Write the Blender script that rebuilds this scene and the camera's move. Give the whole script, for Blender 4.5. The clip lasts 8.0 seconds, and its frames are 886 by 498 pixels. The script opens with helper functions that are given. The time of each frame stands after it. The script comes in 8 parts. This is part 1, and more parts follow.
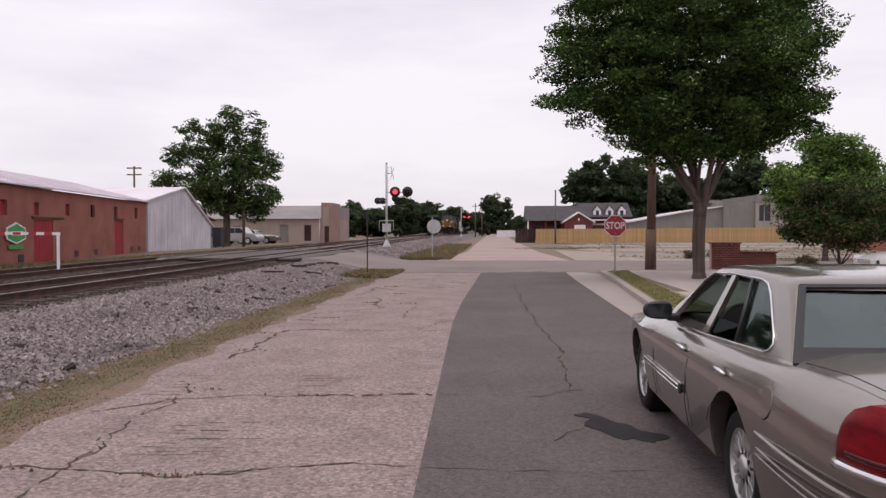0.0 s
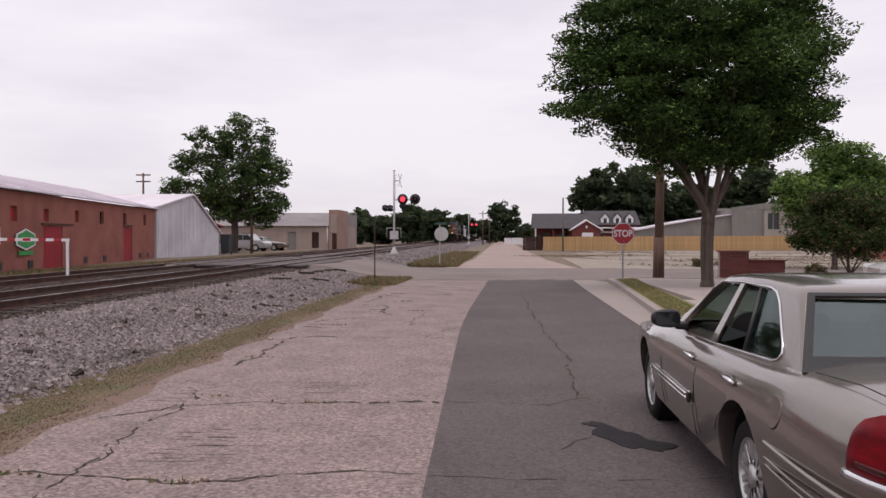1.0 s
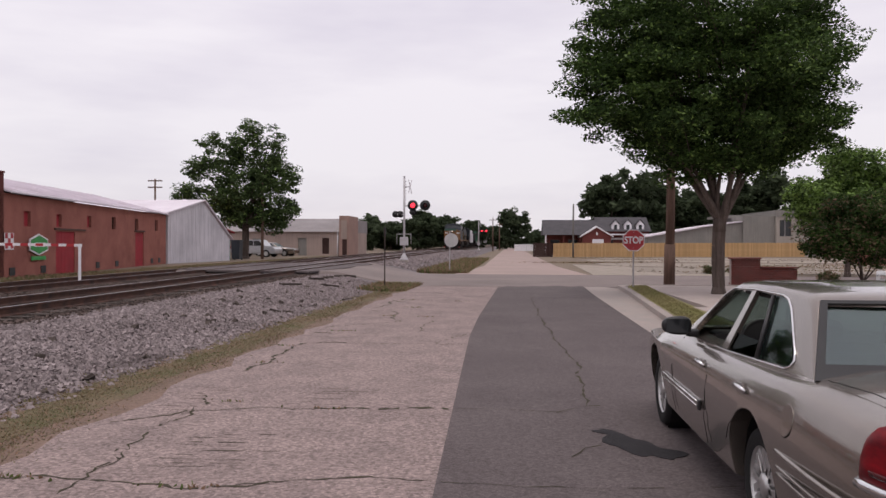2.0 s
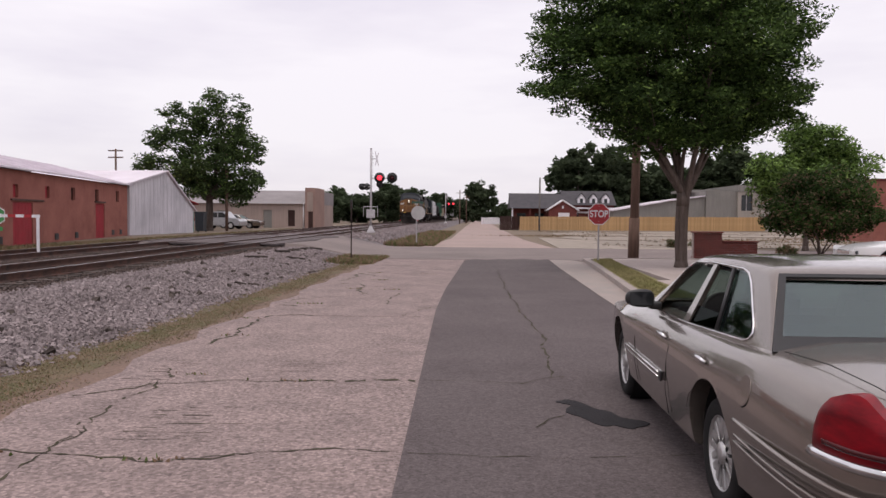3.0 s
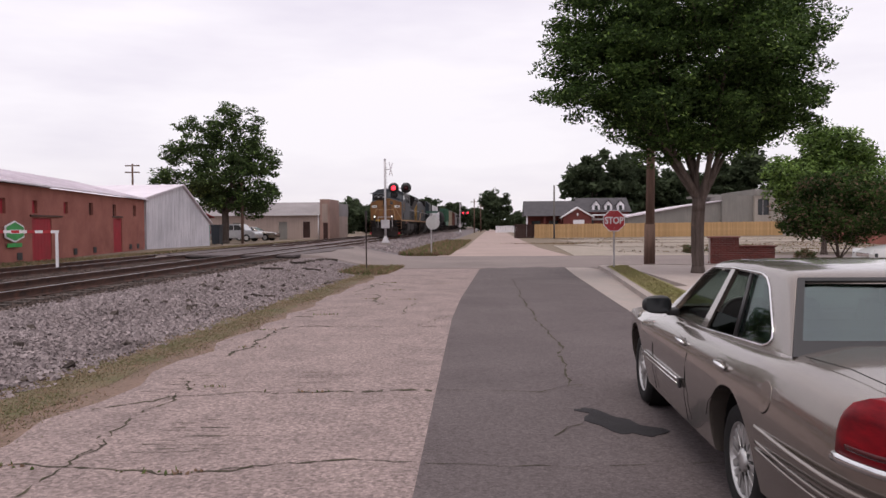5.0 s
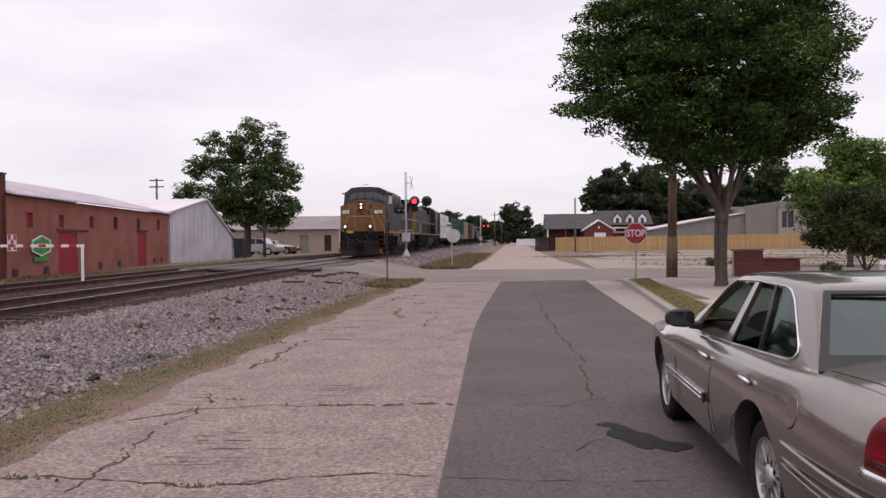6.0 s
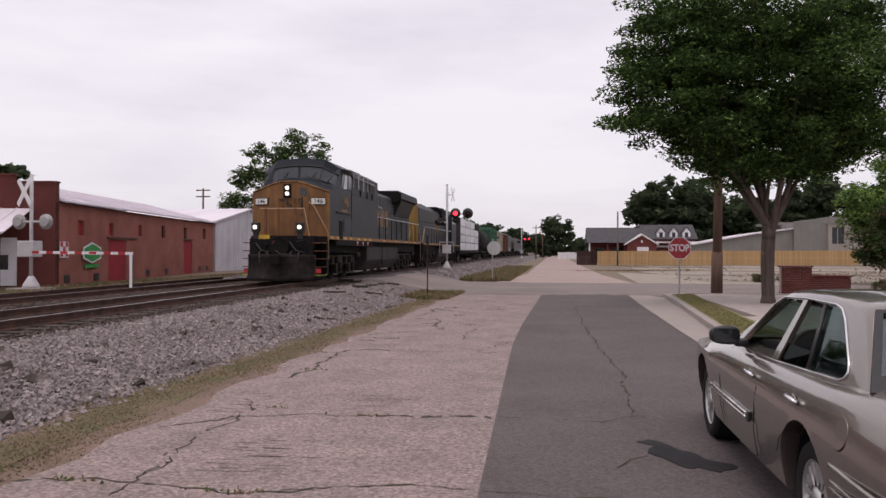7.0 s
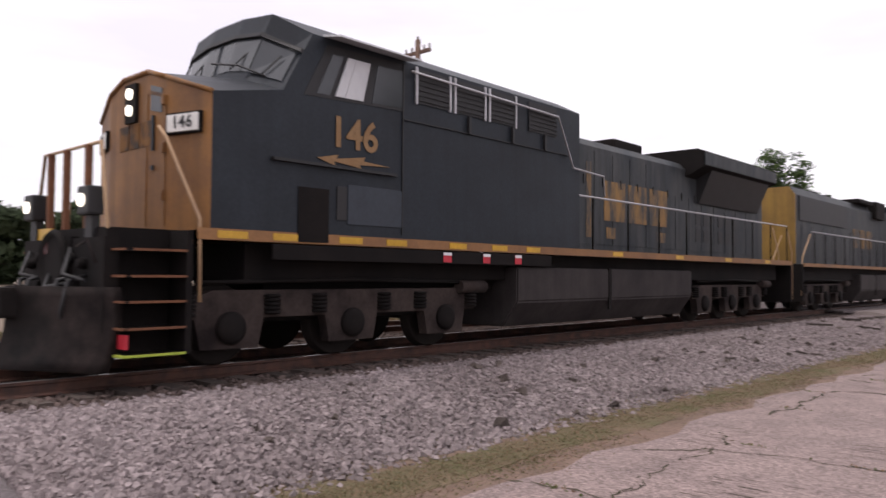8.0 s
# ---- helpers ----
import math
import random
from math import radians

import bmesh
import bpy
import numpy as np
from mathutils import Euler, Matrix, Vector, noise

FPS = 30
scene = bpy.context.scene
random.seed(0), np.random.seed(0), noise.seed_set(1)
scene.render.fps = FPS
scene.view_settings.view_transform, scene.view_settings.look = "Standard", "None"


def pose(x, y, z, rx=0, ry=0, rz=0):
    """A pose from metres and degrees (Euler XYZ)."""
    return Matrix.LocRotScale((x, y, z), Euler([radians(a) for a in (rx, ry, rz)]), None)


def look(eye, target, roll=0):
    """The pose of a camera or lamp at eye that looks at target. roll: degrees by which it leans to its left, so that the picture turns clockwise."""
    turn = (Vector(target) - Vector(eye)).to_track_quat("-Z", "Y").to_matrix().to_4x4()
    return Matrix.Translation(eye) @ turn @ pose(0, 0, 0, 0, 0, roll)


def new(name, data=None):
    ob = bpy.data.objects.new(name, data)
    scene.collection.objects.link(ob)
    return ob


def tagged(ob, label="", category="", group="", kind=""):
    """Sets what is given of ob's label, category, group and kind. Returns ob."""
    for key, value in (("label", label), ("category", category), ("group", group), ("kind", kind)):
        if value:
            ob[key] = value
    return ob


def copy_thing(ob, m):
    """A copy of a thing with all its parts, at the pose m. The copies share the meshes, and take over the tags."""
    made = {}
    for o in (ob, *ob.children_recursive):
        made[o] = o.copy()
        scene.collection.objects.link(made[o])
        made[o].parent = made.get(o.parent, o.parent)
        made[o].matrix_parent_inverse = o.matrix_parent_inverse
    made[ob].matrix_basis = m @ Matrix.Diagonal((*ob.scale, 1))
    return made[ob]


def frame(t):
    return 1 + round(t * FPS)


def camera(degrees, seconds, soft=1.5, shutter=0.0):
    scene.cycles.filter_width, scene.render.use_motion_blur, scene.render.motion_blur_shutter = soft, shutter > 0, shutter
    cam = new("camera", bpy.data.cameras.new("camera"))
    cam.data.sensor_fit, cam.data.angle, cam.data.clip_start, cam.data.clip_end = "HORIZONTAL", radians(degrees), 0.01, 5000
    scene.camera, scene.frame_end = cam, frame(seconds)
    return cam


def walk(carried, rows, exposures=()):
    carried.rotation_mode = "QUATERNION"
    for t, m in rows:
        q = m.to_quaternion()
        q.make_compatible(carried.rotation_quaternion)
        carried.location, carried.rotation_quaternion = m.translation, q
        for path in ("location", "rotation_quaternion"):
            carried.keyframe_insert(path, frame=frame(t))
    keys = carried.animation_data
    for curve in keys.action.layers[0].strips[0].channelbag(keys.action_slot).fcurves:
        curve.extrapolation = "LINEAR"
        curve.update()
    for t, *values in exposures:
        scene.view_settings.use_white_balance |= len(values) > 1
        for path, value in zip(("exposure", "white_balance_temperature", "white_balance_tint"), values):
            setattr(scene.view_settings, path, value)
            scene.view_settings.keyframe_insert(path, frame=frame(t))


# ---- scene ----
# ---- camera ----
cam = camera(60.7, 8.0, 1.5, 0.10)
EYE = 1.72
YAW0, PITCH0 = 2.11, -2.42
# seconds, yaw, pitch, roll of the hand-held camera, which stands on one spot
TURNS = [
    (0.0, 1.79, 1.01, -0.06), (0.5, 2.06, 1.50, -0.12), (1.0, 2.35, 1.57, 0.10), (2.3, 3.18, 2.10, 0.24),
    (2.5, 2.67, 0.70, 0.66), (3.0, 0.58, 0.00, 0.53), (3.5, 0.00, 0.02, 0.63), (4.0, 0.33, 0.37, 0.07),
    (4.5, 0.94, 0.60, -0.17), (6.0, 3.27, 1.71, -0.53), (6.5, 4.12, 2.76, 0.00), (7.0, 6.34, 2.63, 0.21),
    (7.1, 7.12, 2.53, 0.10), (7.2, 8.60, 2.86, 0.40), (7.3, 10.15, 3.60, 0.50), (7.4, 12.37, 3.68, 0.79),
    (7.5, 15.34, 3.91, 0.77), (7.6, 18.91, 4.74, 0.23), (7.7, 23.22, 5.03, 0.26), (7.8, 28.68, 4.95, 0.19),
    (7.9, 35.07, 4.61, 0.34), (8.0, 40.92, 4.49, 0.50),
]


def aim(yaw, pitch, roll):
    a, b = radians(yaw + YAW0), radians(pitch + PITCH0)
    way = Vector((-math.sin(a) * math.cos(b), math.cos(a) * math.cos(b), math.sin(b)))
    eye = Vector((0, 0, EYE))
    return look(eye, eye + way, roll)


walk(cam, [(t, aim(*a)) for t, *a in TURNS], [(0.0, 0.0), (1.2, -0.08), (2.5, -0.12), (3.3, 0.06), (4.5, 0.06), (6.5, -0.02), (7.3, -0.09), (7.6, -0.06), (8.0, 0.30)])

# ---- light ----
world = bpy.data.worlds.new("overcast_sky")
scene.world = world
world.use_nodes = True
nt = world.node_tree
nt.nodes.clear()


def wnode(kind, **values):
    n = nt.nodes.new(kind)
    for k, v in values.items():
        n.inputs[k].default_value = v
    return n


sky = nt.nodes.new("ShaderNodeTexSky")
sky.sky_type, sky.sun_disc = "NISHITA", False
sky.sun_elevation, sky.sun_rotation = radians(75), radians(210)
sky_gain = wnode("ShaderNodeVectorMath")
sky_gain.operation = "SCALE"
sky_gain.inputs["Scale"].default_value = 0.10
coord = nt.nodes.new("ShaderNodeTexCoord")
split = nt.nodes.new("ShaderNodeSeparateXYZ")
stretch = nt.nodes.new("ShaderNodeMapping")
stretch.inputs["Scale"].default_value = (1.0, 1.0, 4.5)
cloud = wnode("ShaderNodeTexNoise", Scale=1.7, Detail=5.0, Roughness=0.55)
wisps = wnode("ShaderNodeValToRGB")
wisps.color_ramp.elements[0].position, wisps.color_ramp.elements[0].color = 0.34, (0.80, 0.735, 0.83, 1)
wisps.color_ramp.elements[1].position, wisps.color_ramp.elements[1].color = 0.62, (1.0, 0.935, 0.985, 1)
height = wnode("ShaderNodeMapRange")
height.inputs["From Min"].default_value, height.inputs["From Max"].default_value = 0.0, 0.9
height.inputs["To Min"].default_value, height.inputs["To Max"].default_value = 0.88, 1.25
veil = wnode("ShaderNodeVectorMath")
veil.operation = "SCALE"
mix = nt.nodes.new("ShaderNodeMix")
mix.data_type = "RGBA"
mix.inputs["Factor"].default_value = 0.88
back = wnode("ShaderNodeBackground", Strength=1.10)
out = nt.nodes.new("ShaderNodeOutputWorld")
ln = nt.links.new
ln(sky.outputs["Color"], sky_gain.inputs[0])
ln(coord.outputs["Generated"], stretch.inputs["Vector"])
ln(coord.outputs["Generated"], split.inputs["Vector"])
ln(stretch.outputs["Vector"], cloud.inputs["Vector"])
ln(cloud.outputs["Fac"], wisps.inputs["Fac"])
ln(split.outputs["Z"], height.inputs["Value"])
ln(wisps.outputs["Color"], veil.inputs[0])
ln(height.outputs["Result"], veil.inputs["Scale"])
ln(sky_gain.outputs["Vector"], mix.inputs["A"])
ln(veil.outputs["Vector"], mix.inputs["B"])
ln(mix.outputs["Result"], back.inputs["Color"])
ln(back.outputs["Background"], out.inputs["Surface"])

sun = new("sun", bpy.data.lights.new("sun", "SUN"))
sun.data.energy, sun.data.angle, sun.data.color = 1.25, radians(30), (1.0, 0.92, 0.85)
sun.matrix_world = look((0, 0, 60), (8, 14, 0))


# ---- materials ----
def material(name, base, rough=0.8, metal=0.0, second=None, scale=6.0, fine=60.0, bump=0.0, amount=0.5, grain=0.12,
             per_piece=0.0, coat=0.0, stretch=(1, 1, 1), streak=0.0, spec=0.5, transmission=0.0, speck=0.0, speck_scale=40.0, leafy=0.0):
    """A surface with large patches between two colours, fine grain, aggregate specks, relief and a shift from piece to piece.
    leafy: the share of light that passes through, as in a leaf."""
    m = bpy.data.materials.new(name)
    m.use_nodes = True
    t = m.node_tree
    b = t.nodes["Principled BSDF"]
    b.inputs["Roughness"].default_value, b.inputs["Metallic"].default_value = rough, metal
    b.inputs["Coat Weight"].default_value = coat
    b.inputs["Coat Roughness"].default_value = 0.06
    b.inputs["Specular IOR Level"].default_value = spec if rough < 0.7 else 0.18
    b.inputs["Transmission Weight"].default_value = transmission
    second = second or tuple(c * 0.7 for c in base)
    tc = t.nodes.new("ShaderNodeTexCoord")
    mp = t.nodes.new("ShaderNodeMapping")
    mp.inputs["Scale"].default_value = stretch
    t.links.new(tc.outputs["Object"], mp.inputs["Vector"])
    big = t.nodes.new("ShaderNodeTexNoise")
    big.inputs["Scale"].default_value, big.inputs["Detail"].default_value, big.inputs["Roughness"].default_value = scale, 6.0, 0.62
    t.links.new(mp.outputs["Vector"], big.inputs["Vector"])
    ramp = t.nodes.new("ShaderNodeMapRange")
    ramp.inputs["From Min"].default_value, ramp.inputs["From Max"].default_value = 0.5 - 0.25 * (1.2 - amount), 0.5 + 0.25 * (1.2 - amount)
    t.links.new(big.outputs["Fac"], ramp.inputs["Value"])
    mx = t.nodes.new("ShaderNodeMix")
    mx.data_type = "RGBA"
    mx.inputs["A"].default_value, mx.inputs["B"].default_value = (*base, 1), (*second, 1)
    t.links.new(ramp.outputs["Result"], mx.inputs["Factor"])
    small = t.nodes.new("ShaderNodeTexNoise")
    small.inputs["Scale"].default_value, small.inputs["Detail"].default_value, small.inputs["Roughness"].default_value = fine, 4.0, 0.7
    t.links.new(mp.outputs["Vector"], small.inputs["Vector"])
    hsv = t.nodes.new("ShaderNodeHueSaturation")
    t.links.new(mx.outputs["Result"], hsv.inputs["Color"])
    gain = t.nodes.new("ShaderNodeMapRange")
    gain.inputs["From Min"].default_value, gain.inputs["From Max"].default_value = 0.3, 0.7
    gain.inputs["To Min"].default_value, gain.inputs["To Max"].default_value = 1 - grain, 1 + grain
    t.links.new(small.outputs["Fac"], gain.inputs["Value"])
    value = gain.outputs["Result"]
    if per_piece:
        info = t.nodes.new("ShaderNodeObjectInfo")
        geo = t.nodes.new("ShaderNodeNewGeometry")
        add = t.nodes.new("ShaderNodeMath")
        add.operation = "ADD"
        t.links.new(info.outputs["Random"], add.inputs[0])
        t.links.new(geo.outputs["Random Per Island"], add.inputs[1])
        fr = t.nodes.new("ShaderNodeMath")
        fr.operation = "FRACT"
        t.links.new(add.outputs[0], fr.inputs[0])
        sc = t.nodes.new("ShaderNodeMapRange")
        sc.inputs["To Min"].default_value, sc.inputs["To Max"].default_value = 1 - per_piece, 1 + per_piece
        t.links.new(fr.outputs[0], sc.inputs["Value"])
        ml = t.nodes.new("ShaderNodeMath")
        ml.operation = "MULTIPLY"
        t.links.new(value, ml.inputs[0])
        t.links.new(sc.outputs["Result"], ml.inputs[1])
        value = ml.outputs[0]
    if speck:
        vor = t.nodes.new("ShaderNodeTexVoronoi")
        vor.inputs["Scale"].default_value = speck_scale
        t.links.new(mp.outputs["Vector"], vor.inputs["Vector"])
        cell = t.nodes.new("ShaderNodeSeparateColor")
        t.links.new(vor.outputs["Color"], cell.inputs["Color"])
        vr = t.nodes.new("ShaderNodeMapRange")
        vr.inputs["To Min"].default_value, vr.inputs["To Max"].default_value = 1 - speck, 1 + speck
        t.links.new(cell.outputs["Red"], vr.inputs["Value"])
        mv = t.nodes.new("ShaderNodeMath")
        mv.operation = "MULTIPLY"
        t.links.new(value, mv.inputs[0])
        t.links.new(vr.outputs["Result"], mv.inputs[1])
        value = mv.outputs[0]
    if streak:
        smp = t.nodes.new("ShaderNodeMapping")
        smp.inputs["Scale"].default_value = (7, 7, 0.35)
        t.links.new(tc.outputs["Object"], smp.inputs["Vector"])
        sn = t.nodes.new("ShaderNodeTexNoise")
        sn.inputs["Scale"].default_value, sn.inputs["Detail"].default_value = 0.9, 5.0
        t.links.new(smp.outputs["Vector"], sn.inputs["Vector"])
        sr = t.nodes.new("ShaderNodeMapRange")
        sr.inputs["From Min"].default_value, sr.inputs["From Max"].default_value = 0.35, 0.7
        sr.inputs["To Min"].default_value, sr.inputs["To Max"].default_value = 1.0, 1.0 - streak
        t.links.new(sn.outputs["Fac"], sr.inputs["Value"])
        ms = t.nodes.new("ShaderNodeMath")
        ms.operation = "MULTIPLY"
        t.links.new(value, ms.inputs[0])
        t.links.new(sr.outputs["Result"], ms.inputs[1])
        value = ms.outputs[0]
    t.links.new(value, hsv.inputs["Value"])
    t.links.new(hsv.outputs["Color"], b.inputs["Base Color"])
    if bump:
        bp = t.nodes.new("ShaderNodeBump")
        bp.inputs["Strength"].default_value, bp.inputs["Distance"].default_value = min(1.0, bump), 0.02
        t.links.new(small.outputs["Fac"], bp.inputs["Height"])
        t.links.new(bp.outputs["Normal"], b.inputs["Normal"])
    if leafy:
        tr = t.nodes.new("ShaderNodeBsdfTranslucent")
        t.links.new(hsv.outputs["Color"], tr.inputs["Color"])
        ms = t.nodes.new("ShaderNodeMixShader")
        ms.inputs["Fac"].default_value = leafy
        t.links.new(b.outputs["BSDF"], ms.inputs[1])
        t.links.new(tr.outputs["BSDF"], ms.inputs[2])
        t.links.new(ms.outputs["Shader"], t.nodes["Material Output"].inputs["Surface"])
    return m


def glow(name, color, strength):
    m = bpy.data.materials.new(name)
    m.use_nodes = True
    b = m.node_tree.nodes["Principled BSDF"]
    b.inputs["Base Color"].default_value = (*color, 1)
    b.inputs["Emission Color"].default_value = (*color, 1)
    b.inputs["Emission Strength"].default_value = strength
    return m


M = {}
M["asphalt"] = material("old_asphalt", (0.088, 0.072, 0.072), 0.9, second=(0.116, 0.096, 0.095), scale=0.5, fine=60, bump=0.3, grain=0.30, speck=0.22, speck_scale=45)
M["patch"] = material("fresh_tar_patch", (0.024, 0.022, 0.024), 0.75, scale=3, fine=80, bump=0.4)
M["concrete_road"] = material("worn_concrete_road", (0.262, 0.202, 0.188), 0.92, second=(0.192, 0.149, 0.140), scale=1.3, fine=30, bump=0.35, grain=0.38, speck=0.30, speck_scale=34)
M["crack"] = material("dirt_filled_crack", (0.040, 0.034, 0.028), 1.0, second=(0.070, 0.062, 0.038), scale=2, fine=30)
M["cross_asphalt"] = material("pale_asphalt", (0.160, 0.132, 0.124), 0.92, second=(0.215, 0.178, 0.166), scale=0.25, fine=60, bump=0.3, grain=0.2)
M["dirt_road"] = material("pale_dirt_road", (0.34, 0.262, 0.235), 0.95, second=(0.27, 0.21, 0.19), scale=0.2, fine=25, grain=0.15)
M["ground"] = material("dry_grass_ground", (0.145, 0.116, 0.084), 0.95, second=(0.185, 0.142, 0.108), scale=0.25, fine=18, grain=0.25, bump=0.3)
M["ballast_bed"] = material("ballast_fines", (0.165, 0.143, 0.145), 0.95, second=(0.110, 0.094, 0.095), scale=0.8, fine=26, grain=0.35, bump=0.8)
M["stone"] = material("ballast_stone", (0.262, 0.220, 0.218), 0.9, second=(0.185, 0.153, 0.150), scale=0.8, fine=30, grain=0.2, per_piece=0.34)
M["grass"] = material("verge_grass", (0.118, 0.124, 0.056), 0.9, second=(0.180, 0.145, 0.086), scale=0.8, fine=9, per_piece=0.35, leafy=0.35)
M["weed"] = material("green_weed", (0.075, 0.120, 0.035), 0.8, second=(0.140, 0.150, 0.055), scale=2, fine=9, per_piece=0.3, leafy=0.35)
M["rail"] = material("rusty_rail_steel", (0.125, 0.064, 0.048), 0.7, 0.3, second=(0.050, 0.036, 0.032), scale=4, fine=50)
M["rail_top"] = material("polished_rail_head", (0.42, 0.40, 0.40), 0.32, 0.9, scale=4, fine=50, grain=0.05)
M["tie"] = material("creosoted_sleeper", (0.055, 0.043, 0.038), 0.95, second=(0.095, 0.078, 0.068), scale=3, fine=40, per_piece=0.3, bump=0.4)
M["kerb"] = material("kerb_concrete", (0.33, 0.275, 0.25), 0.9, second=(0.28, 0.25, 0.23), scale=1.5, fine=50, bump=0.3)
M["walk"] = material("pavement_concrete", (0.40, 0.335, 0.305), 0.9, second=(0.33, 0.28, 0.255), scale=0.6, fine=40, bump=0.25)
M["lot"] = material("broken_lot_concrete", (0.31, 0.265, 0.225), 0.92, second=(0.215, 0.185, 0.150), scale=0.9, fine=30, bump=0.3, per_piece=0.15)
M["bark"] = material("brown_bark", (0.135, 0.105, 0.090), 0.95, second=(0.070, 0.053, 0.045), scale=3, fine=22, stretch=(4, 4, 0.35), bump=0.9, grain=0.3)
M["leaf"] = material("tree_leaf", (0.050, 0.088, 0.020), 0.7, second=(0.024, 0.046, 0.013), scale=0.7, fine=8, per_piece=0.55, leafy=0.35)
# far-tree green paled and greyed, so distance haze is in the colour
M["leaf_hazed"] = material("hazed_tree_leaf", (0.070, 0.092, 0.048), 0.8, second=(0.040, 0.056, 0.030), scale=0.3, fine=5, per_piece=0.4, leafy=0.4)
M["leaf_mid"] = material("oak_leaf", (0.066, 0.098, 0.034), 0.7, second=(0.034, 0.056, 0.020), scale=0.5, fine=6, per_piece=0.45, leafy=0.35)
M["bloom"] = material("faded_pink_bloom", (0.19, 0.120, 0.085), 0.8, second=(0.12, 0.10, 0.05), scale=2, fine=9, per_piece=0.3, leafy=0.35)
M["pole_wood"] = material("weathered_pole_wood", (0.165, 0.104, 0.080), 0.95, second=(0.105, 0.068, 0.054), scale=2, fine=30, stretch=(4, 4, 0.4), bump=0.6)
M["galv"] = material("galvanised_steel", (0.50, 0.49, 0.51), 0.5, 0.6, second=(0.40, 0.39, 0.40), scale=3, fine=30)
M["grey_metal"] = material("grey_painted_metal", (0.36, 0.34, 0.34), 0.6, second=(0.29, 0.27, 0.27), scale=3, fine=30)
M["silver"] = material("silver_painted_steel", (0.50, 0.48, 0.49), 0.55, second=(0.38, 0.36, 0.37), scale=3, fine=30)
M["black"] = material("matt_black_paint", (0.018, 0.017, 0.018), 0.6, scale=3, fine=30)
M["stop_red"] = material("red_sign_face", (0.42, 0.022, 0.030), 0.45, scale=2, fine=20, grain=0.04)
M["white"] = material("white_paint", (0.74, 0.72, 0.74), 0.55, second=(0.66, 0.64, 0.66), scale=2, fine=20, grain=0.05)
M["green_sign"] = material("green_sign_face", (0.030, 0.300, 0.060), 0.5, scale=2, fine=20, grain=0.05)
M["red_lit"] = glow("lit_red_lens", (1.0, 0.03, 0.05), 3.0)
M["red_off"] = material("unlit_red_lens", (0.07, 0.008, 0.010), 0.25, scale=2, fine=20)
M["lamp"] = glow("lit_headlamp", (1.0, 0.90, 0.78), 1.7)
M["brick_red"] = material("red_painted_brick", (0.325, 0.132, 0.104), 0.9, second=(0.225, 0.086, 0.068), scale=0.8, fine=26, grain=0.22, bump=0.3)
M["brick_dark"] = material("dark_red_brick", (0.150, 0.046, 0.040), 0.9, second=(0.105, 0.036, 0.032), scale=1.2, fine=35, per_piece=0.25, bump=0.3)
M["red_door"] = material("bright_red_paint", (0.33, 0.030, 0.042), 0.7, second=(0.24, 0.030, 0.036), scale=1.5, fine=20)
M["tin"] = material("galvanised_roof_sheet", (0.72, 0.66, 0.71), 0.5, 0.15, second=(0.55, 0.49, 0.53), scale=0.35, fine=12, stretch=(1, 1, 1))
M["white_tin"] = material("whitewashed_sheet_wall", (0.74, 0.71, 0.74), 0.7, second=(0.56, 0.54, 0.57), scale=0.5, fine=20, streak=0.28)
M["tan_wall"] = material("tan_block_wall", (0.40, 0.31, 0.27), 0.9, second=(0.33, 0.26, 0.23), scale=0.4, fine=20, streak=0.15)
M["grey_wall"] = material("grey_render_wall", (0.26, 0.245, 0.225), 0.9, second=(0.21, 0.20, 0.185), scale=0.4, fine=20, streak=0.15)
M["cream_wall"] = material("cream_render_wall", (0.36, 0.325, 0.285), 0.9, second=(0.30, 0.27, 0.24), scale=0.4, fine=20, streak=0.12)
M["shingle"] = material("dark_roof_shingle", (0.085, 0.080, 0.085), 0.9, second=(0.062, 0.058, 0.062), scale=1.0, fine=12)
M["glass_dark"] = material("dark_window_glass", (0.020, 0.022, 0.024), 0.08, scale=1, fine=4, grain=0.02)
M["fence_wood"] = material("yellow_pine_fence", (0.46, 0.300, 0.150), 0.85, second=(0.39, 0.245, 0.120), scale=1.5, fine=12, per_piece=0.14)
M["fence_dark"] = material("dark_brown_fence", (0.050, 0.028, 0.025), 0.85, scale=1.5, fine=12, per_piece=0.2)


# ---- mesh tools ----
def link(name, bm, mats, parent=None, smooth=False, label=""):
    me = bpy.data.meshes.new(name)
    bm.normal_update()
    bm.to_mesh(me)
    bm.free()
    for m in (mats if isinstance(mats, (list, tuple)) else [mats]):
        me.materials.append(M[m] if isinstance(m, str) else m)
    if smooth:
        me.polygons.foreach_set("use_smooth", [True] * len(me.polygons))
    ob = new(name, me)
    ob.parent = parent
    if label:
        ob["label"] = label
    return ob


def part(name, bm, mats, parent, label="", smooth=False):
    return link(name, bm, mats, parent, smooth, label)


def thing(name, label, category, group="", kind="", at=None):
    ob = new(name)
    ob.empty_display_size = 0.2
    if at is not None:
        ob.matrix_world = at
    return tagged(ob, label, category, group, kind)


def box(bm, x0, x1, y0, y1, z0, z1, slot=0, bevel=0.0):
    made = bmesh.ops.create_cube(bm, size=1.0)["verts"]
    for v in made:
        v.co = Vector(((x0 + x1) / 2 + v.co.x * (x1 - x0), (y0 + y1) / 2 + v.co.y * (y1 - y0), (z0 + z1) / 2 + v.co.z * (z1 - z0)))
    faces = {f for v in made for f in v.link_faces}
    for f in faces:
        f.material_index = slot
    if bevel:
        edges = list({e for f in faces for e in f.edges})
        bmesh.ops.bevel(bm, geom=edges, offset=bevel, segments=2, affect="EDGES", profile=0.6)
    return made


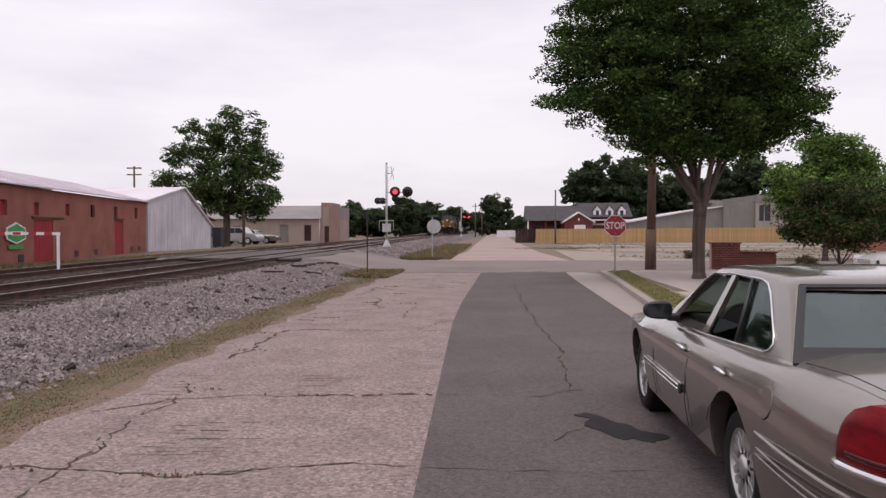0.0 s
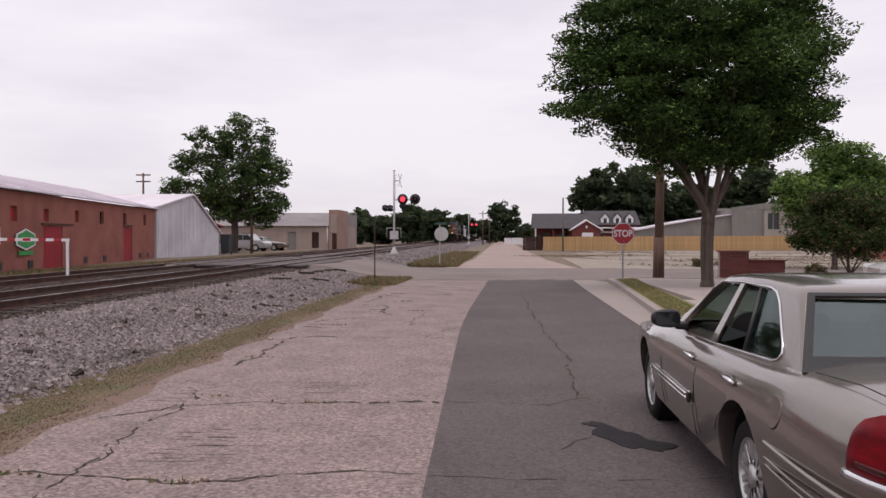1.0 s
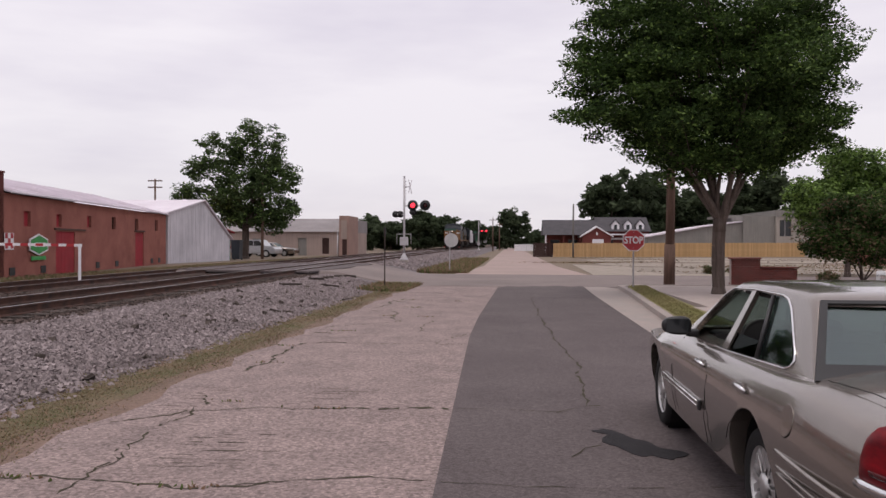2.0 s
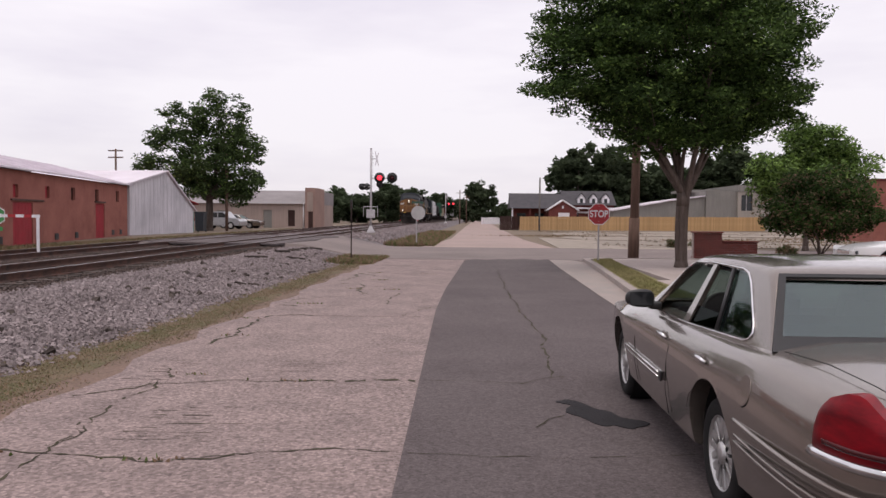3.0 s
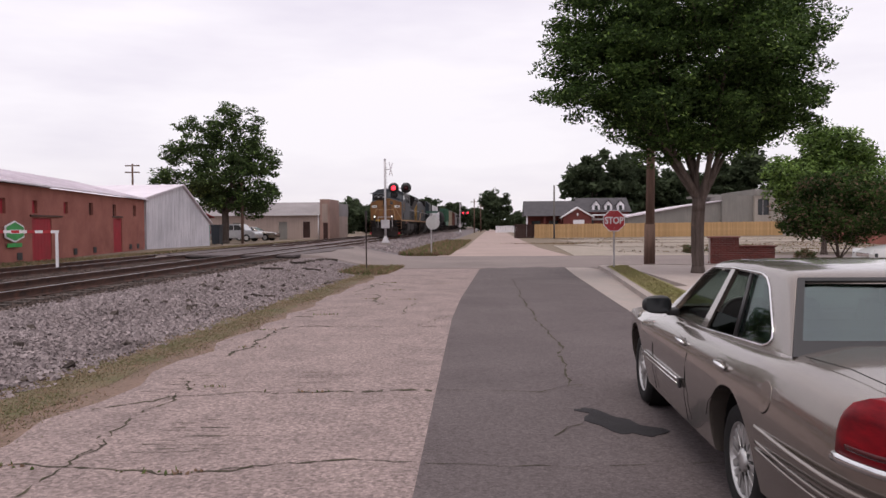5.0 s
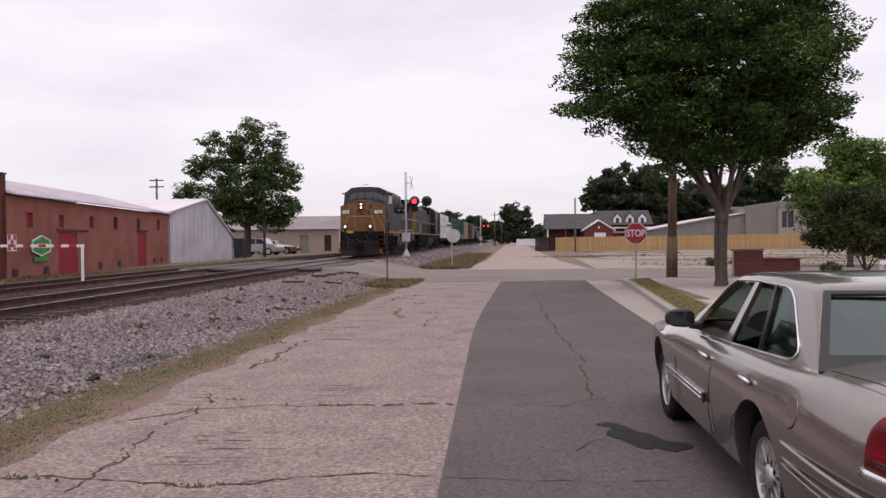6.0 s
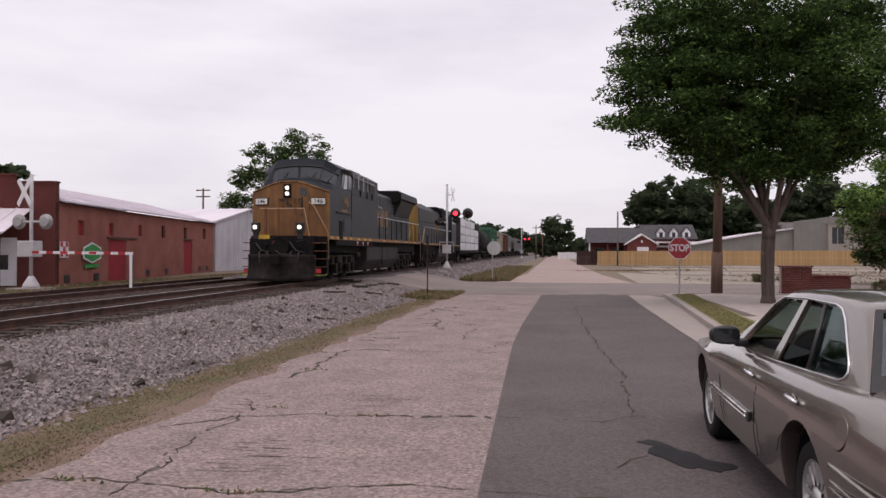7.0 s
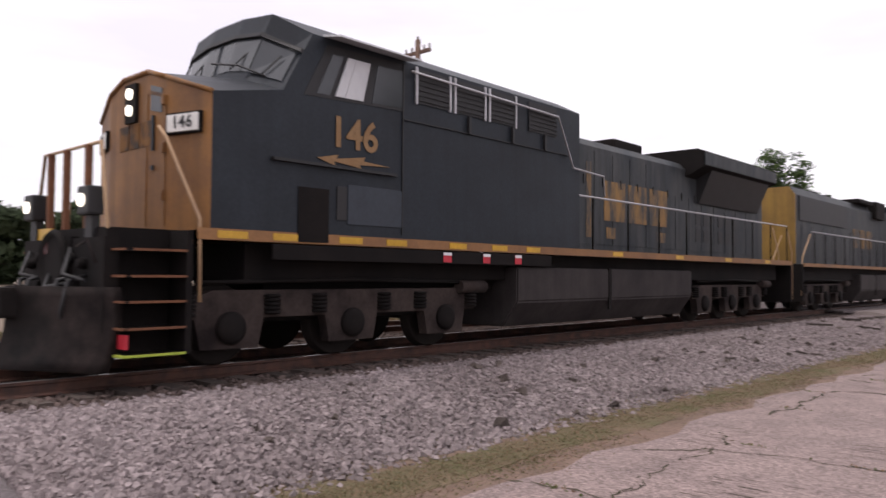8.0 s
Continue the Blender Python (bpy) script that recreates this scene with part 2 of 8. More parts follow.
def rod(bm, a, b, r0, r1=None, n=10, slot=0, caps=True):
    a, b = Vector(a), Vector(b)
    r1 = r0 if r1 is None else r1
    q = (b - a).to_track_quat("Z", "Y").to_matrix()
    rings = []
    for p, r in ((a, r0), (b, r1)):
        rings.append([bm.verts.new(p + q @ Vector((r * math.cos(2 * math.pi * i / n), r * math.sin(2 * math.pi * i / n), 0))) for i in range(n)])
    for i in range(n):
        f = bm.faces.new((rings[0][i], rings[0][(i + 1) % n], rings[1][(i + 1) % n], rings[1][i]))
        f.material_index, f.smooth = slot, True
    if caps:
        bm.faces.new(rings[0][::-1]).material_index = slot
        bm.faces.new(rings[1]).material_index = slot


def pipe(bm, pts, r, n=6, slot=0):
    """One continuous tube through the points."""
    pts = [Vector(p) for p in pts]
    rings, side = [], None
    for i, p in enumerate(pts):
        d = (pts[min(i + 1, len(pts) - 1)] - pts[max(i - 1, 0)]).normalized()
        if side is None:
            side = d.orthogonal().normalized()
        side = (side - d * side.dot(d)).normalized()
        up = d.cross(side)
        rings.append([bm.verts.new(p + r * (math.cos(2 * math.pi * k / n) * side + math.sin(2 * math.pi * k / n) * up)) for k in range(n)])
    for a, b in zip(rings, rings[1:]):
        for k in range(n):
            f = bm.faces.new((a[k], a[(k + 1) % n], b[(k + 1) % n], b[k]))
            f.material_index, f.smooth = slot, True
    bm.faces.new(rings[0][::-1]).material_index = slot
    bm.faces.new(rings[-1]).material_index = slot


def prism(bm, outline, a, b, axis="x", slot=0):
    """A closed outline (two coordinates each) drawn out along an axis from a to b."""
    def at(p, d):
        return {"x": (d, p[0], p[1]), "y": (p[0], d, p[1]), "z": (p[0], p[1], d)}[axis]
    r0 = [bm.verts.new(at(p, a)) for p in outline]
    r1 = [bm.verts.new(at(p, b)) for p in outline]
    fs = [bm.faces.new(r0), bm.faces.new(r1[::-1])]
    for i in range(len(outline)):
        j = (i + 1) % len(outline)
        fs.append(bm.faces.new((r0[j], r0[i], r1[i], r1[j])))
    for f in fs:
        f.material_index = slot
    bmesh.ops.recalc_face_normals(bm, faces=fs)
    return fs


def turned(bm, profile, n=24, m=None, slot=0, smooth=True, caps=True):
    """A profile of (radius, height) turned round z."""
    m = m or Matrix()
    rings = [[bm.verts.new(m @ Vector((r * math.cos(2 * math.pi * i / n), r * math.sin(2 * math.pi * i / n), h))) for i in range(n)] for r, h in profile]
    for a, b in zip(rings, rings[1:]):
        for i in range(n):
            f = bm.faces.new((a[i], a[(i + 1) % n], b[(i + 1) % n], b[i]))
            f.material_index, f.smooth = slot, smooth
    for ring, flip in ((rings[0], True), (rings[-1], False)) if caps else ():
        f = bm.faces.new(ring[::-1] if flip else ring)
        f.material_index = slot


def letters(text, size, mat, parent, m, name="lettering", depth=0.004, spacing=1.0, bold=0.0, sx=1.0):
    cu = bpy.data.curves.new(name, "FONT")
    cu.body, cu.size, cu.extrude, cu.align_x, cu.align_y = text, size, depth, "CENTER", "CENTER"
    cu.space_character, cu.offset = spacing, bold
    tmp = bpy.data.objects.new("tmp", cu)
    me = bpy.data.meshes.new_from_object(tmp)
    bpy.data.objects.remove(tmp)
    bpy.data.curves.remove(cu)
    me.materials.clear()
    me.materials.append(M[mat])
    me.transform(Matrix.Diagonal((sx, 1, 1, 1)))
    me.transform(m)
    ob = new(name, me)
    ob.parent = parent
    return ob


# ---- ground ----
RISE = 0.0017


def gz(x, y):
    """Height of the ground: flat by the road, a shoulder up to the railway, level beyond it."""
    up = RISE * min(max(y, 0.0), 160.0)
    if x > -5.0:
        return -0.03
    if x > -7.6:
        k = (-5.0 - x) / 2.6
        return -0.03 + (0.34 + up) * k * k * (3 - 2 * k)
    if x > -15.6:
        return 0.31 + up
    if x > -17.0:
        k = (-15.6 - x) / 1.4
        return 0.31 + up + (0.03 - up) * k
    return 0.34


TRACK = pose(-9.7, 0, 0.53, 0.0974, 0, 0.65)


def spread(lo, hi, step, far, growth=1.25):
    out, s = [lo], step
    while out[-1] < hi:
        out.append(out[-1] + s)
    while out[-1] < far:
        s *= growth
        out.append(out[-1] + s)
    return out


def ground():
    xs = [-2400, -900, -300, -120, -60, -40, -28, -22, -19, -17, -16.3, -15.6, -15.3, -12.6, -11.2, -8.05] + [-7.6 + 0.26 * i for i in range(11)] + [-4.6, -4, 0, 4, 10, 20, 40, 80, 200, 600, 2400]
    ys = [-600, -150, -40, -12] + list(range(-6, 60, 2)) + [64, 72, 84, 100, 120, 140, 160, 200, 300, 500, 900, 2600]
    bm = bmesh.new()
    grid = [[bm.verts.new((x, y, gz(x, y))) for x in xs] for y in ys]
    for j in range(len(ys) - 1):
        for i in range(len(xs) - 1):
            x, y = (xs[i] + xs[i + 1]) / 2, (ys[j] + ys[j + 1]) / 2
            f = bm.faces.new((grid[j][i], grid[j][i + 1], grid[j + 1][i + 1], grid[j + 1][i]))
            f.material_index = 0 if not (-15.6 < x < -5.0 and -40 < y < 900) else 2 if -15.3 < x < -12.6 or -11.2 < x < -8.05 else 1
            f.smooth = True
    tagged(link("ground", bm, ["ground", "ballast_bed", "oily"]), "dry grassy ground with a grey ballast shoulder", "ground", kind="structure")


def slab(name, outline, z0, z1, mat, label, category="road"):
    bm = bmesh.new()
    prism(bm, outline, z0, z1, "z")
    return tagged(link(name, bm, mat), label, category, kind="structure")


def ribbon(bm, pts, w, z, rng, jitter=0.05, step=0.12):
    """A thin ragged strip along a path over the road."""
    path = []
    for (ax, ay), (bx, by) in zip(pts, pts[1:]):
        n = max(2, int(math.hypot(bx - ax, by - ay) / step))
        path += [(ax + (bx - ax) * i / n, ay + (by - ay) * i / n) for i in range(n)]
    path.append(pts[-1])
    prev, drift = None, 0.0
    for i, (x, y) in enumerate(path):
        a = path[max(0, i - 1)]
        b = path[min(len(path) - 1, i + 1)]
        d = Vector((b[0] - a[0], b[1] - a[1], 0)).normalized()
        n = Vector((-d.y, d.x, 0))
        drift = 0.8 * drift + rng.uniform(-jitter, jitter) * 0.5
        half = w * rng.uniform(0.05, 1.1) / 2
        c = Vector((x, y, z)) + n * drift
        pair = bm.verts.new(c - n * half), bm.verts.new(c + n * half)
        if prev and rng.random() > 0.10:
            bm.faces.new((prev[0], pair[0], pair[1], prev[1]))
        prev = pair


def seam_x(y):
    return -0.5 - 0.28 * min(1.0, max(0.0, (y - 4) / 10)) + 0.22 * min(1.0, max(0.0, (y - 18) / 12))


def roads():
    ys = list(range(-14, 32, 2))
    slab("road", [(seam_x(y), y) for y in ys] + [(-0.2, 31.3), (0.3, 30.8), (0.8, 31.5), (1.3, 31.2), (1.9, 31.9), (2.4, 31.2), (2.9, 31.6), (2.78, 26), (2.70, 17), (2.66, -14)], -0.10, 0.004, "asphalt", "old dark grey asphalt lane with cracks")
    rng = random.Random(5)
    edge = [(-4.0 + rng.uniform(-0.14, 0.14), 30.5 - 0.75 * i) for i in range(60)]
    slab("road_shoulder", [(seam_x(y), y) for y in ys[:-1]] + [(-0.56, 30.6)] + edge, -0.10, 0.001, "concrete_road", "worn pale concrete lane with weedy cracks")
    bm = bmesh.new()
    for pts, w in (
        ([(-0.65, 7.84), (-1.31, 7.84), (-1.71, 7.75), (-2.03, 7.66)], 0.085), ([(-2.03, 7.66), (-2.54, 7.74), (-3.07, 7.58), (-3.32, 7.48)], 0.022),
        ([(-3.32, 7.48), (-3.53, 7.2), (-3.84, 6.94), (-4.1, 6.85)], 0.040), ([(-0.60, 5.42), (-1.11, 5.42), (-1.42, 5.35), (-1.73, 5.29)], 0.034),
        ([(-1.73, 5.29), (-2.02, 5.18), (-2.27, 5.12), (-2.51, 5.18), (-2.88, 5.21), (-3.35, 5.23), (-4.1, 5.1)], 0.040),
        ([(-3.05, 4.6), (-3.13, 5.27), (-3.19, 5.93), (-3.32, 6.88), (-3.26, 7.23), (-3.29, 7.61)], 0.032), ([(-3.22, 5.4), (-3.15, 5.62), (-3.24, 6.1)], 0.022),
        ([(-3.59, 8.32), (-3.38, 8.18), (-3.16, 7.81)], 0.05), ([(-1.95, 5.2), (-1.73, 5.29), (-1.5, 5.6)], 0.018),
        ([(-3.6, 9.84), (-3.55, 10.72), (-3.62, 11.88), (-3.58, 12.71)], 0.07), ([(-3.58, 12.71), (-3.24, 12.91), (-2.8, 12.86)], 0.085), ([(-2.8, 12.86), (-2.05, 12.83), (-1.27, 12.85), (-0.79, 12.9)], 0.035), ([(-4.1, 12.49), (-3.82, 12.54)], 0.07),
        ([(-3.82, 14.3), (-3.41, 14.22)], 0.10), ([(-3.41, 14.22), (-2.49, 14.25)], 0.035), ([(-3.8, 15.15), (-3.45, 15.63), (-2.83, 16.18), (-2.54, 16.7)], 0.055),
        ([(-3.64, 19.13), (-3.05, 19.06), (-2.74, 18.33), (-2.74, 17.33), (-2.46, 16.47)], 0.10), ([(-3.62, 19.82), (-3.44, 20.98), (-3.56, 22.22)], 0.10),
        ([(-1.78, 14.62), (-1.85, 15.64), (-1.74, 16.82)], 0.055), ([(-1.29, 12.99), (-1.06, 13.9), (-0.78, 14.47)], 0.04), ([(-0.9, 19.5), (-1.2, 19.3)], 0.09), ([(-2.2, 18.2), (-2.5, 18.4)], 0.10),
        ([(-2.9, 21.6), (-3.6, 22.6)], 0.12), ([(-1.6, 22.5), (-2.6, 22.8)], 0.10), ([(-2.0, 26), (-3.6, 26.4)], 0.13), ([(-1.3, 28.6), (-2.2, 28.9)], 0.13), ([(-0.8, 24.5), (-1.5, 24.8)], 0.09),
    ):
        ribbon(bm, pts, w, 0.005, rng, 0.085, 0.07)
    for y0, y1, x0, x1, n in ((5.55, 6.7, -2.9, -1.9, 9), (7.9, 8.9, -2.4, -1.2, 7), (7.3, 8.9, -3.85, -3.2, 9)):
        for k in range(n):
            y = y0 + (y1 - y0) * (k + rng.uniform(-0.2, 0.2)) / n
            xa = x0 + rng.uniform(0, 0.35)
            ribbon(bm, [(xa, y), (min(x1, xa + rng.uniform(0.3, 0.8)), y + rng.uniform(0.0, 0.06))], rng.uniform(0.008, 0.02), 0.005, rng, 0.012)
    tagged(link("road_crack", bm, "crack"), "dark weedy cracks in pale concrete", "crack", kind="stuff")
    bm = bmesh.new()
    for pts, w in (([(0.79, 8.12), (0.83, 8.41), (0.83, 8.73), (0.88, 9.86)], 0.035), ([(0.88, 9.86), (0.93, 10.6), (0.92, 11.31)], 0.055), ([(0.92, 11.31), (0.82, 13.25), (0.79, 14.49)], 0.04), ([(0.79, 14.6), (0.68, 17.18), (0.61, 20.72)], 0.05),
                   ([(0.64, 21), (0.66, 25)], 0.035), ([(-0.62, 7.84), (-0.18, 7.91), (0.12, 7.83), (0.46, 7.78)], 0.018), ([(0.46, 7.78), (0.73, 8.1), (0.95, 8.15)], 0.034),
                   ([(-0.5, 5.42), (0.21, 5.40), (0.69, 5.39), (1.6, 5.5)], 0.014), ([(0.5, 6.15), (0.62, 6.45), (0.76, 6.55)], 0.022), ([(0.2, 10.2), (0.45, 10.25)], 0.035)):
        ribbon(bm, pts, w, 0.008, rng, 0.06)
    tagged(link("lane_crack", bm, "crack"), "dark cracks in old asphalt", "crack", kind="stuff")
    bm = bmesh.new()
    ring = []
    for i in range(36):
        a = 2 * math.pi * i / 36
        k = 1 + 0.22 * math.sin(3 * a + 1) + 0.16 * math.sin(7 * a)
        ring.append((1.05 + 0.30 * k * math.cos(a) , 6.62 + 0.30 * k * math.sin(a) - 0.35 * math.cos(a)))
    prism(bm, ring, 0.0045, 0.010, "z")
    tagged(link("tar_patch", bm, "patch"), "small black tar patch on the lane", "patch", kind="structure")
    slab("gutter", [(2.66, -14), (2.70, 17), (2.78, 26), (2.9, 30.9), (3.7, 30.9), (4.1, 29.9), (3.95, 26), (3.38, 17), (3.34, -14)], -0.10, 0.012, "kerb", "pale concrete gutter along the kerb", "gutter")
    # cross street over the railway
    bm = bmesh.new()
    xs = [-16.4, -15.6, -14.6, -12, -9.7, -8.4, -7.6, -7, -6.4, -5.8, -5.2, -4.6, -4, -2, 2, 4, 8, 20, 45, 120]

    def cz(x):
        if x > -4.6:
            return -0.006
        if x > -8.4:
            k = (-4.6 - x) / 3.8
            return -0.006 + 0.536 * k * k * (3 - 2 * k)
        if x > -15:
            return 0.53
        return 0.53 - 0.17 * min(1, (-15 - x) / 1.4)
    rows = []
    for x in xs:
        near, far = (31.0 if x > -4.5 else 32.5), (43.5 if x > -8 else 45.5)
        rows.append([bm.verts.new((x, near, cz(x))), bm.verts.new((x, far, cz(x))), bm.verts.new((x, near - 0.25, cz(x) - 0.3)), bm.verts.new((x, far + 0.25, cz(x) - 0.3))])
    for a, b in zip(rows, rows[1:]):
        bm.faces.new((a[0], b[0], b[1], a[1]))
        bm.faces.new((a[2], b[2], b[0], a[0]))
        bm.faces.new((a[1], b[1], b[3], a[3]))
    tagged(link("cross_street", bm, "cross_asphalt"), "pale grey asphalt street crossing the tracks", "road", kind="structure")
    rim = [(-15.0, 32.7), (-13.2, 32.0), (-11.0, 31.6), (-9.6, 31.9), (-8.5, 31.4), (-8.2, 34.5), (-8.0, 37.0), (-8.3, 40.0), (-8.0, 43.0), (-8.6, 45.2), (-10.5, 44.9), (-13.0, 45.3), (-15.0, 45.0)]
    slab("crossing_patch", rim, 0.46, 0.538, "asphalt", "dark rough asphalt laid between the rails")
    slab("dirt_road", [(-3.3, 43.4), (4.3, 43.4), (3.5, 60), (3.2, 120), (3.6, 400), (-2.8, 400), (-2.4, 120), (-2.2, 60)], -0.08, -0.004, "dirt_road", "pale dusty dirt road running beside the tracks")


def pavement():
    out = [(4.1, 29.95), (3.95, 26), (3.38, 17), (3.34, -14)]
    inn = [(3.54, -14), (3.58, 17), (4.15, 26), (4.35, 29.6), (5.2, 30.6)]
    slab("kerb", out + inn + [(14, 30.6), (14, 30.8), (4.9, 30.8)], -0.10, 0.14, "kerb", "weathered concrete kerb round the corner", "kerb")
    slab("verge", [(3.58, -14), (3.62, 17), (4.19, 26), (4.4, 29.5), (5.0, 30.4), (5.0, 26), (4.6, 17), (4.5, -14)], -0.10, 0.12, "kerb_green", "strip of short green grass behind the kerb", "grass")
    for i, (y0, y1) in enumerate(((-14, 2), (2, 8.5), (8.5, 14.5), (14.5, 20), (20, 25.2), (25.2, 30.5))):
        slab("pavement", [(5.05 if y0 > 16 else 4.65, y0 + 0.012), (14, y0 + 0.012), (14, y1 - 0.012), (5.05 if y1 > 21 else 4.65, y1 - 0.012)], -0.10, 0.125, "walk", "pale concrete pavement slab", "pavement")


def track(name, m, label):
    """Rails on sleepers; the rails' heads are at the pose's height."""
    th = thing(name, label, "railway track", "railway tracks", at=m)
    prof = [(-0.075, -0.17), (0.075, -0.17), (0.075, -0.155), (0.012, -0.13), (0.012, -0.045), (0.036, -0.035), (0.036, -0.002), (-0.036, -0.002), (-0.036, -0.035), (-0.012, -0.045), (-0.012, -0.13), (-0.075, -0.155)]
    for s in (-1, 1):
        bm = bmesh.new()
        prism(bm, [(x + s * 0.753, z) for x, z in prof], -60, 700, "y")
        box(bm, s * 0.753 - 0.030, s * 0.753 + 0.030, -60, 700, -0.002, 0.0, 1)
        part("rail", bm, ["rail", "rail_top"], th, "rusty rail with a polished head")
    bm = bmesh.new()
    box(bm, -1.3, 1.3, -0.115, 0.115, -0.33, -0.165)
    first = part("sleeper", bm, "tie", th)
    first.location.y = -8
    rng = random.Random(3)
    y = -8.0
    for i in range(150):
        y += 0.52
        if 31 < y < 46:
            continue
        o = new("sleeper", first.data)
        o.parent, o.location, o.rotation_euler = th, (rng.uniform(-0.05, 0.05), y, rng.uniform(-0.01, 0.012)), (0, 0, rng.uniform(-0.012, 0.012))
    return th


def chips(name, count, place, size, mat, label, seed, category="gravel"):
    """Loose angular stones in one mesh: place(rng, n) gives their spots."""
    rng = np.random.RandomState(seed)
    spots = place(rng, count)
    n = len(spots)
    cube = np.array([(-1, -1, -1), (1, -1, -1), (1, 1, -1), (-1, 1, -1), (-1, -1, 1), (1, -1, 1), (1, 1, 1), (-1, 1, 1)], float) * 0.5
    faces = np.array([(0, 3, 2, 1), (4, 5, 6, 7), (0, 1, 5, 4), (1, 2, 6, 5), (2, 3, 7, 6), (3, 0, 4, 7)])
    v = cube[None] * (1 + rng.uniform(-0.45, 0.25, (n, 8, 3)))
    v = v * (size * rng.uniform(0.5, 1.35, (n, 1, 1))) * rng.uniform(0.6, 1.25, (n, 1, 3))
    q = rng.normal(size=(n, 4))
    q /= np.linalg.norm(q, axis=1, keepdims=True)
    w, x, y, z = q.T
    r = np.stack([1 - 2 * (y * y + z * z), 2 * (x * y - z * w), 2 * (x * z + y * w), 2 * (x * y + z * w), 1 - 2 * (x * x + z * z), 2 * (y * z - x * w), 2 * (x * z - y * w), 2 * (y * z + x * w), 1 - 2 * (x * x + y * y)], 1).reshape(n, 3, 3)
    v = np.einsum("nij,nkj->nki", r, v) + spots[:, None]
    me = bpy.data.meshes.new(name)
    fs = (faces[None] + 8 * np.arange(n)[:, None, None]).reshape(-1, 4)
    me.from_pydata(v.reshape(-1, 3).tolist(), [], fs.tolist())
    me.materials.append(M[mat])
    return tagged(new(name, me), label, category, kind="stuff")


gz_v = np.vectorize(gz)


def ballast():
    def near(rng, n):
        y = 2.0 + 29.5 * rng.uniform(0, 1, n) ** 1.5
        x = -5.0 - 3.1 * rng.uniform(0, 1, n) ** 0.85 + rng.normal(0, 0.12, n)
        keep = x < -4.75
        x, y = x[keep], y[keep]
        return np.stack([x, y, gz_v(x, y) + rng.uniform(-0.01, 0.03, len(x))], 1)

    def cribs(rng, n):
        y = 2.0 + 29.5 * rng.uniform(0, 1, n) ** 1.3
        x = rng.uniform(-15.3, -8.0, n) + rng.normal(0, 0.06, n)
        return np.stack([x, y, gz_v(x, y) + rng.uniform(-0.01, 0.035, n)], 1)

    def beyond(rng, n):
        y = 45.5 + 90 * rng.uniform(0, 1, n) ** 1.4
        x = rng.uniform(-15, -5.6, n)
        return np.stack([x, y, gz_v(x, y) + rng.uniform(-0.01, 0.04, n)], 1)
    chips("ballast_shoulder", 54000, near, 0.047, "stone", "loose grey ballast stones beside the track", 1)
    chips("ballast_bed", 36000, cribs, 0.05, "stone_brown", "rust-stained ballast stones between the sleepers", 2)
    chips("far_ballast", 9000, beyond, 0.11, "stone", "grey ballast stones along the far track", 3)

    def scraps(rng, n):
        y = 4 + 26 * rng.uniform(0, 1, n)
        x = rng.uniform(-7.6, -5.2, n)
        return np.stack([x, y, gz_v(x, y) + 0.035], 1)
    chips("dark_rubble", 70, scraps, 0.10, "tie", "dark scraps of old sleeper on the ballast", 4, "rubble")


def old_boards():
    """Split pieces of old sleeper dumped on the ballast shoulder."""
    rng = random.Random(8)
    for x0, y0, x1, y1, w in ((-7.38, 23.65, -6.98, 24.6, 0.14), (-6.61, 25.9, -6.18, 26.6, 0.10), (-7.38, 27.3, -7.1, 27.9, 0.20), (-7.2, 28.7, -7.15, 29.6, 0.18), (-7.1, 30.2, -7.1, 30.9, 0.2), (-7.0, 31.2, -6.7, 31.9, 0.16), (-5.85, 17.9, -5.57, 17.85, 0.07), (-5.56, 18.0, -5.33, 18.1, 0.07), (-5.09, 22.5, -4.95, 23.0, 0.08)):
        c = Vector(((x0 + x1) / 2, (y0 + y1) / 2))
        d = math.hypot(x1 - x0, y1 - y0)
        bm = bmesh.new()
        n = 5
        ring = [(-d / 2 + d * k / n, -w / 2 * rng.uniform(0.7, 1.1)) for k in range(n + 1)] + [(d / 2 - d * k / n, w / 2 * rng.uniform(0.7, 1.1)) for k in range(n + 1)]
        prism(bm, ring, -0.02, 0.045 + 0.25 * w, "z")
        ob = link("old_sleeper_board", bm, "tie")
        tilt = math.degrees(math.atan2(gz(x1, y1) - gz(x0, y0), d))
        ob.matrix_world = pose(c.x, c.y, gz(c.x, c.y) + 0.012, 0, -tilt, math.degrees(math.atan2(y1 - y0, x1 - x0)))
        tagged(ob, "split dark piece of old sleeper lying on ballast", "board", "old sleeper boards")
    rim = [(-3.8, 31.4), (-3.8, -10)] + [(-5.12 + 0.14 * math.sin(2.1 * y) + 0.07 * math.sin(5.3 * y), y) for y in range(-10, 32)]
    slab("bare_earth", rim, -0.1, -0.008, "earth", "reddish bare earth strip between road and ballast", "ground")


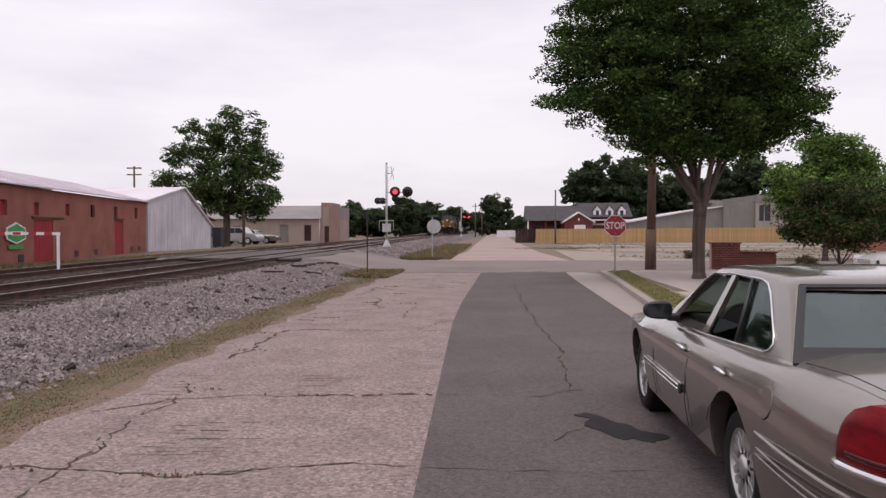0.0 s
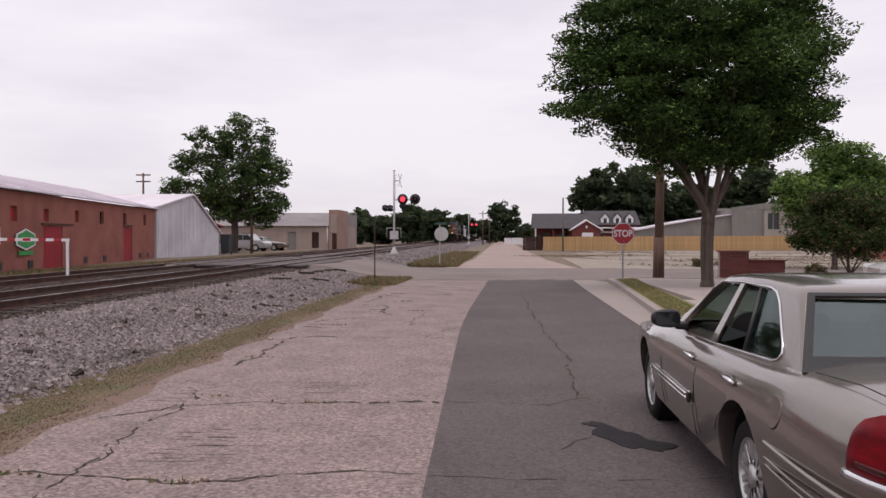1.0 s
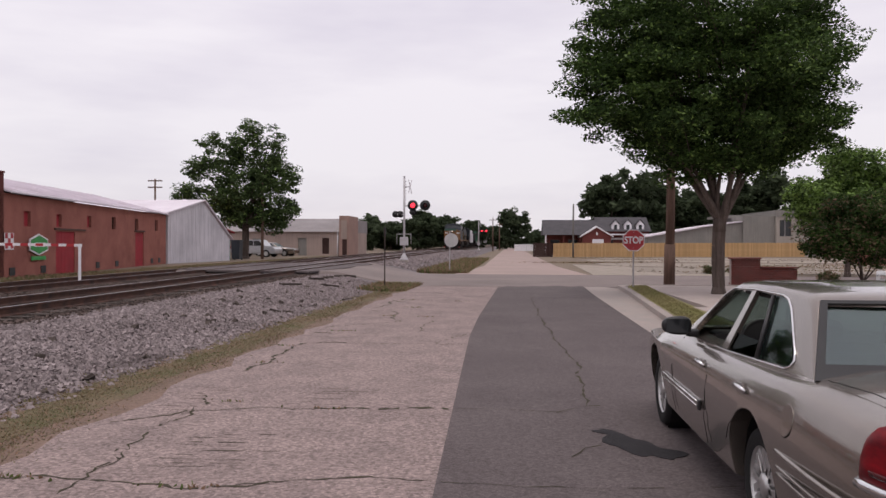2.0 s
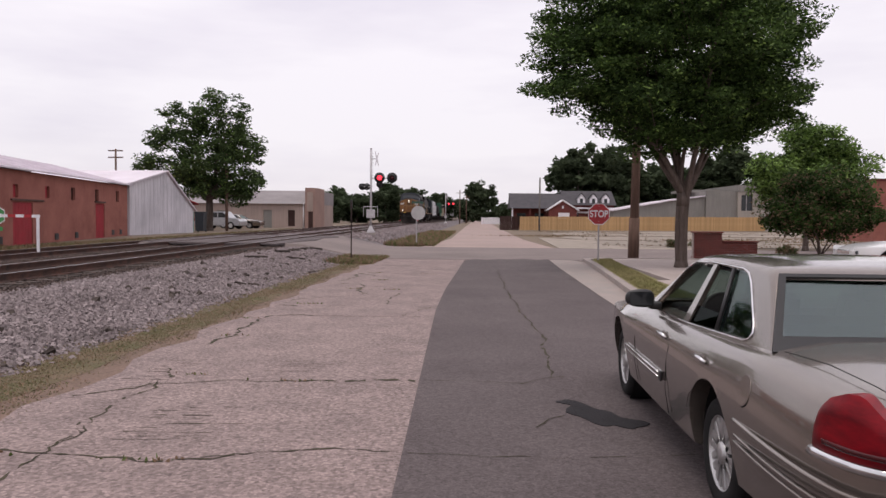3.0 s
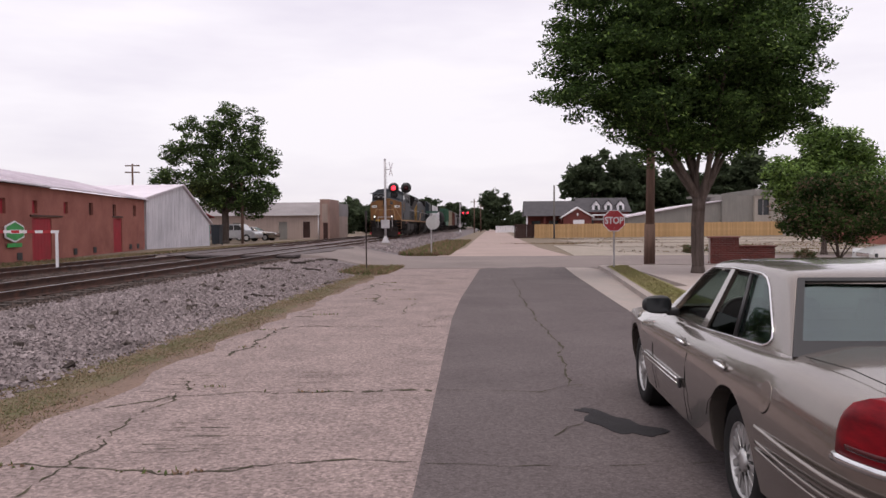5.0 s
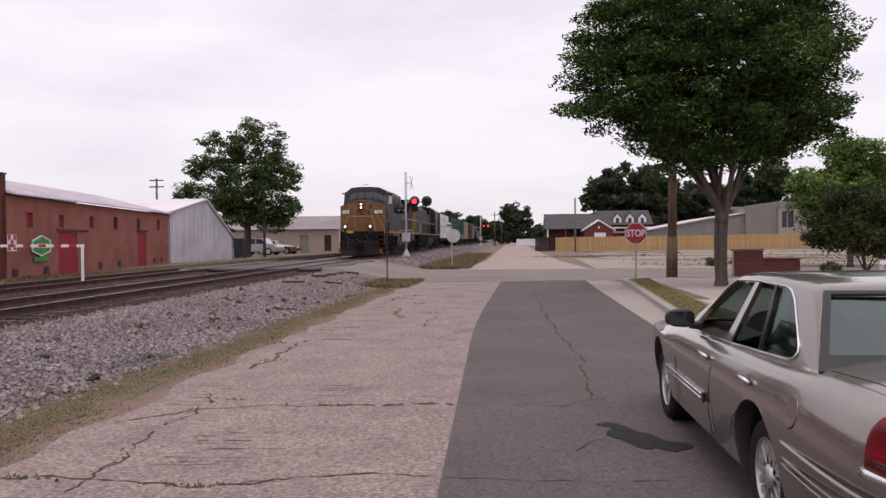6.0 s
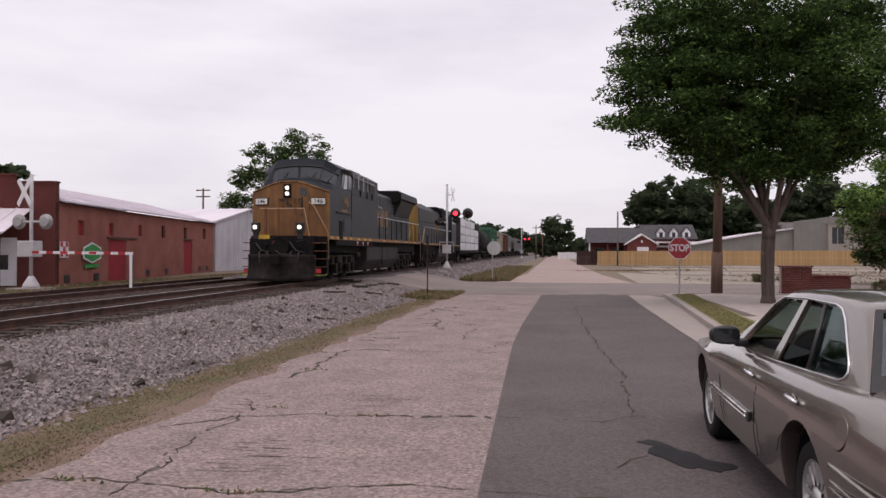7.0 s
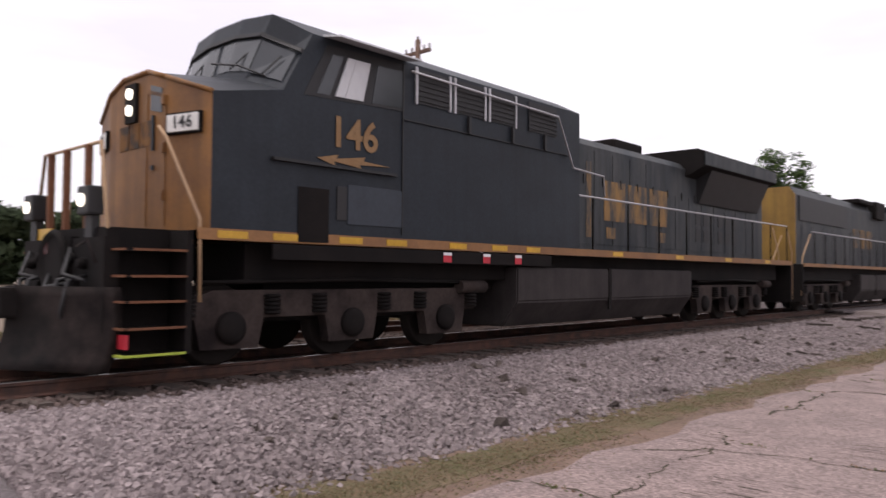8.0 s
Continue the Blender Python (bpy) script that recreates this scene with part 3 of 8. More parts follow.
def blades(name, count, place, length, mats, label, seed, lean=0.5, width=0.012):
    rng = np.random.RandomState(seed)
    p = place(rng, count)
    n = len(p)
    a = rng.uniform(0, 2 * np.pi, n)
    h = length * rng.uniform(0.4, 1.2, n)
    side = np.stack([np.cos(a), np.sin(a), 0 * a], 1) * (width * rng.uniform(0.6, 1.4, n))[:, None]
    b = rng.uniform(0, 2 * np.pi, n)
    tip = np.stack([np.cos(b) * lean * h, np.sin(b) * lean * h, h], 1) * 1.0
    mid = tip * (0.5, 0.5, 0.62) * 0.9
    v = np.stack([p - side, p + side, p + mid + side * 0.7, p + mid - side * 0.7, p + tip], 1)
    k = 5 * np.arange(n)
    quads = np.stack([k, k + 1, k + 2, k + 3], 1).tolist()
    tris = np.stack([k + 3, k + 2, k + 4], 1).tolist()
    me = bpy.data.meshes.new(name)
    me.from_pydata(v.reshape(-1, 3).tolist(), [], quads + tris)
    for m in mats:
        me.materials.append(M[m])
    if len(mats) > 1:
        pick = (rng.uniform(0, 1, n) < 0.35).astype(int)
        me.polygons.foreach_set("material_index", np.concatenate([pick, pick]).tolist())
    return tagged(new(name, me), label, "grass", kind="stuff")


M["kerb_green"] = material("short_green_turf", (0.215, 0.205, 0.085), 0.9, second=(0.270, 0.230, 0.120), scale=0.8, fine=14, per_piece=0.25, leafy=0.35)
M["turf"] = material("olive_straw_turf", (0.100, 0.094, 0.048), 0.95, second=(0.160, 0.112, 0.078), scale=1.6, fine=30, grain=0.35, bump=0.4)
M["oily"] = material("oil_stained_ballast", (0.060, 0.043, 0.036), 0.95, second=(0.092, 0.070, 0.062), scale=1.5, fine=26, grain=0.3, bump=0.8)
M["stone_brown"] = material("rust_stained_stone", (0.110, 0.082, 0.072), 0.9, second=(0.070, 0.052, 0.046), scale=0.8, fine=30, grain=0.2, per_piece=0.4)
M["earth"] = material("reddish_bare_earth", (0.190, 0.130, 0.104), 0.95, second=(0.130, 0.094, 0.070), scale=1.2, fine=22, grain=0.3, bump=0.4)
M["straw"] = material("dry_straw", (0.250, 0.170, 0.116), 0.95, second=(0.185, 0.122, 0.080), scale=1.2, fine=9, per_piece=0.3, leafy=0.35)


def verges():
    def strip(rng, n):
        y = 3 + 28 * rng.uniform(0, 1, n) ** 1.4
        x = -4.66 + 0.27 * rng.normal(0, 1, n) - 0.10 * np.sin(y * 0.9) - 0.06 * np.sin(y * 1.7) - 0.05 * np.sin(y * 4.1)
        return np.stack([x, y, gz_v(x, y)], 1)

    def corner(rng, n):
        y = rng.uniform(27, 32, n)
        x = -3.8 - 1.8 * rng.uniform(0, 1, n)
        return np.stack([x, y, gz_v(x, y)], 1)

    def island(rng, n):
        y = 44.5 + 45 * rng.uniform(0, 1, n) ** 1.5
        x = rng.uniform(-5.6, -2.6, n)
        return np.stack([x, y, gz_v(x, y)], 1)

    def kerbside(rng, n):
        y = 8 + 22 * rng.uniform(0, 1, n)
        k = np.interp(y, [8, 17, 26, 30], [3.62, 3.66, 4.22, 4.5])
        x = k + rng.uniform(0.02, 0.72, n)
        return np.stack([x, y, 0 * x + 0.12], 1)

    def far_left(rng, n):
        y = rng.uniform(4, 75, n)
        x = rng.uniform(-19, -16.2, n)
        return np.stack([x, y, gz_v(x, y)], 1)
    rim = [(-4.32 + 0.10 * math.sin(1.7 * y) + 0.05 * math.sin(4.7 * y), y) for y in range(-6, 31)] + [(-4.98 + 0.10 * math.sin(1.3 * y) + 0.05 * math.sin(3.9 * y), y) for y in range(30, -7, -1)]
    slab("verge_turf", rim, -0.1, -0.004, "turf", "thin olive and straw-coloured turf beside the road", "grass")
    blades("verge_grass", 95000, strip, 0.038, ["grass", "straw"], "short dry green and brown grass strip", 11, 0.9, 0.010)
    blades("corner_grass", 3600, corner, 0.16, ["straw", "weed"], "dry brown grass round the sign post", 12, 0.8, 0.02)
    blades("island_grass", 8000, island, 0.26, ["straw", "weed"], "tall weedy grass beside the dirt road", 13, 0.6, 0.03)
    blades("kerb_grass", 9000, kerbside, 0.04, ["kerb_green"], "mown green grass behind the kerb", 14, 0.8, 0.02)
    blades("trackside_grass", 16000, far_left, 0.12, ["grass", "straw"], "dry grass along the far side of the tracks", 15, 0.8, 0.03)

    def tufts(rng, n):
        c = np.array([(-3.1, 7.95), (-3.55, 5.2), (-2.27, 5.14), (-1.9, 7.72), (-3.5, 10.6), (-3.3, 14.6), (-2.6, 20.3), (-3.8, 12.4), (-2.0, 17.7), (-2.9, 17.8), (-1.5, 22.6), (-3.1, 22.9)])
        i = rng.randint(0, len(c), n)
        p = c[i] + rng.normal(0, 0.07, (n, 2)) * (2.0, 0.5)
        return np.stack([p[:, 0], p[:, 1], 0 * p[:, 0]], 1)
    blades("crack_weed", 240, tufts, 0.032, ["weed", "straw"], "small weeds growing out of road cracks", 16, 0.7)


# ---- trees ----
M["leaf_bright"] = material("light_green_leaf", (0.175, 0.270, 0.055), 0.65, second=(0.090, 0.160, 0.034), scale=0.9, fine=8, per_piece=0.45, leafy=0.35)


def leaf_mesh(name, centres, radii, per, size, mats, seed, share=0.0, flat=0.75):
    rng = np.random.RandomState(seed)
    n = len(centres) * per
    c = np.repeat(np.asarray(centres), per, 0)
    r = np.repeat(np.asarray(radii), per)
    d = rng.normal(size=(n, 3))
    d /= np.linalg.norm(d, axis=1, keepdims=True)
    p = c + d * (r * rng.uniform(0.25, 1.0, n) ** 0.6)[:, None] * (1, 1, flat)
    u = rng.normal(size=(n, 3)) * (1, 1, 0.55)
    u /= np.linalg.norm(u, axis=1, keepdims=True)
    w = np.cross(u, rng.normal(size=(n, 3)))
    w /= np.linalg.norm(w, axis=1, keepdims=True)
    s = size * rng.uniform(0.6, 1.4, n)[:, None]
    v = np.stack([p - u * s, p + w * s * 0.42 - u * s * 0.1, p + u * s, p - w * s * 0.42 - u * s * 0.1], 1)
    me = bpy.data.meshes.new(name)
    me.from_pydata(v.reshape(-1, 3).tolist(), [], (4 * np.arange(n)[:, None] + np.arange(4)).tolist())
    for m in mats:
        me.materials.append(M[m])
    if len(mats) > 1:
        me.polygons.foreach_set("material_index", (rng.uniform(0, 1, n) < share).astype(int).tolist())
    return me


def crown_spots(rng, lobes, count, hollow=0.35):
    """Clump centres over the outer part of some lobes, each (x, y, z, rx, ry, rz)."""
    out = []
    vols = np.array([l[3] * l[4] * l[5] for l in lobes]) ** 0.67
    for i in range(count):
        l = lobes[rng.choices(range(len(lobes)), vols.tolist())[0]]
        d = Vector((rng.gauss(0, 1), rng.gauss(0, 1), rng.gauss(0, 1))).normalized()
        k = (hollow + (1 - hollow) * rng.random()) ** 0.6 * (0.86 + 0.3 * noise.noise(d * 2.3 + Vector((l[0], l[1], l[2]))))
        out.append((l[0] + d.x * l[3] * k, l[1] + d.y * l[4] * k, l[2] + d.z * l[5] * k))
    return out


def tree(name, at, trunk_r, fork, lobes, clumps, per, size, mats, label, seed, clump_r=0.5, limbs=7, share=0.0, group="", branches=60, flare=0.85, flat=0.75, limb_r=0.42):
    """A tapered, slightly bent trunk with limbs that reach into a crown of leaf clumps. Lobes are relative to the foot."""
    rng = random.Random(seed)
    th = thing(name, label, "tree", group, at=at)
    bm = bmesh.new()

    def limb(a, b, r0, r1, bend, n=6, sides=9):
        prev, pr = Vector(a), r0
        off = Vector((rng.uniform(-bend, bend), rng.uniform(-bend, bend), 0))
        for i in range(1, n + 1):
            k = i / n
            p = Vector(a).lerp(Vector(b), k) + off * math.sin(math.pi * k)
            r = r0 + (r1 - r0) * k
            rod(bm, prev, p, pr, r, sides, caps=i == n)
            prev, pr = p, r
    rod(bm, (0, 0, -0.15), (0, 0, 0.25), trunk_r * 1.45, trunk_r, 14)
    limb((0, 0, 0.25), (0.03, 0, fork), trunk_r, trunk_r * flare, 0.05, 5, 14)
    spots = crown_spots(rng, lobes, clumps)
    tips = []
    for i in range(limbs):
        l = lobes[i % len(lobes)]
        a = 2 * math.pi * (i + rng.uniform(-0.2, 0.2)) / limbs
        tip = (l[0] * 0.8 + 0.5 * l[3] * math.cos(a), l[1] + 0.5 * l[4] * math.sin(a), l[2] + l[5] * rng.uniform(-0.25, 0.45))
        foot = Vector((0.03 + 0.4 * trunk_r * math.cos(a), 0.4 * trunk_r * math.sin(a), fork - rng.uniform(0.0, 0.12) * fork))
        limb(foot, tip, trunk_r * limb_r, trunk_r * 0.08, 0.25, 6, 8)
        tips.append((foot, Vector(tip)))
    for s in rng.sample(spots, min(branches, len(spots))):
        s = Vector(s)
        f, t = min(tips, key=lambda q: (q[1] - s).length)
        limb(f.lerp(t, rng.uniform(0.45, 0.95)), s, trunk_r * 0.10, trunk_r * 0.03, 0.1, 3, 5)
    part("trunk", bm, "bark", th)
    radii = [clump_r * rng.uniform(0.65, 1.35) for _ in spots]
    crown = new("crown", leaf_mesh("crown", spots, radii, per, size, mats, seed, share, flat))
    crown.parent = th
    crown["label"] = "many small leaves in uneven clumps"
    return th


def trees():
    tree("shade_tree", pose(6.72, 25.4, 0.1), 0.20, 2.5,
         [(-0.5, 0, 6.9, 4.4, 4.4, 2.6), (-3.3, -0.4, 6.4, 2.4, 2.4, 1.8), (1.8, 0.3, 6.1, 2.5, 2.4, 1.8), (-0.3, 0, 9.2, 4.2, 4.2, 2.6), (-0.2, 0, 5.0, 2.9, 2.8, 1.5), (-2.9, 0.2, 8.4, 2.3, 2.2, 1.9), (1.7, 0, 5.3, 2.0, 2.0, 0.9), (-1.3, -0.3, 4.5, 1.5, 1.5, 0.9), (0.7, 0.2, 4.5, 1.5, 1.4, 0.7), (0, 0, 7.6, 3.4, 3.4, 2.8), (-2.4, -0.2, 5.4, 1.7, 1.7, 1.0), (2.3, 0, 7.9, 2.0, 2.0, 2.2), (2.5, 0, 5.5, 2.1, 1.9, 1.1), (1.2, 0.4, 4.5, 1.7, 1.6, 0.7), (-1.0, 0.3, 4.2, 1.4, 1.4, 0.5)],
         1250, 165, 0.066, ["leaf", "leaf_bright"], "large green street tree with a broad dome crown", 21, 0.60, 11, 0.12, branches=160, flare=1.05, flat=0.42, limb_r=0.52)
    tree("broad_tree", pose(-23.5, 65, 0.34), 0.33, 3.0,
         [(0, 0, 6.0, 3.7, 3.7, 2.7), (0.1, 0, 9.8, 1.6, 1.6, 2.9), (2.5, 0, 9.6, 1.0, 1.0, 2.2), (-2.4, 0, 9.2, 2.3, 1.9, 2.1), (3.1, 0, 6.9, 1.9, 1.7, 1.8), (3.6, 0, 4.4, 1.7, 1.5, 1.2), (2.8, 0, 2.9, 1.2, 1.3, 1.1), (-4.4, 0, 7.9, 1.1, 1.0, 1.0), (-4.7, 0, 5.8, 1.6, 1.5, 1.0), (-5.9, 0, 5.3, 0.8, 0.9, 0.7), (-2.5, 0, 4.6, 2.0, 2.0, 1.3), (0.6, 0, 3.6, 2.6, 2.4, 1.1), (1.4, 0, 7.6, 1.8, 1.6, 2.0)],
         520, 75, 0.135, ["leaf_mid", "leaf_bright"], "dark green broad tree behind the railway", 22, 0.66, 9, 0.10, flat=0.6)
    tree("flowering_tree", pose(12.15, 27.6, 0.1), 0.07, 0.4,
         [(0.0, 0, 1.9, 2.0, 1.9, 1.05), (0.3, 0, 2.75, 1.7, 1.6, 0.7), (-0.9, 0, 1.9, 1.2, 1.3, 0.85), (1.2, 0, 2.0, 1.1, 1.2, 0.9), (-0.6, 0, 2.9, 0.9, 0.9, 0.5)],
         360, 90, 0.066, ["leaf", "bloom"], "bushy dark green crepe tree with faded pink bloom", 23, 0.42, 8, 0.22, flat=0.6)
    tree("light_green_tree", pose(18.6, 44.0, 0.0), 0.16, 1.8,
         [(0.0, 0, 4.2, 3.3, 2.9, 1.9), (0.3, 0, 5.9, 2.2, 2.0, 1.4), (-2.0, 0, 4.2, 1.5, 1.5, 1.4), (2.2, 0, 4.8, 1.6, 1.5, 1.4), (-0.4, 0, 6.6, 1.2, 1.2, 0.8)],
         330, 84, 0.115, ["leaf_bright", "leaf_mid"], "fresh light green tree at the lot's edge", 24, 0.62, 7, 0.25, flat=0.6)


def far_wood(name, spots, label, seed, mats=("leaf_hazed",), size=0.5):
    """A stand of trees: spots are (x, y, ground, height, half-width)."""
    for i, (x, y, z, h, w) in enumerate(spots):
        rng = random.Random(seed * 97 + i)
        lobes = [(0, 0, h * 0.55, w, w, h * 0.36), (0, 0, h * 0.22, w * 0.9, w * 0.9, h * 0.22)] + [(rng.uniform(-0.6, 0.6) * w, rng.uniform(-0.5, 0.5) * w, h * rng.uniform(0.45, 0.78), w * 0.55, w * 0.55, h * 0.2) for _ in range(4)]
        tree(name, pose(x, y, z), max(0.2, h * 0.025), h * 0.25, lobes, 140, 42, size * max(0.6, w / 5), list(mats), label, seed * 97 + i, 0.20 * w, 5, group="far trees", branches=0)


def far_trees():
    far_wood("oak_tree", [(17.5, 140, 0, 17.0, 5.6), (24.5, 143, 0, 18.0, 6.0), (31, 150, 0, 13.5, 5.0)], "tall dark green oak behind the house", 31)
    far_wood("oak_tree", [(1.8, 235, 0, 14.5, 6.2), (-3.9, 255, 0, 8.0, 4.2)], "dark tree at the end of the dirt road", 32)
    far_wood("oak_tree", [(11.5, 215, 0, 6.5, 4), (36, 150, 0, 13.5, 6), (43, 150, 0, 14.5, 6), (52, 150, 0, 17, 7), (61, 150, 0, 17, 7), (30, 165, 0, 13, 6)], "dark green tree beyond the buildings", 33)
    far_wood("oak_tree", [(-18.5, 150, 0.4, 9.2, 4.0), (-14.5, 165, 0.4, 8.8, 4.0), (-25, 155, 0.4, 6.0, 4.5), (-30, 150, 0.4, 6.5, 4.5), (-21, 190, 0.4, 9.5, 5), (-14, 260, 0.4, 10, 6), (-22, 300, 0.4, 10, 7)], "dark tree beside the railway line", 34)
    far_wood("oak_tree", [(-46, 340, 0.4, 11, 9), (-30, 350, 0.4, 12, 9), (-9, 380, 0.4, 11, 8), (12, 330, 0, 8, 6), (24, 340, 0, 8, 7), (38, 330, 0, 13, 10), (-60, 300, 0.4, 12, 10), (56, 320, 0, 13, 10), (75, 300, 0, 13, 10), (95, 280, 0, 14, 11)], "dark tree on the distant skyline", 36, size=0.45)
    far_wood("oak_tree", [(-50, 62, 0.3, 10.0, 5.5), (-56, 60, 0.3, 8.5, 5.5), (-63, 60, 0.3, 10.0, 5.5), (-70, 58, 0.3, 9.0, 6), (-77, 58, 0.3, 11.0, 6), (-86, 58, 0.3, 14.0, 6.5), (-94, 52, 0.3, 13.5, 7), (-96, 40, 0.3, 12, 7), (-97, 28, 0.3, 11, 7)], "dark green tree beyond the car park", 35, ("leaf_hazed", "leaf_mid"))


# ---- buildings ----
def red_store():
    th = thing("brick_store", "long red painted brick store with a stepped parapet and tin roof", "building", at=pose(-18.6, 26, 0.34, 0, 0, 10.5))
    L, W, E = 21.9, 8.8, 3.2
    # long wall, pierced by window and door openings
    holes = [(1.9, 2.5, 2.0, 2.6), (4.95, 5.5, 2.05, 2.6), (8.45, 9.0, 2.1, 2.65), (11.9, 12.5, 2.08, 2.72), (15.75, 16.35, 2.1, 2.75), (19.75, 20.35, 2.13, 2.8), (4.9, 7.0, -0.05, 1.85), (15.8, 17.4, -0.05, 1.95)]
    bm = bmesh.new()
    wall_with_holes(bm, "y", -0.3, 0.0, 0.0, L, -0.3, E, holes)
    part("side_wall", bm, "brick_red", th)
    bm = bmesh.new()
    box(bm, -W, -W + 0.3, 0.3, L, -0.3, E)
    box(bm, -W, -0.0, L, L + 0.3, -0.3, E)
    part("rear_wall", bm, "brick_red", th)
    for i, (a, b, c, d) in enumerate(holes[:6]):
        bm = bmesh.new()
        box(bm, -0.16, -0.12, a, b, c, d)
        part("window", bm, "glass_dark" if i > 2 else "red_door", th, "boarded red window" if i < 3 else "dark window")
    for a, b, c, d in holes[6:]:
        bm = bmesh.new()
        box(bm, -0.12, -0.06, a, b, c, d)
        dr = part("door", bm, "red_door", th, "bright red plank door")
        for k in range(6):
            bm = bmesh.new()
            box(bm, -0.06, -0.045, a + (b - a) * k / 6 + 0.008, a + (b - a) * (k + 1) / 6 - 0.008, c, d)
            part("plank", bm, "red_door", dr)
        bm = bmesh.new()
        box(bm, 0.0, 0.06, a - 0.2, b + 1.2 if b < 10 else b + 0.1, d + 0.06, d + 0.14)
        part("door_rail", bm, "rail", th)
    for y in (0.7, 3.4, 9.6, 12.4, 18.8, 20.4):
        bm = bmesh.new()
        box(bm, -0.05, 0.03, y, y + 0.45, 0.12, 0.42)
        part("vent", bm, "black", th, "dark floor vent")
    bm = bmesh.new()
    ridge = (-4.4, E + 1.15)
    for (x0, z0), (x1, z1) in (((0.25, E - 0.02), ridge), (ridge, (-W - 0.25, E - 0.02))):
        prism(bm, [(x0, z0 + 0.03), (x1, z1 + 0.03), (x1, z1 + 0.10), (x0, z0 + 0.10)], 0.3, L + 0.5, "y")
    roof = part("roof", bm, "tin", th, "pale ribbed tin roof")
    for k in range(36):
        y = 0.5 + 0.6 * k
        bm = bmesh.new()
        prism(bm, [(0.25, E + 0.08), (ridge[0], ridge[1] + 0.10), (ridge[0], ridge[1] + 0.13), (0.25, E + 0.115)], y, y + 0.05, "y")
        part("roof_rib", bm, "tin", roof)
    bm = bmesh.new()
    prism(bm, [(-W, -0.3), (0, -0.3), (0, 3.93), (-1.6, 3.93), (-1.6, 4.2), (-3.1, 4.2), (-3.1, 4.5), (-5.6, 4.5), (-5.6, 4.2), (-7.1, 4.2), (-7.1, 3.93), (-W, 3.93)], -0.02, 0.3, "y")
    part("front_wall", bm, "brick_dark", th, "dark red brick front with a stepped top")
    bm = bmesh.new()
    for x0, x1, z in ((-1.6, 0.03, 3.93), (-3.1, -1.57, 4.2), (-5.63, -3.07, 4.5), (-7.1, -5.6, 4.2), (-W - 0.03, -7.07, 3.93)):
        box(bm, x0, x1, -0.06, 0.34, z, z + 0.06)
    part("coping", bm, "brick_dark", th)
    bm = bmesh.new()
    prism(bm, [(-2.0, 1.95), (-2.0, 2.02), (-0.02, 2.95), (-0.02, 2.88)], -W + 0.2, -0.9, "x")
    awning = part("awning", bm, "tin", th, "pale tin awning over the front")
    for k in range(14):
        x = -W + 0.4 + 0.58 * k
        bm = bmesh.new()
        prism(bm, [(-2.0, 2.02), (-2.0, 2.05), (-0.02, 2.98), (-0.02, 2.95)], x, x + 0.04, "x")
        part("awning_rib", bm, "tin", awning)
    for x in (-8.4, -6.0, -3.45, -1.15):
        bm = bmesh.new()
        box(bm, x - 0.07, x + 0.07, -1.9, -1.76, -0.05, 2.0)
        part("awning_post", bm, "fence_dark", th)
    for x0, x1, glass in ((-8.3, -6.4, True), (-5.2, -3.9, True), (-2.6, -1.4, True)):
        bm = bmesh.new()
        box(bm, x0, x1, -0.06, -0.03, 0.05, 1.85)
        w = part("shop_window", bm, "white", th, "white painted shop window with a dark pane")
        bm = bmesh.new()
        box(bm, x0 + 0.3, x1 - 0.3, -0.075, -0.062, 0.65, 1.2)
        part("pane", bm, "glass_dark", w)
    for x0, x1 in ((-6.3, -5.3), (-3.6, -2.7)):
        bm = bmesh.new()
        box(bm, x0, x1, -0.06, -0.03, -0.05, 1.85)
        part("door", bm, "glass_dark", th, "dark open shop door")
    bm = bmesh.new()
    box(bm, -W, -0.5, -2.2, -0.02, -0.35, -0.02)
    part("porch", bm, "walk", th, "pale concrete porch slab")
    for x, mat, w, lab in ((-4.9, "green_sign", 0.8, "green sign board under the window"), (-1.9, "white", 0.95, "white sign board under the window"), (-6.2, "white", 0.6, "white sign board beside the door")):
        bm = bmesh.new()
        box(bm, x - w / 2, x + w / 2, -1.98, -1.92, 0.02, 0.48, 0, 0.006)
        b = part("sign_board", bm, mat, th, lab)
        bm = bmesh.new()
        box(bm, x - w * 0.3, x + w * 0.3, -1.984, -1.98, 0.22, 0.3)
        part("lettering_bar", bm, "white" if mat == "green_sign" else "stop_red", b)


def wall_with_holes(bm, axis, t0, t1, u0, u1, z0, z1, holes):
    """A wall between t0 and t1 across, u0 to u1 along, built round rectangular holes (u, u, z, z)."""
    us = sorted({u0, u1, *[h[0] for h in holes], *[h[1] for h in holes]})
    zs = sorted({z0, z1, *[h[2] for h in holes], *[h[3] for h in holes]})
    us = [u for u in us if u0 <= u <= u1]
    zs = [z for z in zs if z0 <= z <= z1]
    made = []
    for a, b in zip(us, us[1:]):
        for c, d in zip(zs, zs[1:]):
            m = ((a + b) / 2, (c + d) / 2)
            if any(h[0] < m[0] < h[1] and h[2] < m[1] < h[3] for h in holes):
                continue
            made += box(bm, t0, t1, a, b, c, d) if axis == "y" else box(bm, a, b, t0, t1, c, d)
    bmesh.ops.remove_doubles(bm, verts=made, dist=1e-4)


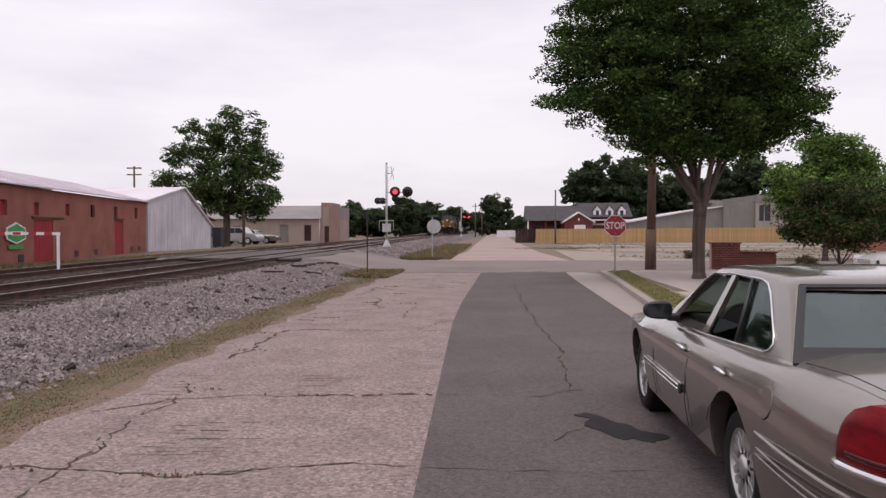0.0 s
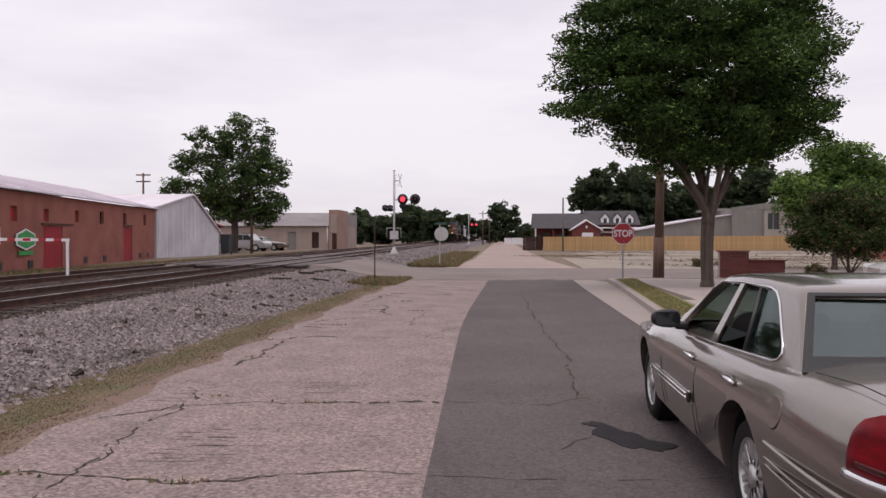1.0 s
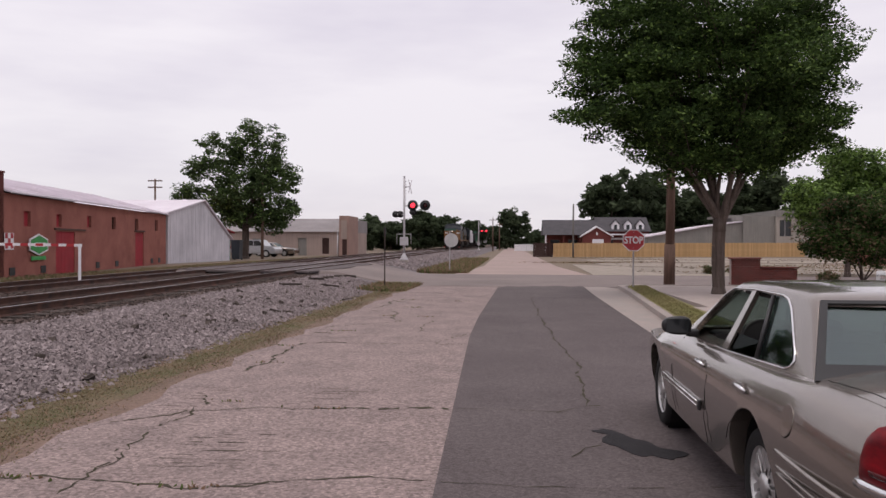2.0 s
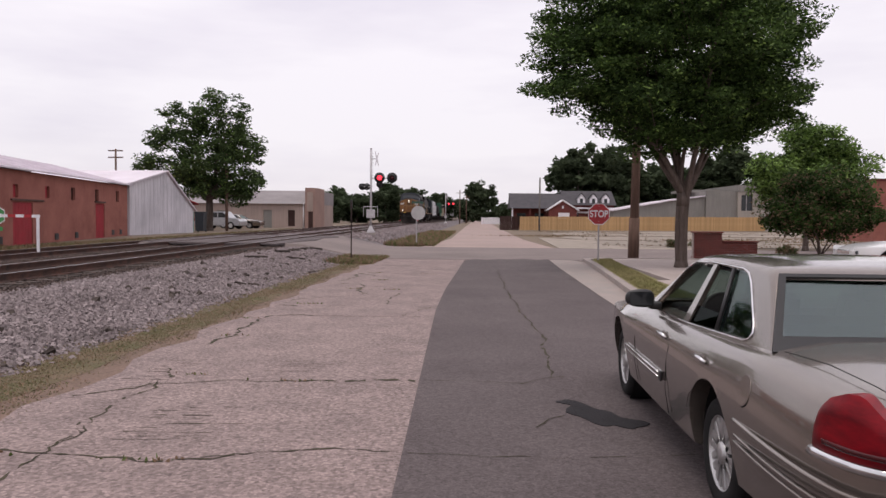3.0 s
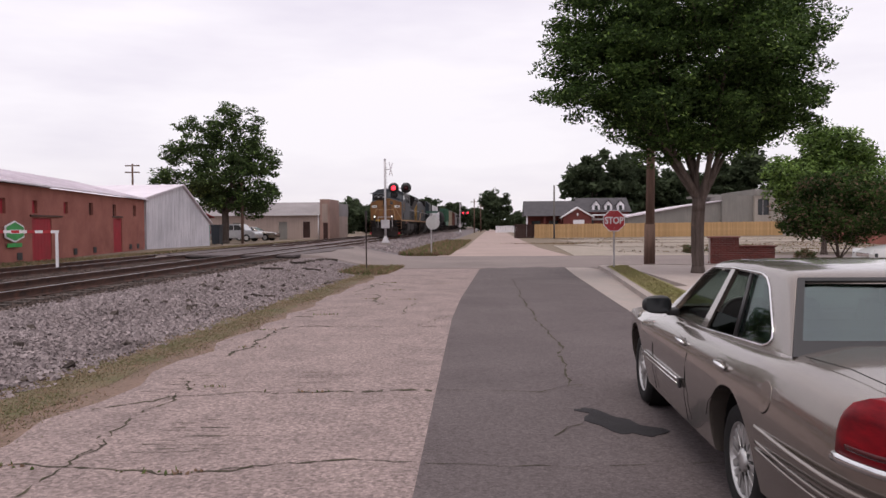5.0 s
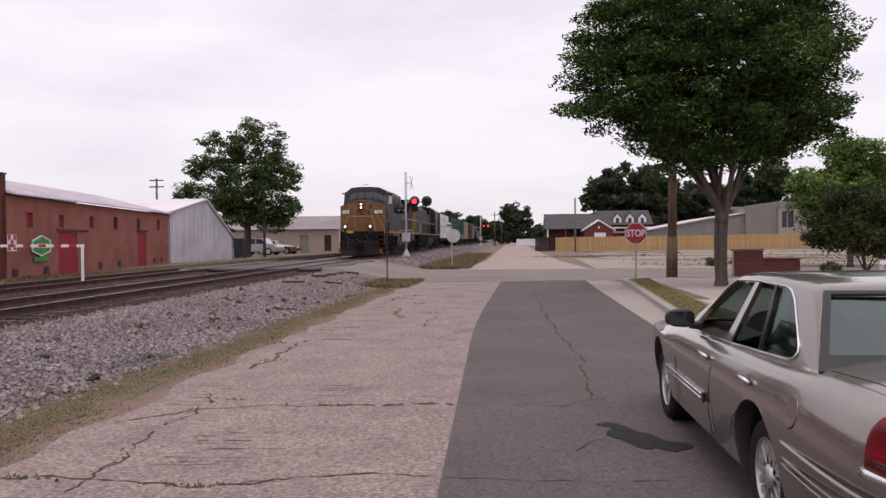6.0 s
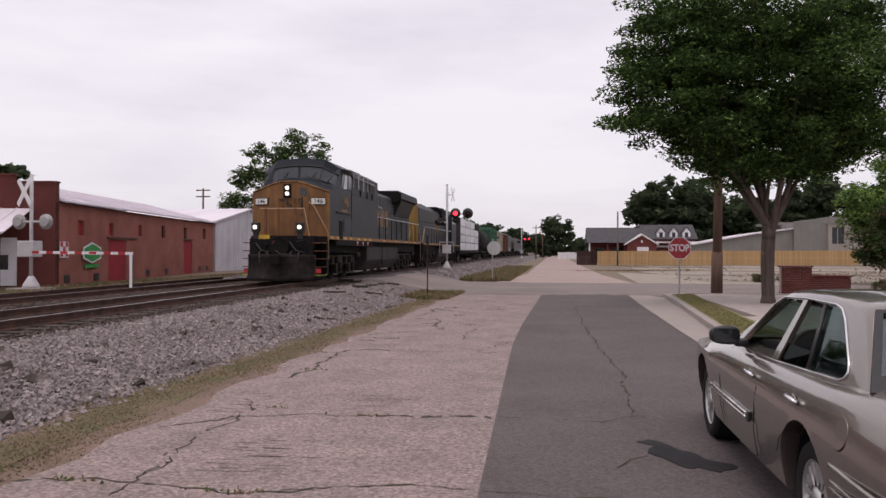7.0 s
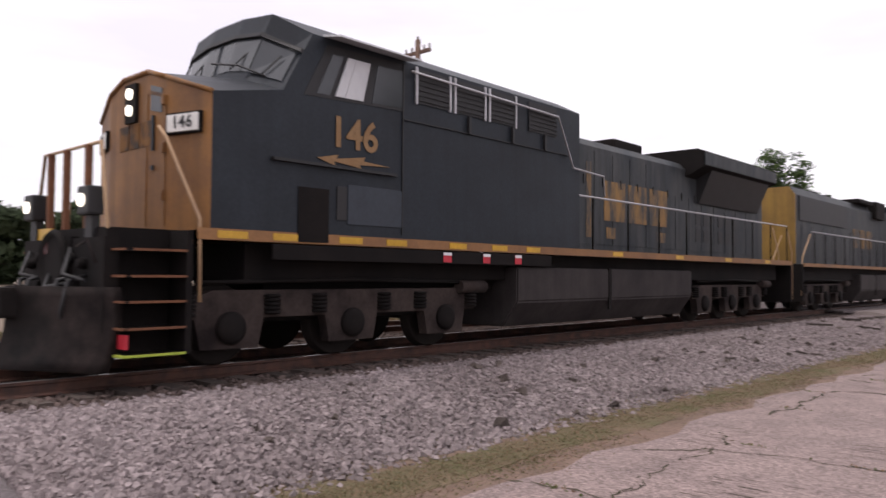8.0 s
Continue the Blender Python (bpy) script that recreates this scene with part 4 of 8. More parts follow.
def white_shed():
    th = thing("metal_shed", "whitewashed corrugated metal shed with a gable", "shed", at=pose(-22.55, 47.95, 0.34, 0, 0, -4))
    bm = bmesh.new()
    prism(bm, [(0, -0.2), (9.2, -0.2), (9.2, 1.75), (4.9, 4.35), (0.0, 3.3)], -0.15, 0.0, "x")
    gable = part("gable_wall", bm, "white_tin", th, "whitewashed corrugated gable wall")
    for k in range(46):
        y = 0.1 + 0.2 * k
        top = 3.3 + (4.35 - 3.3) * y / 4.9 if y < 4.9 else 4.35 - (4.35 - 1.75) * (y - 4.9) / 4.3
        bm = bmesh.new()
        box(bm, 0.0, 0.018, y, y + 0.09, -0.2, top - 0.03)
        part("sheet_rib", bm, "white_tin", gable)
    bm = bmesh.new()
    box(bm, -12, -0.15, 0, 0.12, -0.2, 3.25)
    box(bm, -12, -0.15, 9.08, 9.2, -0.2, 1.7)
    part("side_wall", bm, "white_tin", th)
    bm = bmesh.new()
    prism(bm, [(-0.35, 3.28), (4.9, 4.40), (9.5, 1.62), (9.5, 1.70), (4.9, 4.50), (-0.35, 3.38)], -12, 0.18, "x")
    part("roof", bm, "tin", th, "pale tin roof")
    # a small lean-to and wheeled bin by the shed
    b = thing("lean_to", "small shed with a red roof beside the metal shed", "shed", at=pose(-24.5, 58.5, 0.34))
    bm = bmesh.new()
    box(bm, -3, 0.6, 0, 4, -0.1, 2.2)
    part("wall", bm, M["teal"], b, "pale teal wall")
    bm = bmesh.new()
    prism(bm, [(-0.3, 2.9), (4.3, 2.2), (4.3, 2.3), (-0.3, 3.0)], -3.2, 0.9, "x")
    part("roof", bm, "red_door", b, "faded red roof")
    c = thing("rubbish_bin", "dark wheeled rubbish bin beside the shed", "bin", at=pose(-22.0, 59.0, 0.34))
    bm = bmesh.new()
    prism(bm, [(-0.3, 0.1), (0.3, 0.1), (0.36, 1.55), (-0.36, 1.55)], -0.35, 0.35, "y")
    part("body", bm, M["bin"], c)
    bm = bmesh.new()
    box(bm, -0.4, 0.4, -0.4, 0.42, 1.55, 1.63, 0, 0.02)
    part("lid", bm, M["bin"], c)
    for s in (-1, 1):
        bm = bmesh.new()
        rod(bm, (s * 0.28, 0.3, 0.12), (s * 0.34, 0.3, 0.12), 0.12, n=14)
        part("wheel", bm, "black", c)


M["teal"] = material("teal_paint", (0.10, 0.27, 0.23), 0.8, scale=1, fine=20)
M["bin"] = material("dark_plastic", (0.025, 0.030, 0.038), 0.5, scale=2, fine=20)


def tan_building():
    th = thing("tan_building", "low tan block building with a grey hipped roof", "building", at=pose(-34, 84, 0.34))
    bm = bmesh.new()
    holes = [(4.5, 5.5, 0, 1.9), (9.8, 10.8, 0, 2.0), (12.6, 13.4, 0.2, 2.0)]
    wall_with_holes(bm, "x", 0, 0.3, 0, 14.6, -0.2, 2.75, holes)
    box(bm, 14.3, 14.6, 0.3, 16, -0.2, 2.75)
    box(bm, 0, 0.3, 0.3, 16, -0.2, 2.75)
    part("wall", bm, "tan_wall", th)
    for a, b, c, d in holes:
        bm = bmesh.new()
        box(bm, a, b, 0.12, 0.18, c, d)
        part("door", bm, "grey_wall" if a < 12 else "fence_dark", th)
    bm = bmesh.new()
    prism(bm, [(-0.3, 2.7), (5.5, 4.35), (16.3, 4.35), (16.3, 2.7)], -0.3, 14.6, "x")
    part("roof", bm, M["roof_grey"], th, "weathered grey roof")
    bm = bmesh.new()
    box(bm, 14.62, 15.7, -0.3, 5, -0.2, 4.5)
    part("end_block", bm, M["tan_pink"], th, "pinkish block end wall with a parapet")
    bm = bmesh.new()
    box(bm, 14.85, 15.5, -0.36, -0.3, 1.9, 4.0)
    part("panel", bm, "tan_wall", th, "pale bricked-up panel")
    bm = bmesh.new()
    box(bm, 15.0, 15.5, -0.34, -0.3, -0.1, 1.85)
    part("door", bm, "fence_dark", th)
    bm = bmesh.new()
    rod(bm, (14.4, -0.1, 0), (14.4, -0.1, 2.8), 0.07)
    part("downpipe", bm, "white", th)


M["roof_grey"] = material("weathered_grey_roof", (0.27, 0.245, 0.245), 0.8, second=(0.21, 0.19, 0.19), scale=0.4, fine=9)
M["tan_pink"] = material("pink_block_wall", (0.33, 0.215, 0.18), 0.9, second=(0.27, 0.18, 0.15), scale=0.5, fine=12)


def house():
    th = thing("house", "brick house with a dark shingle roof and three white dormers", "house", at=pose(5.4, 124, 0))
    bm = bmesh.new()
    wall_with_holes(bm, "x", 3, 3.3, 9.0, 17.0, -0.2, 4.0, [(10.0, 11.2, 0.9, 2.6), (13.6, 14.6, 0.9, 2.6), (15.4, 16.4, 0.9, 2.6)])
    box(bm, 16.7, 17, 3.3, 12, -0.2, 4.0)
    part("wall", bm, "brick_dark", th, "dark red brick wall")
    bm = bmesh.new()
    box(bm, 0.4, 9.0, 4.6, 10, -0.2, 3.3)
    part("garage", bm, "brick_dark", th, "dark brick wing with a shaded porch")
    bm = bmesh.new()
    prism(bm, [(1.2, 3.3), (6.4, 5.9), (12.2, 3.3)], -0.3, 9.2, "x")
    part("wing_roof", bm, "shingle", th, "dark shingle wing roof")
    bm = bmesh.new()
    prism(bm, [(2.2, 3.9), (7.5, 6.4), (12.8, 3.9)], 8.6, 17.3, "x")
    part("roof", bm, "shingle", th, "dark shingle roof")
    bm = bmesh.new()
    prism(bm, [(6.0, -0.2), (10.6, -0.2), (10.6, 3.1), (8.3, 4.5), (6.0, 3.1)], 0.8, 3.0, "y")
    part("gable", bm, "brick_dark", th, "brick gable")
    bm = bmesh.new()
    prism(bm, [(5.6, 2.85), (8.3, 4.5), (11.0, 2.85), (11.0, 3.1), (8.3, 4.75), (5.6, 3.1)], 0.6, 6.0, "y")
    part("gable_trim", bm, "white", th, "white gable boards")
    bm = bmesh.new()
    box(bm, 7.6, 9.4, 0.74, 0.8, 1.4, 2.6)
    part("window", bm, "white", th)
    bm = bmesh.new()
    box(bm, 8.2, 8.45, 0.74, 0.8, 3.3, 3.7)
    part("vent", bm, "white", th)
    bm = bmesh.new()
    box(bm, 10.8, 17.0, 2.92, 3.0, 2.55, 2.85)
    box(bm, 10.8, 17.1, 1.6, 3.0, 3.3, 3.5)
    part("porch_beam", bm, "white", th, "white porch beam and eaves")
    for x in (11.6, 13.6, 15.6):
        bm = bmesh.new()
        prism(bm, [(x - 0.62, 3.9), (x + 0.62, 3.9), (x + 0.62, 5.0), (x, 5.75), (x - 0.62, 5.0)], 3.0, 6.0, "y")
        d = part("dormer", bm, "white", th, "white gabled dormer")
        bm = bmesh.new()
        box(bm, x - 0.26, x + 0.26, 2.97, 3.0, 4.15, 5.0)
        part("pane", bm, "glass_dark", d)
        bm = bmesh.new()
        prism(bm, [(x - 0.75, 4.98), (x, 5.85), (x + 0.75, 4.98), (x + 0.75, 5.08), (x, 5.95), (x - 0.75, 5.08)], 2.85, 6.2, "y")
        part("dormer_roof", bm, "shingle", d)
    for x0, x1 in ((10.0, 11.2), (13.6, 14.6), (15.4, 16.4)):
        bm = bmesh.new()
        box(bm, x0, x1, 3.1, 3.15, 0.9, 2.6)
        part("window", bm, "glass_dark", th)
    for x in (1.0, 4.0, 7.0):
        bm = bmesh.new()
        box(bm, x, x + 1.5, 4.52, 4.6, 0.4, 2.5)
        part("window", bm, "glass_dark", th)
    for x in (0.0, 2.9, 5.6):
        bm = bmesh.new()
        box(bm, x, x + 0.22, 1.4, 1.62, -0.1, 3.3)
        part("porch_post", bm, "white" if x == 0.0 else "brick_dark", th)


def right_buildings():
    th = thing("commercial_building", "grey and cream rendered flat-roofed commercial building", "building", at=pose(0, 118, 0))
    bm = bmesh.new()
    prism(bm, [(20.8, -0.2), (34.8, -0.2), (34.8, 5.2), (29.4, 4.5), (20.8, 2.9)], 0.6, 14, "y")
    part("side_wing", bm, "grey_wall", th, "pale grey wing under a sloping roof")
    bm = bmesh.new()
    prism(bm, [(20.5, 2.85), (29.4, 4.5), (34.8, 5.25), (34.8, 5.42), (29.4, 4.68), (20.5, 3.05)], 0.3, 14.3, "y")
    part("wing_roof", bm, "tin", th, "pale sloping metal roof")
    bm = bmesh.new()
    box(bm, 34.8, 39.4, 0, 16, -0.2, 6.1)
    box(bm, 33.4, 39.4, 6, 16, 6.1, 6.5)
    part("middle_block", bm, "grey_wall", th, "grey rendered block")
    bm = bmesh.new()
    wall_with_holes(bm, "x", -0.6, 0.0, 39.4, 56, -0.2, 6.0, [(39.9, 41.6, 3.1, 5.5)])
    box(bm, 39.4, 56, 0.0, 16, -0.2, 6.0)
    part("end_block", bm, "cream_wall", th, "cream rendered block")
    bm = bmesh.new()
    box(bm, 39.3, 56.1, -0.7, 16, 6.0, 7.0)
    part("parapet", bm, "grey_wall", th, "grey parapet band")
    bm = bmesh.new()
    box(bm, 39.9, 41.6, -0.25, -0.15, 3.1, 5.5)
    w = part("window", bm, "glass_dark", th, "dark upper window")
    bm = bmesh.new()
    box(bm, 40.7, 40.8, -0.3, -0.25, 3.1, 5.5)
    part("mullion", bm, "grey_metal", w)
    b = thing("brick_building", "red brick building beyond the flowering tree", "building", at=pose(31.5, 62, 0))
    bm = bmesh.new()
    box(bm, 0, 22, 0, 12, -0.2, 4.9)
    part("wall", bm, "brick_red", b)
    bm = bmesh.new()
    box(bm, -0.1, 22, -0.1, 12, 4.9, 5.1)
    part("coping", bm, "brick_dark", b)


def fences():
    th = thing("board_fence", "long yellow pine board fence", "fence", at=pose(5.65, 105, -0.03))
    bm = bmesh.new()
    box(bm, 0, 0.135, 0, 0.022, 0.03, 1.92)
    mesh = None
    n = 238
    rng = random.Random(9)
    for i in range(n):
        if mesh is None:
            o = part("board", bm, "fence_wood", th)
            mesh = o.data
        else:
            o = new("board", mesh)
            o.parent = th
        o.location = (i * 0.14, rng.uniform(-0.006, 0.006), rng.uniform(-0.02, 0.02) + 0.0008 * i)
    for z in (0.35, 1.0, 1.6):
        bm = bmesh.new()
        box(bm, 0, n * 0.14, 0.03, 0.07, z, z + 0.09)
        part("fence_rail", bm, "fence_wood", th)
    th = thing("dark_fence", "short dark brown board fence", "fence", at=pose(2.9, 106, -0.03))
    bm = bmesh.new()
    box(bm, 0, 0.16, 0, 0.03, 0.0, 1.95)
    first = part("board", bm, "fence_dark", th)
    for i in range(1, 16):
        o = new("board", first.data)
        o.parent, o.location = th, (i * 0.17, 0, rng.uniform(-0.03, 0.03))
    th = thing("white_fence", "low white board fence at the road's end", "fence", at=pose(0.6, 198, 0))
    bm = bmesh.new()
    box(bm, 0, 0.6, 0, 0.05, -0.03, 1.7)
    first = part("board", bm, "white", th)
    for i in range(1, 9):
        o = new("board", first.data)
        o.parent, o.location = th, (i * 0.63, 0, rng.uniform(-0.08, 0.04))


# ---- train ----
M["blue"] = material("grimy_dark_blue_paint", (0.019, 0.025, 0.033), 0.5, second=(0.010, 0.013, 0.018), scale=0.7, fine=22, streak=0.18, grain=0.22, spec=0.3)
M["yellow"] = material("grimy_yellow_paint", (0.27, 0.120, 0.025), 0.6, second=(0.15, 0.064, 0.020), scale=1.1, fine=25, streak=0.3, grain=0.1)
M["stripe"] = material("bright_yellow_reflector", (0.62, 0.36, 0.03), 0.4, scale=2, fine=20)
M["hood_blue"] = material("faded_streaked_blue_paint", (0.022, 0.028, 0.035), 0.6, second=(0.066, 0.068, 0.068), scale=1.3, fine=20, streak=0.35, stretch=(1, 1.6, 0.5), spec=0.3)
M["faded_yellow"] = material("peeling_yellow_lettering", (0.27, 0.16, 0.065), 0.7, second=(0.075, 0.072, 0.068), scale=1.8, fine=14, stretch=(1, 2, 0.6), amount=0.8)
M["grime"] = material("oily_undergear", (0.006, 0.005, 0.005), 0.85, second=(0.013, 0.010, 0.009), scale=1.4, fine=25)
M["truckframe"] = material("dusty_bogie_steel", (0.066, 0.050, 0.044), 0.9, second=(0.014, 0.010, 0.010), scale=1.5, fine=22, grain=0.2)
M["tank"] = material("dusty_grey_fuel_tank", (0.056, 0.048, 0.046), 0.75, second=(0.026, 0.022, 0.022), scale=0.8, fine=25, streak=0.2)
M["wheel_steel"] = material("dark_wheel_steel", (0.020, 0.016, 0.014), 0.7, 0.1, scale=3, fine=30)
M["tan_rail"] = material("yellow_brown_handrail", (0.40, 0.255, 0.135), 0.6, second=(0.30, 0.19, 0.11), scale=3, fine=20)
M["plate"] = material("white_number_plate", (0.80, 0.78, 0.74), 0.4, scale=3, fine=20, grain=0.03)
M["cab_glass"] = material("cab_window_glass", (0.055, 0.060, 0.064), 0.14, second=(0.035, 0.038, 0.042), scale=1, fine=4, grain=0.02)
M["pale_pane"] = material("pale_bright_fill", (0.62, 0.62, 0.63), 0.25, second=(0.5, 0.5, 0.52), scale=1.5, fine=8, grain=0.03)
M["wrap"] = material("white_lumber_wrap", (0.66, 0.65, 0.66), 0.45, second=(0.50, 0.50, 0.52), scale=1.4, fine=12, per_piece=0.12)
M["hopper_green"] = material("green_hopper_paint", (0.045, 0.150, 0.080), 0.65, second=(0.035, 0.105, 0.065), scale=0.6, fine=15, streak=0.3)
M["boxcar_tan"] = material("tan_boxcar_paint", (0.42, 0.36, 0.27), 0.7, second=(0.34, 0.29, 0.22), scale=0.6, fine=15, streak=0.3)
M["boxcar_red"] = material("brown_red_boxcar_paint", (0.17, 0.062, 0.045), 0.75, second=(0.12, 0.048, 0.038), scale=0.6, fine=15, streak=0.3)
M["hopper_grey"] = material("grey_hopper_paint", (0.30, 0.285, 0.28), 0.75, second=(0.23, 0.22, 0.215), scale=0.6, fine=15, streak=0.3)
M["red_plastic"] = material("red_reflector", (0.55, 0.03, 0.05), 0.4, scale=3, fine=10)
M["lime"] = material("lime_painted_edge", (0.42, 0.50, 0.06), 0.6, scale=3, fine=20)
M["tarp"] = material("blue_door_panel", (0.030, 0.038, 0.050), 0.6, second=(0.020, 0.026, 0.036), scale=2, fine=15)


def quad_panel(bm, c, u0, u1, v0, v1, off=0.01, slot=0, deep=0.03):
    """A thin panel on a four-cornered face c (bottom left, bottom right, top right, top left), proud by off."""
    c = [Vector(p) for p in c]
    n = (c[1] - c[0]).cross(c[3] - c[0]).normalized()

    def at(u, v):
        return c[0].lerp(c[1], u).lerp(c[3].lerp(c[2], u), v)
    front = [bm.verts.new(at(u, v) + n * off) for u, v in ((u0, v0), (u1, v0), (u1, v1), (u0, v1))]
    rear = [bm.verts.new(at(u, v) + n * (off - deep)) for u, v in ((u0, v0), (u1, v0), (u1, v1), (u0, v1))]
    fs = [bm.faces.new(front)] + [bm.faces.new((front[j], front[i], rear[i], rear[j])) for i, j in ((0, 1), (1, 2), (2, 3), (3, 0))]
    for f in fs:
        f.material_index = slot


WHEELSETS = []


def bogie(th, y0, gap=2.06, side_mat="truckframe"):
    """A three-axle bogie: side frames, axle boxes, springs and wheelsets. y0: first axle."""
    g = new("bogie")
    g.parent = th
    for s in (-1, 1):
        bm = bmesh.new()
        x0, x1 = (1.02, 1.20) if s > 0 else (-1.20, -1.02)
        top = [(y0 - 0.75, 0.62), (y0 - 0.75, 0.80), (y0 - 0.25, 0.98), (y0 + 2 * gap + 0.25, 0.98), (y0 + 2 * gap + 0.75, 0.80), (y0 + 2 * gap + 0.75, 0.62), (y0 + 2 * gap + 0.4, 0.70)]
        low = []
        for k in (2, 1, 0):
            y = y0 + k * gap
            low += [(y + 0.50, 0.62), (y + 0.42, 0.24), (y - 0.42, 0.24), (y - 0.50, 0.62)]
        prism(bm, top[:6] + low, x0, x1, "x")
        part("side_frame", bm, side_mat, g, "dusty cast side frame")
        for k in range(3):
            y = y0 + k * gap
            bm = bmesh.new()
            turned(bm, [(0.21, 0), (0.21, 0.05), (0.15, 0.09), (0.07, 0.10)], 18, Matrix.Translation((s * 1.20, y, 0.50)) @ Matrix.Rotation(s * math.pi / 2, 4, "Y"))
            part("axle_box", bm, "grime", g)
            for d in (-0.62, 0.62):
                bm = bmesh.new()
                for i in range(5):
                    turned(bm, [(0.10, 0), (0.125, 0.025), (0.10, 0.05)], 10, Matrix.Translation((s * 1.22, y + d, 0.66 + 0.055 * i)))
                part("spring", bm, "grime", g)
        bm = bmesh.new()
        rod(bm, (s * 1.25, y0 + 2 * gap + 0.3, 1.0), (s * 1.25, y0 + 2 * gap + 0.95, 1.0), 0.11, n=14)
        part("brake_cylinder", bm, side_mat, g)
        bm = bmesh.new()
        pipe(bm, [(s * 1.24, y0 - 0.5, 1.08), (s * 1.24, y0 + gap, 1.12), (s * 1.24, y0 + 2 * gap + 0.5, 1.08)], 0.03)
        part("brake_pipe", bm, "grime", g)
    bm = bmesh.new()
    box(bm, -1.0, 1.0, y0 - 0.6, y0 + 2 * gap + 0.6, 0.55, 0.95)
    part("cross_frame", bm, "grime", g)
    for k in range(3):
        bm = bmesh.new()
        for s in (-1, 1):
            turned(bm, [(0.50, -0.07), (0.53, -0.06), (0.53, 0.05), (0.56, 0.055), (0.56, 0.08), (0.2, 0.09)], 28, Matrix.Translation((s * 0.78, 0, 0)) @ Matrix.Rotation(-s * math.pi / 2, 4, "Y"))
        rod(bm, (-0.8, 0, 0), (0.8, 0, 0), 0.1, n=12)
        w = part("wheelset", bm, "wheel_steel", g)
        w.location = (0, y0 + k * gap, 0.53)
        WHEELSETS.append((w, y0 + k * gap))
    return g


def end_gear(th, y, d):
    """Coupler, hoses and pilot of an end; d: the way out (-1 ahead, 1 behind)."""
    bm = bmesh.new()
    box(bm, -0.09, 0.09, min(y, y + d * 0.6), max(y, y + d * 0.6), 0.72, 0.95, 0, 0.02)
    box(bm, -0.16, 0.16, y + d * 0.6 - 0.14, y + d * 0.6 + 0.14, 0.66, 1.02, 0, 0.04)
    part("coupler", bm, "grime", th)
    for x in (-0.75, -0.45, 0.45, 0.75):
        bm = bmesh.new()
        pts = [(x, y + d * 0.02, 1.15), (x, y + d * 0.22, 1.10), (x * 0.95, y + d * 0.28, 0.75), (x * 0.8, y + d * 0.2, 0.52)]
        pipe(bm, pts, 0.028)
        part("air_hose", bm, "black", th)


def railing(th, x, y0, y1, z0, z1, n, mat="grime", top="galv"):
    for i in range(n):
        y = y0 + (y1 - y0) * i / (n - 1)
        bm = bmesh.new()
        rod(bm, (x, y, z0), (x, y, z1), 0.02, n=6)
        part("stanchion", bm, mat, th)
    bm = bmesh.new()
    pipe(bm, [(x, y0 - 0.3, z1), (x, y1, z1 + 0.03)], 0.022)
    part("handrail", bm, top, th)


def underframe(th, y0, y1, z, length_tank, tank_y, mat="tank"):
    bm = bmesh.new()
    box(bm, -1.2, 1.2, y0 + 0.5, y1 - 0.5, 1.12, z)
    box(bm, -0.9, 0.9, y0 + 1.0, y1 - 1.0, 0.95, 1.12)
    part("underframe", bm, "grime", th)
    bm = bmesh.new()
    prism(bm, [(-1.48, 1.35), (1.48, 1.35), (1.48, 0.72), (1.15, 0.26), (-1.15, 0.26), (-1.48, 0.72)], tank_y, tank_y + length_tank, "y")
    bmesh.ops.bevel(bm, geom=bm.edges[:], offset=0.03, segments=2, affect="EDGES")
    t = part("fuel_tank", bm, mat, th, "dusty grey fuel tank")
    for s in (-1, 1):
        bm = bmesh.new()
        box(bm, s * 1.475 - 0.02, s * 1.475 + 0.02, tank_y + length_tank * 0.44, tank_y + length_tank * 0.455, 0.5, 1.36)
        part("tank_strap", bm, "grime", t)


